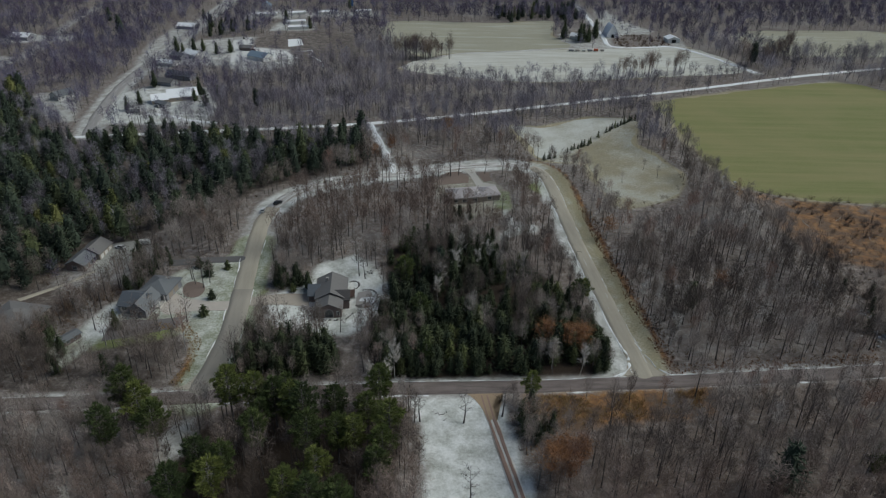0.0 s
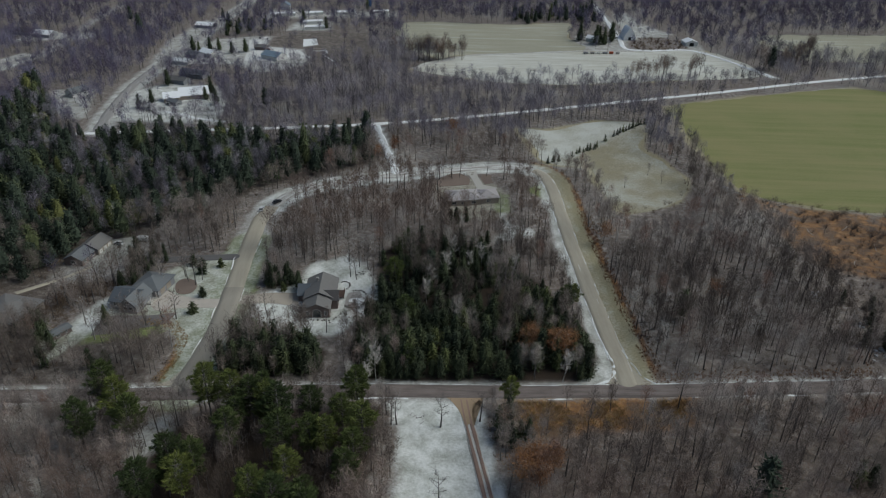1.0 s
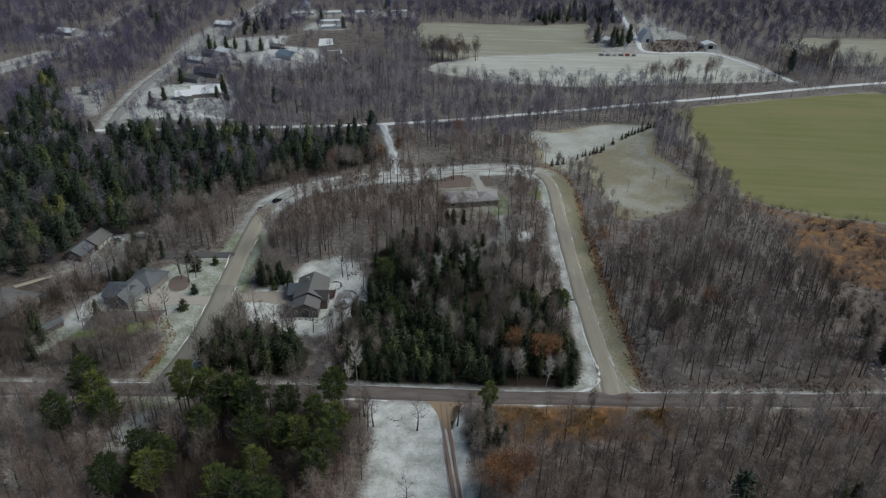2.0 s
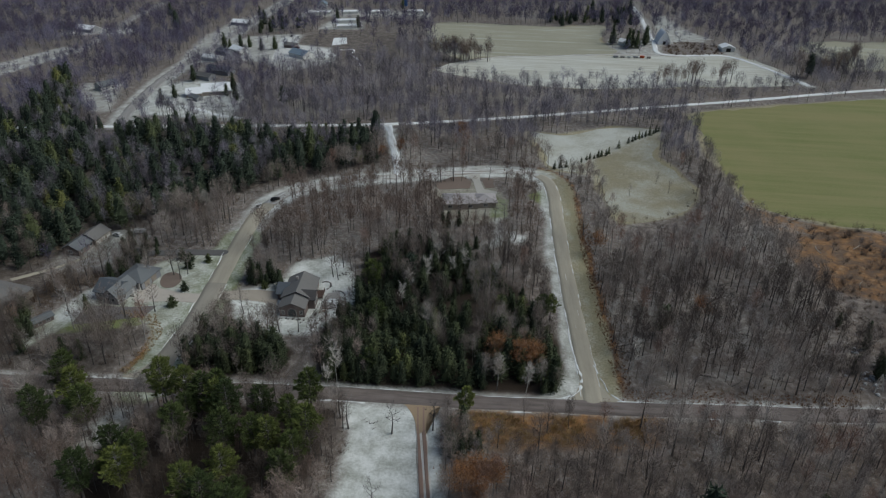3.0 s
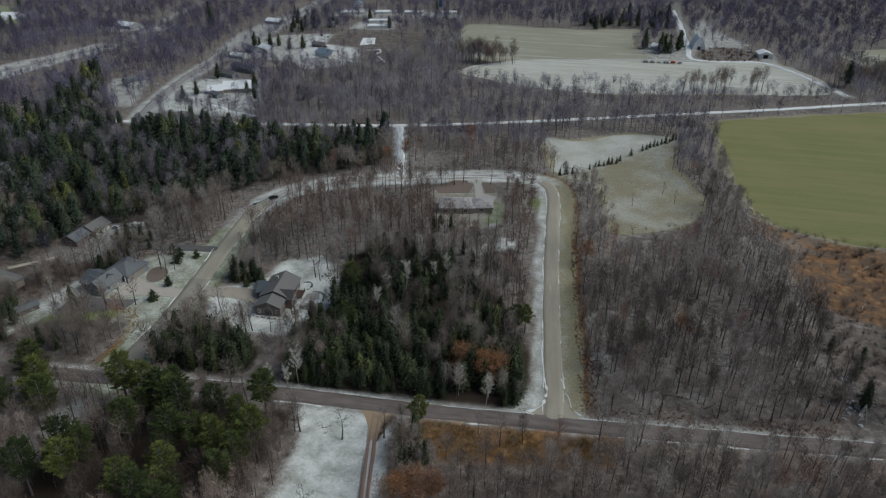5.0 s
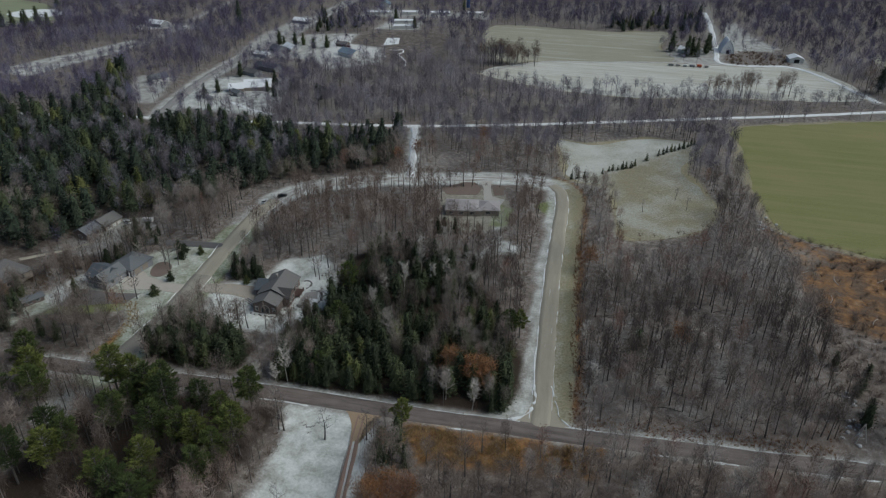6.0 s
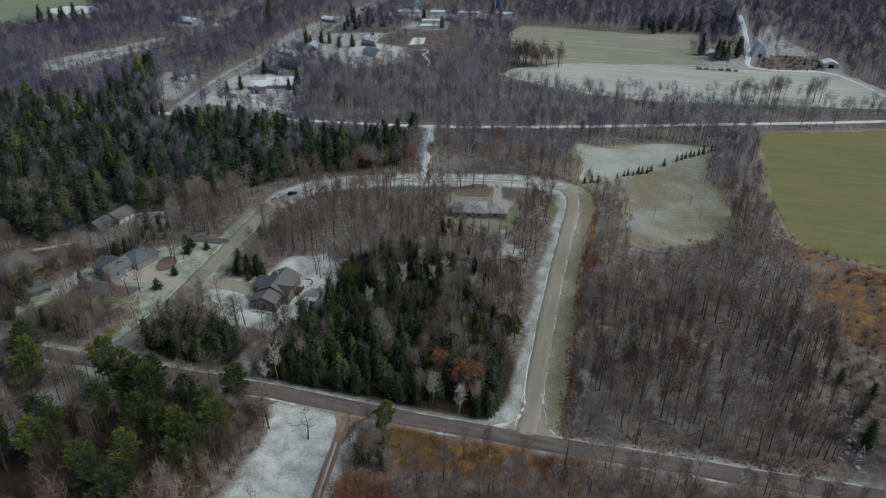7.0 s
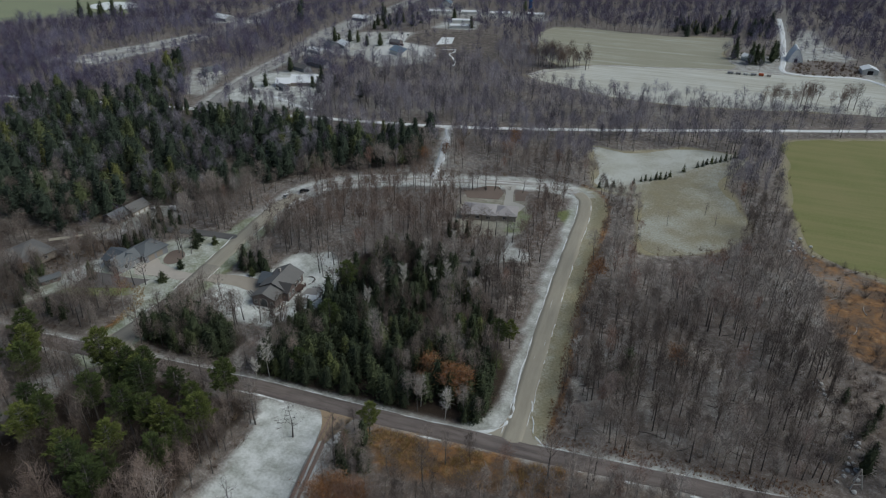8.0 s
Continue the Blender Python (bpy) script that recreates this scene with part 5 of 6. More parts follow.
bushes = [shrub_bits(s, 2.2 + 0.5 * (s % 3), 20, 0.06) for s in range(140, 146)]
x, y = candidates(-130, 180, 80, 330, 3.3, 46)
d = open_distance(x, y)
k = inside(VIEW, x, y) & (((d > 0.2) & (d < 7)) | inside(SHORE, x, y)) & (np.random.RandomState(47).uniform(0, 1, len(x)) < 0.5 + 0.35 * waves(x, y, 0.12, 48))
scatter("brush", bushes, rows_at(x[k], y[k], d[k], 0.85, 0.4, 49), [BRUSH, BRUSH, BRUSH], "tangled tan and rusty brush along the wood edges", "shrubs")

x, y = candidates(-120, -90, 148, 182, 2.0, 65)
k = inside([(-116, 178), (-99, 179), (-94, 173), (-100, 168), (-103, 155), (-108, 156), (-114, 164)], x, y)
scatter("brush", bushes, rows_at(x[k], y[k], x[k] * 0, 1.15, 0.4, 66), [BRUSH, BRUSH, BRUSH], "rusty brown thicket between the houses", "shrubs")
# ---------------------------------------------------------------- houses


def slab(bm, a, b, c, d, thick):
    """A roof plane of four corners, with thickness downward."""
    top = [bm.verts.new(p) for p in (a, b, c, d)]
    low = [bm.verts.new((p[0], p[1], p[2] - thick)) for p in (a, b, c, d)]
    bm.faces.new(top)
    bm.faces.new(low[::-1])
    for i in range(4):
        bm.faces.new((top[i], low[i], low[(i + 1) % 4], top[(i + 1) % 4]))


def gable(house, x0, x1, y0, y1, eaves, ridge, wall, roof, along="y", over=0.5, base=0.0):
    """A block with a pitched roof whose ridge runs along x or y."""
    bm = bmesh.new()
    if along == "y":
        mid = (x0 + x1) / 2
        P = [(x0, y0), (x1, y0), (x1, y1), (x0, y1)]
        low = [bm.verts.new((a, b, base - 0.3)) for a, b in P]
        top = [bm.verts.new((a, b, eaves)) for a, b in P]
        pk = [bm.verts.new((mid, y0, ridge)), bm.verts.new((mid, y1, ridge))]
        bm.faces.new((low[0], low[1], top[1], pk[0], top[0]))
        bm.faces.new((low[2], low[3], top[3], pk[1], top[2]))
        bm.faces.new((low[1], low[2], top[2], top[1]))
        bm.faces.new((low[3], low[0], top[0], top[3]))
        bm.faces.new((top[1], top[2], pk[1], pk[0]))
        bm.faces.new((top[0], pk[0], pk[1], top[3]))
        bm.faces.new(low[::-1])
    else:
        mid = (y0 + y1) / 2
        P = [(x0, y0), (x1, y0), (x1, y1), (x0, y1)]
        low = [bm.verts.new((a, b, base - 0.3)) for a, b in P]
        top = [bm.verts.new((a, b, eaves)) for a, b in P]
        pk = [bm.verts.new((x0, mid, ridge)), bm.verts.new((x1, mid, ridge))]
        bm.faces.new((low[0], low[1], top[1], top[0]))
        bm.faces.new((low[2], low[3], top[3], top[2]))
        bm.faces.new((low[1], low[2], top[2], pk[1], top[1]))
        bm.faces.new((low[3], low[0], top[0], pk[0], top[3]))
        bm.faces.new((top[0], top[1], pk[1], pk[0]))
        bm.faces.new((top[2], top[3], pk[0], pk[1]))
        bm.faces.new(low[::-1])
    part("wall", bm, wall, house)
    half = (x1 - x0) / 2 if along == "y" else (y1 - y0) / 2
    drop = over * (ridge - eaves) / half
    t = 0.18
    for s in (-1, 1):
        bm = bmesh.new()
        if along == "y":
            e = mid + s * (half + over)
            slab(bm, (mid, y0 - over, ridge + t), (mid, y1 + over, ridge + t), (e, y1 + over, eaves - drop + t), (e, y0 - over, eaves - drop + t), t)
        else:
            e = mid + s * (half + over)
            slab(bm, (x0 - over, mid, ridge + t), (x1 + over, mid, ridge + t), (x1 + over, e, eaves - drop + t), (x0 - over, e, eaves - drop + t), t)
        part("roof", bm, roof, house)


def hip(house, x0, x1, y0, y1, eaves, ridge, wall, roof, over=0.5):
    """A block with a hipped roof, ridge along its longer side."""
    part("wall", boxed(x0, x1, y0, y1, -0.3, eaves), wall, house)
    bm = bmesh.new()
    w, l = x1 - x0, y1 - y0
    a, b, c, d = (x0 - over, y0 - over), (x1 + over, y0 - over), (x1 + over, y1 + over), (x0 - over, y1 + over)
    if l >= w:
        p, q = ((x0 + x1) / 2, y0 + w / 2, ridge), ((x0 + x1) / 2, y1 - w / 2 + 0.01, ridge)
    else:
        p, q = (x0 + l / 2, (y0 + y1) / 2, ridge), (x1 - l / 2, (y0 + y1) / 2, ridge)
    low = [bm.verts.new((*k, eaves - 0.15)) for k in (a, b, c, d)]
    top = [bm.verts.new((*k, eaves + 0.05)) for k in (a, b, c, d)]
    P, Q = bm.verts.new(p), bm.verts.new(q)
    bm.faces.new(low[::-1])
    for i in range(4):
        bm.faces.new((low[i], low[(i + 1) % 4], top[(i + 1) % 4], top[i]))
    if l >= w:
        bm.faces.new((top[0], top[1], P))
        bm.faces.new((top[1], top[2], Q, P))
        bm.faces.new((top[2], top[3], Q))
        bm.faces.new((top[3], top[0], P, Q))
    else:
        bm.faces.new((top[0], top[1], Q, P))
        bm.faces.new((top[1], top[2], Q))
        bm.faces.new((top[2], top[3], P, Q))
        bm.faces.new((top[3], top[0], P))
    part("roof", bm, roof, house)


def window(house, x, y, z, w, h, face):
    """A framed window on a wall that faces '-y', '+x' or so."""
    q = {"-y": 0, "+x": 90, "+y": 180, "-x": -90}[face]
    m = pose(x, y, z, 0, 0, q)
    w, h, f = w * U, h * U, 0.1 * U
    bm = bmesh.new()
    for a in ((-w / 2 - f, -w / 2, -0.08, 0.05, -h / 2 - f, h / 2 + f), (w / 2, w / 2 + f, -0.08, 0.05, -h / 2 - f, h / 2 + f),
              (-w / 2, w / 2, -0.08, 0.05, h / 2, h / 2 + f), (-w / 2, w / 2, -0.08, 0.05, -h / 2 - f, -h / 2), (-0.03, 0.03, -0.07, 0.05, -h / 2, h / 2)):
        box(bm, *a)
    bm.transform(m)
    win = part("window", bm, TRIM, house)
    bm = boxed(-w / 2, w / 2, -0.03, 0.05, -h / 2, h / 2)
    bm.transform(m)
    part("pane", bm, GLASS, win)


def garage_door(house, x, y, w, h, face, mat):
    q = {"-y": 0, "+x": 90, "+y": 180, "-x": -90}[face]
    w, h = w * U, h * U
    bm = bmesh.new()
    for k in range(4):
        box(bm, -w / 2, w / 2, -0.06 - 0.002 * (k % 2), 0.05, h * k / 4 + 0.02, h * (k + 1) / 4 - 0.02)
    bm.transform(pose(x, y, 0, 0, 0, q))
    part("garage_door", bm, mat, house, "pale sectional garage door")


TRIM = plain_material("white_trim", (0.6, 0.6, 0.58), 0.6, 0.15)
BROWN_WALL = plain_material("brown_siding", (0.17, 0.135, 0.125), 0.8, 0.3, 2.0, stretch=(0.3, 0.3, 6))
GREY_WALL = plain_material("grey_siding", (0.26, 0.265, 0.28), 0.8, 0.25, 2.0, stretch=(0.3, 0.3, 6))
TAN_WALL = plain_material("tan_siding", (0.3, 0.26, 0.22), 0.8, 0.25, 2.0, stretch=(0.3, 0.3, 6))
WHITE_WALL = plain_material("white_siding", (0.62, 0.62, 0.6), 0.8, 0.2, 2.0, stretch=(0.3, 0.3, 6))
GREY_ROOF = plain_material("grey_shingles", (0.17, 0.165, 0.16), 0.85, 0.4, 3.0)
DARK_ROOF = plain_material("dark_shingles", (0.085, 0.08, 0.08), 0.85, 0.4, 3.0)
SLATE_ROOF = plain_material("slate_blue_shingles", (0.1, 0.113, 0.13), 0.7, 0.35, 3.0)
PALE_ROOF = plain_material("pale_grey_shingles", (0.15, 0.16, 0.168), 0.8, 0.3, 3.0)
WHITE_ROOF = plain_material("frosted_metal_roof", (0.85, 0.87, 0.89), 0.5, 0.2, 1.0)
BLUE_ROOF = plain_material("blue_metal_roof", (0.2, 0.26, 0.32), 0.5, 0.2, 1.0)
TAUPE_ROOF = plain_material("taupe_shingles", (0.37, 0.345, 0.345), 0.85, 0.3, 3.0)
STONE = plain_material("field_stone", (0.34, 0.32, 0.3), 0.9, 0.5, 4.0)


def arched_window(house, x, y, z, w, h):
    """A wide round-headed window facing -y, with a raised brick surround."""
    def outline(grow):
        pts = [(-w / 2 - grow, -grow)] + [(-(w / 2 + grow) * math.cos(t), h - w / 2 + (w / 2 + grow) * math.sin(t)) for t in np.linspace(0, math.pi, 11)] + [(w / 2 + grow, -grow)]
        return pts
    for nm, grow, front, mat, parent in (("window", 0.22, -0.1, STONE, house), ("pane", 0.0, -0.14, GLASS, None)):
        bm = bmesh.new()
        ring = outline(grow)
        f = [bm.verts.new((x + a, y + front, z + c)) for a, c in ring]
        k = [bm.verts.new((x + a, y + 0.05, z + c)) for a, c in ring]
        bm.faces.new(f)
        bm.faces.new(k[::-1])
        n = len(ring)
        for i in range(n):
            bm.faces.new((f[i], k[i], k[(i + 1) % n], f[(i + 1) % n]))
        win = part(nm, bm, mat, parent or win)


def house_a():
    h = thing("house", pose(-33.3, 164.8, -2.0, 0, 0, 5), "brown-sided house with grey shingle gables in a snowy clearing", "house")
    gable(h, -3.6, 3.6, 0.0, 6.0, 3.3, 4.9, BROWN_WALL, GREY_ROOF, "y", 0.45)
    gable(h, -4.0, 4.6, 5.2, 16.2, 3.5, 5.6, BROWN_WALL, GREY_ROOF, "y", 0.45)
    # slate and dark roofs paint in sky light and shade on this grey house
    gable(h, -6.4, -3.4, 8.4, 14.6, 2.6, 4.5, BROWN_WALL, SLATE_ROOF, "x", 0.4)
    gable(h, 1.4, 5.6, 4.6, 9.2, 3.4, 5.1, BROWN_WALL, DARK_ROOF, "x", 0.4)
    arched_window(h, 0.0, 0.0, 0.5, 2.2, 2.4)
    for a in (-2.6, 2.6):
        window(h, a, 0.0, 1.7, 0.9, 1.5, "-y")
    for b in (5.8, 7.8):
        window(h, 5.6, b, 2.0, 1.2, 1.5, "+x")
    for b in (11.2, 13.8):
        window(h, 4.6, b, 2.0, 1.8, 1.6, "+x")
    garage_door(h, -6.4, 11.4, 4.8, 2.3, "-x", WHITE_WALL)
    part("chimney", boxed(-1.3, -0.6, 12.0, 12.7, 4.0, 6.3, bevel=0.03), STONE, h)
    part("deck", boxed(4.65, 7.0, 9.4, 13.5, 0.9, 1.06), RED_DECK, h, "reddish wooden deck")
    for b in (9.6, 11.4, 13.3):
        part("deck_post", boxed(6.8, 6.95, b - 0.07, b + 0.07, -0.2, 1.8), RED_DECK, h)
    part("deck_rail", boxed(6.8, 6.95, 9.4, 13.5, 1.8, 1.88), RED_DECK, h)
    part("gutter", boxed(-4.1, -3.95, -0.4, 5.2, 3.0, 3.1), TRIM, h)


def house_b():
    h = thing("house", pose(-87.5, 161.5, 0, 0, 0, -8), "slate-grey house with steep gables and a double garage", "house")
    hip(h, -3.0, 5.2, 8.5, 17.5, 2.4, 4.5, GREY_WALL, PALE_ROOF, 0.5)
    gable(h, -5.4, 2.0, 1.0, 8.8, 2.3, 4.4, GREY_WALL, SLATE_ROOF, "x", 0.4)
    gable(h, -1.4, 3.6, -0.4, 8.0, 2.4, 4.6, GREY_WALL, PALE_ROOF, "y", 0.4)
    for a in (0.2, 2.0):
        window(h, a, -0.4, 1.3, 1.3, 1.5, "-y")
    window(h, 1.1, -0.4, 3.2, 1.2, 1.0, "-y")
    window(h, -3.6, 1.0, 1.3, 1.8, 1.5, "-y")
    garage_door(h, 5.2, 11.0, 2.9, 2.3, "+x", TAN_WALL)
    garage_door(h, 5.2, 14.2, 2.9, 2.3, "+x", TAN_WALL)
    window(h, 3.6, 2.5, 1.3, 1.4, 1.5, "+x")
    part("porch", boxed(3.6, 5.0, 4.6, 8.2, -0.2, 0.25), CONCRETE, h)
    part("porch_post", boxed(4.75, 4.95, 4.8, 5.0, 0.25, 2.3), TRIM, h)
    part("porch_post", boxed(4.75, 4.95, 7.8, 8.0, 0.25, 2.3), TRIM, h)


def house_c():
    h = thing("house", pose(-118.6, 191.5, -4.0, 0, 0, -5), "long grey ranch house with three white garage doors", "house")
    gable(h, -3.4, 3.6, 7.4, 15.4, 2.5, 4.3, TAN_WALL, GREY_ROOF, "y", 0.4)
    gable(h, -3.8, 2.4, 0.0, 7.8, 2.3, 3.9, BROWN_WALL, PALE_ROOF, "y", 0.4)
    for b in (8.9, 11.4, 13.9):
        garage_door(h, 3.6, b, 2.1, 2.2, "+x", WHITE_WALL)
    for b in (1.6, 4.0, 6.2):
        window(h, 2.4, b, 1.3, 1.3, 1.4, "+x")
    window(h, -0.8, 0.0, 1.3, 1.8, 1.4, "-y")
    part("step", boxed(2.4, 3.4, 4.9, 6.0, -0.2, 0.2), CONCRETE, h)


def house_d():
    h = thing("house", pose(-119, 151, -0.2, 0, 0, -10), "large grey hip-roofed house at the wood's edge", "house")
    hip(h, -7, 5.5, 0, 12, 2.5, 4.9, TAN_WALL, GREY_ROOF, 0.5)
    gable(h, -5.5, 0.0, -2.6, 3.0, 2.4, 4.3, TAN_WALL, GREY_ROOF, "y", 0.4)
    window(h, -2.7, -2.6, 1.3, 1.8, 1.4, "-y")
    window(h, 3.0, 0, 1.3, 1.6, 1.4, "-y")
    for b in (4, 8.5):
        window(h, 5.5, b, 1.3, 1.6, 1.4, "+x")


def house_e():
    h = thing("house", pose(1.8, 238.5, 0, 0, 0, 12), "low brown-grey hip-roofed ranch house among leafless trees", "house")
    hip(h, 0, 12.5, 0, 9, 2.4, 4.2, TAN_WALL, TAUPE_ROOF, 0.5)
    hip(h, 11.5, 19.5, 0.8, 8.6, 2.3, 4.0, TAN_WALL, TAUPE_ROOF, 0.5)
    for a in (2, 5.5, 9.5):
        window(h, a, 0, 1.2, 1.9, 1.4, "-y")
    window(h, 15.5, 0.8, 1.2, 1.8, 1.4, "-y")
    garage_door(h, 15.5, 8.6, 4.8, 2.3, "+y", WHITE_WALL)


RED_DECK = plain_material("red_brown_deck", (0.1, 0.066, 0.055), 0.8, 0.3)
house_a(), house_b(), house_c(), house_d(), house_e()


def small_house(name, x, y, turn, w, l, eaves, ridge, wall, roof, label, door=False):
    eaves, ridge = eaves * U, ridge * U
    h = thing(name, pose(x, y, 0, 0, 0, turn), label, name.replace("_", " "))
    gable(h, -w / 2, w / 2, -l / 2, l / 2, eaves, ridge, wall, roof, "y", 0.35)
    window(h, w / 2, -l / 5, eaves * 0.55, 1.2, 1.0, "+x")
    window(h, w / 2, l / 5, eaves * 0.55, 1.2, 1.0, "+x")
    if door:
        # near-black panel stands for the unlit inside of the doorway
        part("door", boxed(-1.6, 1.6, -l / 2 - 0.06, -l / 2 + 0.1, 0, eaves * 0.9), DARK, h, "near-black panel for the shade in an open doorway")
    else:
        window(h, 0, -l / 2, eaves * 0.55, 1.2, 1.0, "-y")
    return h


DARK = plain_material("dark_interior", (0.02, 0.02, 0.02), 0.9)
small_house("shed", -100.6, 149.6, -28, 2.8, 5.6, 1.5, 2.1, BROWN_WALL, PALE_ROOF, "low brown garden shed beside the yard")
small_house("house", -142.5, 366, -66, 11, 15, 2.8, 6.6, TAN_WALL, WHITE_ROOF, "long frosted-roofed house beside the village road")
small_house("garage", -152, 358.5, -66, 8, 8, 2.6, 5.4, TAN_WALL, WHITE_ROOF, "frosted-roofed garage beside the village house")
small_house("shed", -147.5, 351, 60, 4, 7, 2.4, 3.6, GREY_WALL, PALE_ROOF, "low grey shed at the edge of the frosted lot")
small_house("cabin", -160.5, 391, 70, 6, 12, 2.8, 4.6, GREY_WALL, GREY_ROOF, "low dark cabin under leafless trees")
small_house("house", -172.5, 450, 60, 7, 10, 2.8, 4.8, GREY_WALL, PALE_ROOF, "grey-roofed house beside the village road")
small_house("garage", -174.5, 433, 75, 6, 12, 2.6, 4.2, WHITE_WALL, WHITE_ROOF, "low garage with a snow-dusted roof")
small_house("house", -197, 541, 80, 8, 14, 2.8, 5.0, GREY_WALL, WHITE_ROOF, "frosted-roofed house across the village road")
small_house("house", -316, 502, 80, 9, 14, 3.0, 5.4, GREY_WALL, DARK_ROOF, "dark-roofed house among far leafless trees")
small_house("house", -205, 362, -30, 7, 10, 3.0, 5.5, WHITE_WALL, PALE_ROOF, "small pale house among leafless trees")
small_house("house", -165, 455, 55, 7, 12, 3.0, 5.4, WHITE_WALL, WHITE_ROOF, "small house with a bright snowy roof")
small_house("house", -121, 452, 60, 9, 14, 3.2, 6.0, WHITE_WALL, BLUE_ROOF, "house with a blue-grey roof by a paved lot")
small_house("house", -156, 404, 75, 7, 16, 3.0, 5.5, GREY_WALL, SLATE_ROOF, "dark-roofed long house behind bare trees")
small_house("house", -136, 476, 80, 5, 8, 2.6, 4.2, BROWN_WALL, GREY_ROOF, "small brown outbuilding on a pale lot")
for a, b, l in ((-151, 594, 20), (-126, 602, 14), (-120, 566, 15), (-114, 546, 15), (-101, 608, 16), (-72, 615, 13)):
    small_house("mobile_home", a, b, 108, 5, l, 2.7, 3.6, WHITE_WALL, WHITE_ROOF, "long white mobile home with a flat pale roof")
small_house("house", -157, 628, 10, 8, 10, 3.5, 6.5, WHITE_WALL, BLUE_ROOF, "two-storey white house with a grey-green roof")
small_house("house", -298, 496, 80, 9, 14, 3.0, 5.6, GREY_WALL, WHITE_ROOF, "house with a frosted roof in a wooded clearing")
small_house("barn", 166, 526, 5, 9, 9, 3.4, 5.4, WHITE_WALL, WHITE_ROOF, "small white barn with a dark doorway", True)
small_house("house", 96, 530, 60, 6, 8, 3.0, 5.2, WHITE_WALL, WHITE_ROOF, "farmhouse half hidden behind tall spruces")


BARN_WALL = plain_material("whitewashed_boards", (0.88, 0.88, 0.87), 0.8, 0.15, 2.0)
BARN_ROOF = plain_material("weathered_white_barn_roof", (0.82, 0.84, 0.86), 0.7, 0.2, 1.0)


def arched_barn():
    h = thing("barn", pose(124.5, 536, 0, 0, 0, 4), "pale grey gothic-arched barn on the snowy farm", "barn")
    bm = bmesh.new()
    w, l, n = 4.6, 14.0, 10
    ring = []
    for k in range(n + 1):
        t = -1 + 2 * k / n
        ring.append((w * t, 7.6 * (1 - abs(t) ** 1.45) + 1.4 * (abs(t) < 0.99)))
    a = [bm.verts.new((p, 0, max(q, -0.2))) for p, q in ring]
    b = [bm.verts.new((p, l, max(q, -0.2))) for p, q in ring]
    for k in range(n):
        bm.faces.new((a[k], a[k + 1], b[k + 1], b[k]))
    part("roof", bm, BARN_ROOF, h)
    bm = bmesh.new()
    front, back = ([bm.verts.new((p * 0.98, yy, max(q * 0.985, -0.2))) for p, q in ring] for yy in (0.25, l - 0.25))
    bm.faces.new(front)
    bm.faces.new(back[::-1])
    for k in range(n):
        bm.faces.new((front[k], front[k + 1], back[k + 1], back[k]))
    bm.faces.new((front[n], front[0], back[0], back[n]))
    part("wall", bm, BARN_WALL, h)
    part("door", boxed(-1.0, 1.0, 0.05, 0.2, 0, 2.3), DARK, h, "dark barn door")


arched_barn()


# ---------------------------------------------------------------- drives, patios, snow


def lay_patch(name, poly, mat, z, label, category, wobble=0.25, seed=5):
    ob = field(name, poly, mat, z, label, wobble, seed, False)
    ob["category"] = category
    return ob


lay_patch("driveway", [(-57.5, 172.5), (-47, 176), (-41, 176.8), (-40, 170), (-46.5, 169.8), (-57.5, 168)], plain_material("packed_tan_gravel", (0.36, 0.32, 0.27), 0.95, 0.35, 0.8), 0.03, "tan gravel driveway beside the brown house", "driveway")
lay_patch("driveway", [(-62.5, 169.6), (-68.2, 169.8), (-74.1, 170.2), (-77, 171.4), (-79.4, 173.2), (-81.7, 173.6), (-83.2, 170), (-82.4, 165.2), (-80.4, 162.8), (-78, 162.6), (-75, 163.6), (-71.7, 164.4), (-66, 165), (-62.5, 164.6)], plain_material("frosted_concrete", (0.47, 0.425, 0.375), 0.9, 0.5, 0.5), 0.03, "pale frosted driveway before the double garage", "driveway", 0.8)
lay_patch("driveway", [(-115, 208.5), (-107, 210), (-103, 203), (-102, 195.5), (-107.8, 190.4), (-114.6, 190.6), (-115.4, 198)], plain_material("frosted_gravel", (0.34, 0.34, 0.31), 0.95, 0.35, 0.6), 0.04, "pale frosted forecourt of the long house", "driveway")
ribbon("driveway", HOUSE_LANE, 1.7, GREYROAD, 0.04, "pale snow-dusted lane linking two houses", 0.3, 33, "driveway", 0.02)
lay_patch("driveway", [(6.5, 275), (11.6, 277), (12.6, 268), (15, 259.5), (20, 258), (19.4, 252), (12.8, 252), (11.8, 258), (10, 266)], CONCRETE, 0.03, "pale curved driveway of the ranch house", "driveway")
lay_patch("driveway", [(-138, 442), (-152, 503), (-143, 516), (-134, 484), (-110, 476), (-97, 456)], plain_material("snowy_lot", (0.62, 0.62, 0.6), 0.9, 0.35, 0.4), 0.03, "pale snowy parking lot of the village", "parking lot")
lay_patch("pavement", [(-110, 487), (-115, 510), (-106, 513), (-101, 494)], SNOW, 0.03, "white snow-covered slab in a brown field", "slab")
MULCH = plain_material("brown_mulch", (0.2, 0.155, 0.13), 0.95, 0.4, 1.0)
lay_patch("flower_bed", [(-6, 262), (1, 270), (5.6, 271), (9.2, 265.5), (9, 259.5), (4.4, 258), (-3, 256.5)], MULCH, 0.03, "brown mulched bed beside the ranch house drive", "garden bed")
lay_patch("flower_bed", [(13.6, 267), (14.8, 271), (18, 270.4), (18.6, 262), (15.6, 260.4)], MULCH, 0.03, "small brown mulched bed by the drive", "garden bed")
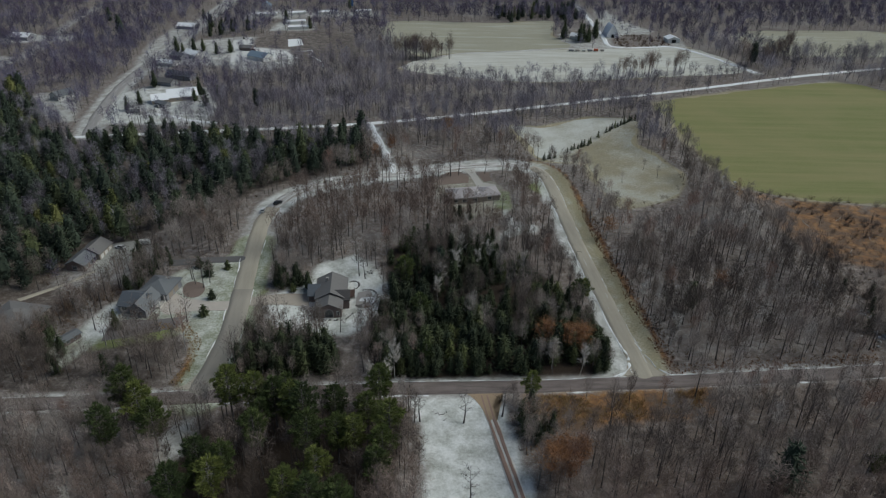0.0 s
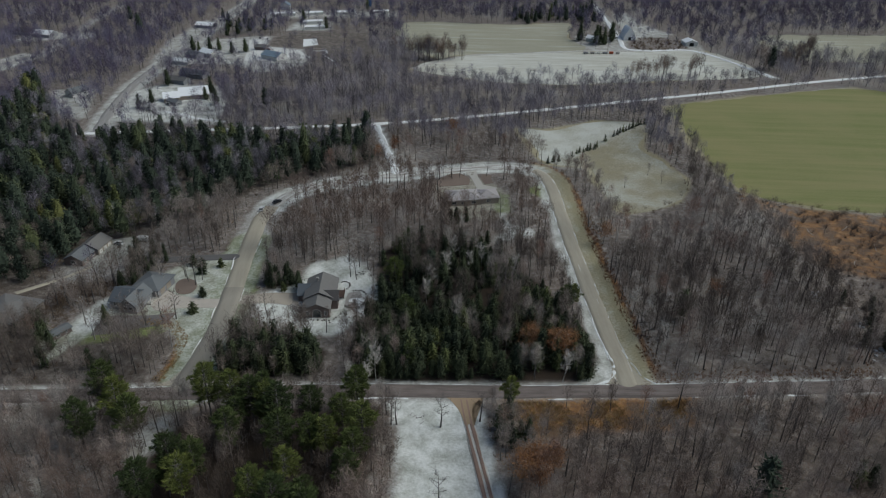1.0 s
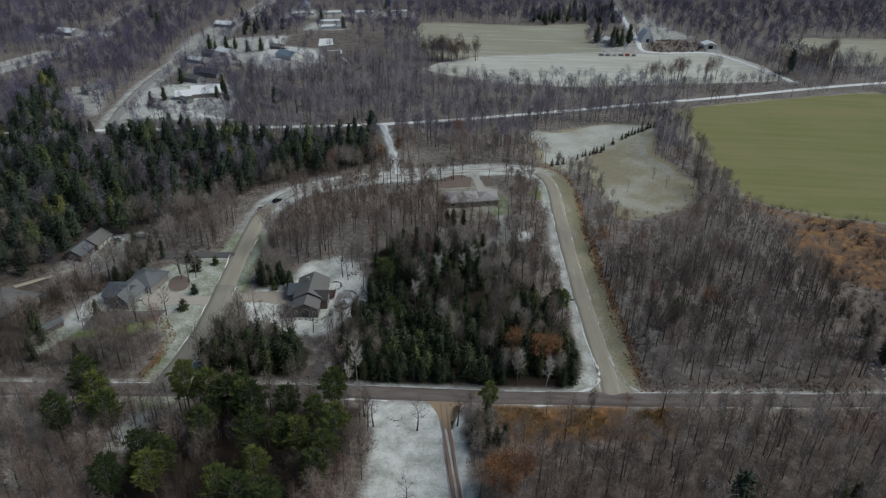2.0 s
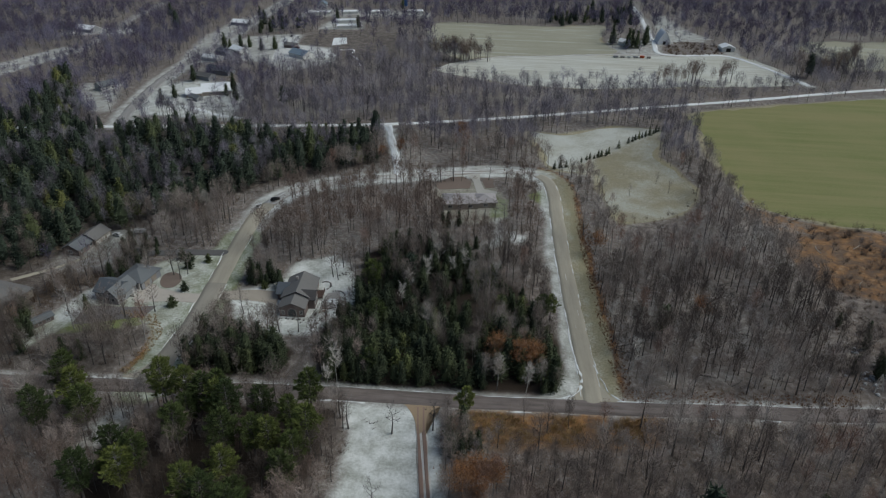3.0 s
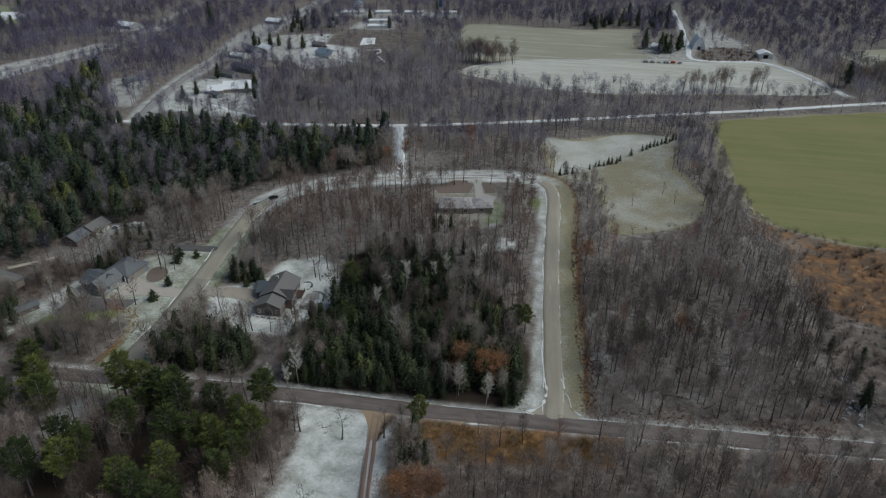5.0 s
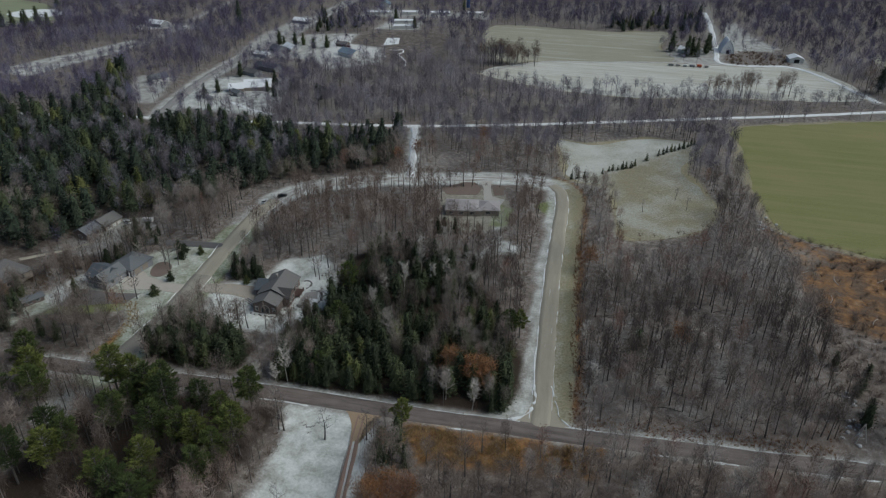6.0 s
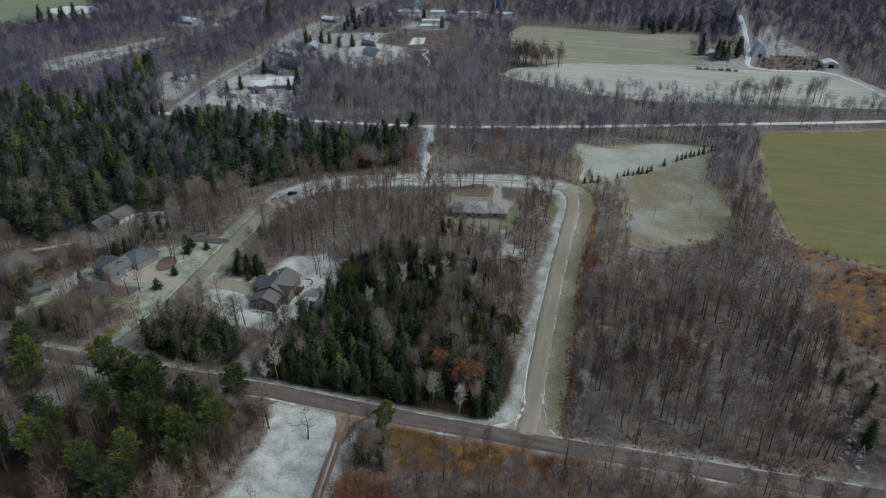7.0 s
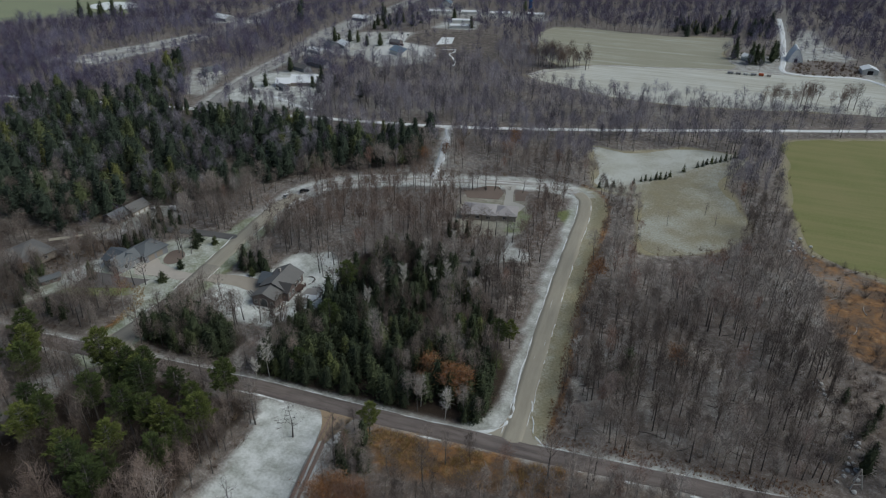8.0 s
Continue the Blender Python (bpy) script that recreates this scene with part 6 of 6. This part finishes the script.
lay_patch("flower_bed", [(-75.7 + 3.6 * math.cos(t) - 0.5 * math.sin(t), 176.2 + 4.6 * math.sin(t) - 0.9 * math.cos(t)) for t in np.linspace(0, 5.98, 20)], MULCH, 0.03, "round brown mulched bed with saplings before the slate house", "garden bed")
lay_patch("flower_bed", [(-93, 159.5), (-81, 160), (-73, 162), (-74, 156), (-92, 149.5)], plain_material("grey_mulch", (0.17, 0.155, 0.15), 0.95, 0.4, 1.0), 0.02, "grey-brown mulched bed below the slate house", "garden bed")
lay_patch("driveway", [(5.2, 131.2), (6.5, 130.3), (7.7, 128.6), (8.5, 127.2), (9.2, 125.4), (9.8, 123.2), (10.2, 121.4), (10.9, 121.6), (11.3, 122.2), (11.9, 121.6), (12.4, 121.6), (11.9, 124.6), (11.8, 126.8), (12.1, 129), (13.0, 130.3), (14.6, 131.5)], plain_material("tan_gravel", (0.36, 0.27, 0.18), 0.95, 0.35, 1.2), 0.015, "tan gravel apron where the yard drive meets the road", "driveway", 0.15)
FLARE = plain_material("gravel_flare", (0.4, 0.365, 0.295), 0.9, 0.35, 1.0)
lay_patch("pavement", [(-66.5, 130.5), (-63.6, 132.6), (-61.4, 138), (-56, 138), (-54, 134), (-50.5, 131.8)], FLARE, 0.05, "worn gravel flare where the side road meets the county road", "road")
lay_patch("pavement", [(43.5, 137.4), (46.6, 140), (48, 144), (48, 149), (52.4, 149), (53.6, 144.4), (55, 141), (59, 138.9)], FLARE, 0.045, "worn gravel flare where the gravel road meets the county road", "road")
lay_patch("flower_bed", [(-23.2 + 2.4 * math.cos(t), 173.4 + 2.8 * math.sin(t)) for t in np.linspace(0, 6.0, 18)], SNOW, 0.07, "round snow-covered bed edged with dark stones", "garden bed")
lay_patch("patio", [(-26.5, 178), (-23, 179), (-21, 174), (-22.5, 169.5), (-26.5, 170)], STONE, 0.05, "rounded stone patio behind the brown house", "patio")
field("pond", [(-441, 496), (-440, 518), (-416, 525), (-398, 506), (-418, 489)], SNOW, 0.05, "frozen white pond in a green field", 0.6, 5)["category"] = "pond"


def boulders(name, places, low, high, mat, label, group):
    r = np.random.RandomState(61)
    protos = []
    for k in range(4):
        bm = bmesh.new()
        bmesh.ops.create_icosphere(bm, subdivisions=2, radius=0.5)
        for v in bm.verts:
            v.co *= 1 + 0.25 * noise.noise(v.co * 2.3 + Vector((k * 7.1, 0, 0)))
            v.co.z *= 0.65
        me = bpy.data.meshes.new(name)
        bm.to_mesh(me)
        bm.free()
        me.materials.append(mat)
        protos.append(me)
    for k, (a, b) in enumerate(places):
        ob = tagged(new(name, protos[k % 4]), label, "rock", group)
        q = r.uniform(low, high)
        ob.matrix_basis = pose(a, b, 0.12 * q + float(lie(np.float64(a), np.float64(b))), 0, 0, r.uniform(0, 360)) @ Matrix.Scale(q, 4)


ring = [(-23.8 + (3.4 + 0.25 * (k % 2)) * math.cos(t), 174.6 + 4.6 * math.sin(t)) for k, t in enumerate(np.linspace(-2.3, 1.9, 28))]
ring += [(-28.4 + 1.9 * math.cos(t), 181.6 + 2.1 * math.sin(t)) for t in np.linspace(-0.9, 2.2, 12)]
ring += [(-24.6, 188.6), (-23.6, 189.2), (-22.9, 189.0), (-24.0, 187.8), (-25.2, 187.4), (-23.2, 187.9)]
ring += [(-25.6 + 1.9 * math.cos(t), 173.0 + 2.0 * math.sin(t)) for t in np.linspace(-1.9, 0.6, 10)]
ring += [(-37.4 + 1.1 * k + 0.2 * (k % 3), 163.6 - 0.25 * (k % 2)) for k in range(8)] + [(-28.3 + 0.5 * k, 164.2 + 0.9 * k) for k in range(4)]
boulders("boulder", ring, 0.4, 0.75, plain_material("dark_landscape_stone", (0.15, 0.14, 0.132), 0.9, 0.5, 3.0), "dark landscaping boulder edging the patio", "boulders round the patio")
rq = np.random.RandomState(62)
boulders("boulder", [(118 + rq.normal(0, 1.5), 184 + rq.normal(0, 2.5)) for _ in range(14)] + [(121 + rq.normal(0, 2), 157 + rq.normal(0, 3)) for _ in range(18)] + [(123 + rq.normal(0, 2), 168 + rq.normal(0, 2)) for _ in range(8)]
         + [(116 + rq.normal(0, 2), 262 + rq.normal(0, 5)) for _ in range(14)], 0.5, 1.3, plain_material("snowy_rock", (0.5, 0.5, 0.5), 0.9, 0.7, 2.0), "pale field boulder with snow at the wood's edge", "field boulders")


def snow_ridge(line, off, width, keep, seed, label, across=()):
    """A broken, low windrow of ploughed snow along a road edge, open where other roads meet it."""
    t = np.gradient(line, axis=0)
    t /= np.linalg.norm(t, axis=1)[:, None]
    fine = np.linspace(0, len(line) - 1, len(line) * 4)
    px, py = (np.interp(fine, np.arange(len(line)), line[:, i]) for i in (0, 1))
    nx, ny = (np.interp(fine, np.arange(len(line)), v) for v in (t[:, 1], -t[:, 0]))
    s = fine * 2.4
    shift = off + 0.22 * waves(s, s * 0, 0.35, seed)
    px, py = px + nx * shift, py + ny * shift
    w = width * np.clip(0.65 + 0.8 * waves(s, s * 0 + 3, 0.7, seed + 1), 0.0, 1.7)
    w = w * np.clip((keep - waves(s, s * 0 + 7, 0.3, seed + 2)) / 0.3, 0.0, 1.0)
    on = w > 0.04
    for other, reach in across:
        on &= to_line(other, px, py) > reach
    V, F = [], []
    for i in range(len(s) - 1):
        if on[i] and on[i + 1]:
            b = len(V)
            for j in (i, i + 1):
                for k, h in ((-1, -0.03), (-0.4, 0.08), (0.4, 0.07), (1, -0.03)):
                    V.append((px[j] + nx[j] * w[j] * k / 2, py[j] + ny[j] * w[j] * k / 2, 0.03 + h + float(lie(px[j], py[j]))))
            F += [(b + k, b + k + 1, b + k + 5, b + k + 4) for k in range(3)]
    if F:
        tagged(new("snow_ridge", mesh_of("snow_ridge", V, F, [SNOW], smooth=True)), label, "snow", kind="stuff")


snow_ridge(LOOP_EAST, 2.65, 0.42, 0.75, 71, "white line of ploughed snow along the gravel road", [(COUNTY, 3.4)])
snow_ridge(LOOP_EAST, -2.35, 0.3, 0.15, 72, "white line of ploughed snow along the gravel road", [(COUNTY, 3.4)])
MID = COUNTY[(COUNTY[:, 0] > -110) & (COUNTY[:, 0] < 150)]
MEET = [(LOOP_EAST, 4.2), (LOOP_WEST, 3.8), (YARD_DRIVE, 3.0)]
snow_ridge(MID, -2.5, 0.36, 0.6, 73, "thin white snow along the asphalt road's edge", MEET)
snow_ridge(MID, 2.8, 0.6, -0.1, 75, "thin white snow along the asphalt road's edge", MEET)
snow_ridge(LOOP_WEST, -3.1, 0.3, -0.1, 77, "broken line of old snow beside the subdivision road", [(COUNTY, 3.4)])
snow_ridge(LOOP_WEST, 3.1, 0.3, 0.0, 78, "broken line of old snow beside the subdivision road", [(COUNTY, 3.4)])
snow_ridge(LOOP_EAST[30:], 0.4, 0.2, -0.75, 79, "streak of old snow on the gravel", [(COUNTY, 3.0)])
snow_ridge(LOOP_EAST[30:], -1.0, 0.2, -0.75, 80, "streak of old snow on the gravel", [(COUNTY, 3.0)])
# ploughed corners where the gravel road meets the county road
snow_ridge(curve_through([(47.2, 154), (48.3, 149), (48.4, 145), (47.4, 141.4), (45.2, 139.2), (41, 138)], 1.2), 0.0, 1.0, 2.0, 85, "bright curve of ploughed snow at the road corner")
snow_ridge(curve_through([(51.9, 153), (53, 149), (54.4, 144.7), (55.6, 141.6), (58, 139.8), (62, 139.8)], 1.2), 0.0, 0.4, 2.0, 86, "thin curve of ploughed snow at the road corner")

# ---------------------------------------------------------------- vehicles and small things
RUBBER = plain_material("rubber", (0.02, 0.02, 0.02), 0.9, 0.2)
STEEL = plain_material("steel", (0.35, 0.35, 0.36), 0.4, 0.2, metal=0.8)


def wheel(parent, x, y, r=0.34, w=0.24):
    bm = bmesh.new()
    bmesh.ops.create_cone(bm, cap_ends=True, segments=18, radius1=r, radius2=r, depth=w, matrix=pose(x, y, r, 0, 90, 0))
    tyre = part("wheel", bm, RUBBER, parent)
    bm = bmesh.new()
    bmesh.ops.create_cone(bm, cap_ends=True, segments=12, radius1=r * 0.6, radius2=r * 0.6, depth=w + 0.03, matrix=pose(x, y, r, 0, 90, 0))
    part("rim", bm, STEEL, tyre)


def car(x, y, turn, paint, label, tall=1.0, z=0.0):
    c = thing("car", pose(x, y, 0.08 + z, 0, 0, turn) @ Matrix.Scale(U, 4), label, "car", "parked cars")
    bm = boxed(-0.9, 0.9, -2.3, 2.3, 0.35, 0.95 * tall, bevel=0.14)
    part("body", bm, paint, c)
    bm = bmesh.new()
    low = [bm.verts.new((a, b, 0.93 * tall)) for a, b in ((-0.82, -1.9), (0.82, -1.9), (0.82, 1.05), (-0.82, 1.05))]
    top = [bm.verts.new((a, b, 1.5 * tall)) for a, b in ((-0.66, -1.45), (0.66, -1.45), (0.66, 0.3), (-0.66, 0.3))]
    bm.faces.new(top)
    bm.faces.new(low[::-1])
    for i in range(4):
        bm.faces.new((low[i], low[(i + 1) % 4], top[(i + 1) % 4], top[i]))
    part("window", bm, GLASS, c, "dark tinted windows")
    part("roof", boxed(-0.68, 0.68, -1.5, 0.35, 1.49 * tall, 1.56 * tall, bevel=0.03), paint, c)
    for a in (-0.8, 0.8):
        for b in (-1.45, 1.45):
            wheel(c, a, b)
        part("headlight", boxed(a - 0.16 if a > 0 else a, a if a > 0 else a + 0.16, 2.2, 2.33, 0.62, 0.76), TRIM, c)


car(-67.3, 229.5, 5, plain_material("white_paint", (0.6, 0.61, 0.62), 0.3, 0.1), "white car parked on the road's edge")
car(-63.2, 236.0, -38, plain_material("black_paint", (0.03, 0.03, 0.033), 0.3, 0.1), "dark car parked at the bend", 1.1)
car(-110.5, 205.5, 70, plain_material("silver_paint", (0.5, 0.51, 0.52), 0.3, 0.1), "silver car beside the long house", 1.0, float(lie(np.float64(-110.5), np.float64(205.5))))


def trailer(name, x, y, turn, w, l, h, mat, label, group=""):
    t = thing(name, pose(x, y, float(lie(np.float64(x), np.float64(y))), 0, 0, turn) @ Matrix.Scale(U, 4), label, name.replace("_", " "), group)
    part("body", boxed(-w / 2, w / 2, -l / 2, l / 2, 0.55, 0.55 + h, bevel=0.08), mat, t)
    for a in (-w / 2 + 0.1, w / 2 - 0.1):
        for b in (-l / 4, l / 4):
            wheel(t, a, b, 0.36)
    part("drawbar", boxed(-0.06, 0.06, l / 2, l / 2 + 1.2, 0.5, 0.62), STEEL, t)


trailer("camper", -102.5, 207, 95, 2.0, 4.6, 1.6, WHITE_WALL, "white camper parked by the spruces")
ORANGE = plain_material("orange_paint", (0.45, 0.1, 0.04), 0.5, 0.3)
for k, (mat, nm) in enumerate(((GREY_WALL, "grey"), (STONE, "weathered"), (WHITE_WALL, "white"), (GREY_WALL, "grey"), (ORANGE, "orange"), (STONE, "weathered"))):
    trailer("farm_wagon", 86 + 4.4 * k, 489.5 + 0.4 * k, 82 + 6 * (k % 2), 2.2, 4.2 - 0.5 * (k % 3), 1.1 + 0.5 * (k == 4), mat, nm + " farm wagon in a row beside the field", "farm machinery")


def silo(x, y):
    t = thing("silo", pose(x, y, 0), "tall blue metal silo beyond the village", "silo")
    bm = bmesh.new()
    bmesh.ops.create_cone(bm, cap_ends=True, segments=24, radius1=1.6, radius2=1.6, depth=16, matrix=pose(0, 0, 8))
    part("body", bm, plain_material("blue_enamel", (0.03, 0.12, 0.35), 0.4, 0.2), t)
    bm = bmesh.new()
    bmesh.ops.create_uvsphere(bm, u_segments=20, v_segments=8, radius=1.6, matrix=Matrix.Translation((0, 0, 16)) @ Matrix.Diagonal((1, 1, 0.5, 1)))
    part("roof", bm, STEEL, t)


silo(-86, 648)
trailer("camper", -157.5, 340, 80, 2.4, 8.0, 2.2, WHITE_WALL, "long white camper parked on the frosted lot")
for a, b, q, mat, nm in ((-140, 505, 20, "white", "white"), (-146, 508, 15, "dark", "dark"), (-150, 349, 60, "grey", "grey"), (-131, 474, 70, "red", "dark red"), (-181, 446, 10, "white", "white")):
    car(a, b, q, plain_material(mat + "_car_paint", {"white": (0.6, 0.6, 0.6), "dark": (0.03, 0.03, 0.035), "grey": (0.25, 0.26, 0.27), "red": (0.14, 0.04, 0.03)}[mat], 0.3, 0.1), nm + " car parked in the village")


def ladder_stand(x, y):
    t = thing("ladder_stand", pose(x, y, 0, 0, 0, 20), "pale wooden ladder stand at the wood's corner", "ladder stand")
    for a, b in ((-1.3, 0), (1.3, 0), (0, 2.2)):
        bm = bmesh.new()
        p, q = Vector((a, b, -0.1)), Vector((0, 0.6, 5.2))
        bmesh.ops.create_cone(bm, cap_ends=True, segments=8, radius1=0.13, radius2=0.1, depth=(q - p).length, matrix=Matrix.Translation((p + q) / 2) @ (q - p).to_track_quat("Z", "Y").to_matrix().to_4x4())
        part("leg", bm, PALEBARK, t)
    for h in (1.2, 2.4, 3.6):
        f = 1 - h / 5.2
        part("rung", boxed(-1.3 * f, 1.3 * f, 0.6 * (1 - f) - 0.05, 0.6 * (1 - f) + 0.05, h - 0.05, h + 0.05), PALEBARK, t)


ladder_stand(122, 152.5)


def mailbox(x, y):
    t = thing("mailbox", pose(x, y, 0, 0, 0, 10) @ Matrix.Scale(U, 4), "dark mailbox on a post beside the side road", "mailbox")
    part("post", boxed(-0.06, 0.06, -0.06, 0.06, -0.2, 1.1), BROWN_WALL, t)
    part("box", boxed(-0.16, 0.16, -0.3, 0.3, 1.1, 1.45, bevel=0.05), DARK, t)


mailbox(-66.6, 132.3)



def sticks(places, long, thick, turn, mat, name, label, group):
    """Logs and branches lying on the ground, tapered and slightly bent."""
    r = np.random.RandomState(81)
    for a, b in places:
        bm = bmesh.new()
        n, prev = 5, None
        bow = r.uniform(-0.12, 0.12) * long
        for k in range(n):
            u = k / (n - 1)
            q = thick * (1 - 0.55 * u)
            ring = [bm.verts.new((long * (u - 0.5), bow * math.sin(3.1 * u) + q * math.cos(t), 0.7 * thick + q * math.sin(t))) for t in (0, 1.05, 2.09, 3.14, 4.19, 5.24)]
            if prev:
                for i in range(6):
                    bm.faces.new((prev[i], prev[(i + 1) % 6], ring[(i + 1) % 6], ring[i]))
            else:
                bm.faces.new(ring)
            prev = ring
        bm.faces.new(prev)
        bmesh.ops.recalc_face_normals(bm, faces=bm.faces)
        me = bpy.data.meshes.new(name)
        bm.to_mesh(me)
        bm.free()
        me.materials.append(mat)
        ob = tagged(new(name, me), label, "log", group)
        ob.matrix_basis = pose(a, b, float(lie(np.float64(a), np.float64(b))), 0, 0, turn + r.uniform(-50, 50))


sticks([(-1.7, 123.9), (-1.1, 123.6), (-0.5, 123.4), (0.0, 123.8), (0.5, 124.3), (0.3, 121.9), (-2.4, 124.6)], 1.0, 0.09, 60, BARK, "stick", "dark stick lying in the snowy yard", "sticks in the snow")
rs = np.random.RandomState(82)
logs = np.c_[rs.uniform(60, 118, 60), rs.uniform(150, 215, 60)]
sticks(logs[open_distance(logs[:, 0], logs[:, 1]) > 4], 5.5, 0.1, 20, BARK, "fallen_log", "dark fallen trunk on the woodland floor", "fallen logs")
sticks([(130.5, 251), (132, 228), (156, 247), (124, 232), (128, 216), (146, 232), (120, 205), (121, 214), (119, 196), (150, 218), (138, 206), (126, 200)], 5.0, 0.12, 50, PALEBARK, "fallen_log", "pale dead trunk lying on the wet ground", "pale dead trunks")

def lumber_stack(x, y, turn):
    """Boards piled on two bearers."""
    t = thing("lumber_stack", pose(x, y, float(lie(np.float64(x), np.float64(y))), 0, 0, turn), "stack of pale and dark boards beside the drive", "lumber")
    r = random.Random(9)
    for b in (-1.8, 1.8):
        part("bearer", boxed(b - 0.1, b + 0.1, -0.9, 0.9, -0.05, 0.15), BARK, t)
    for k in range(5):
        for layer in range(2):
            q = 0.15 + 0.14 * layer
            part("board", boxed(-2.7 + r.uniform(-0.3, 0.3), 2.7 + r.uniform(-0.3, 0.3), -0.85 + 0.36 * k, -0.55 + 0.36 * k, q, q + 0.12), PALEBARK if (k + layer) % 2 else BARK, t)


lumber_stack(-39.9, 168.5, -28)

# ---------------------------------------------------------------- from plan units to metres
for ob in list(scene.objects):
    if ob.parent is None and ob.type in {"MESH", "EMPTY"}:
        ob.matrix_basis = Matrix.Scale(K, 4) @ ob.matrix_basis
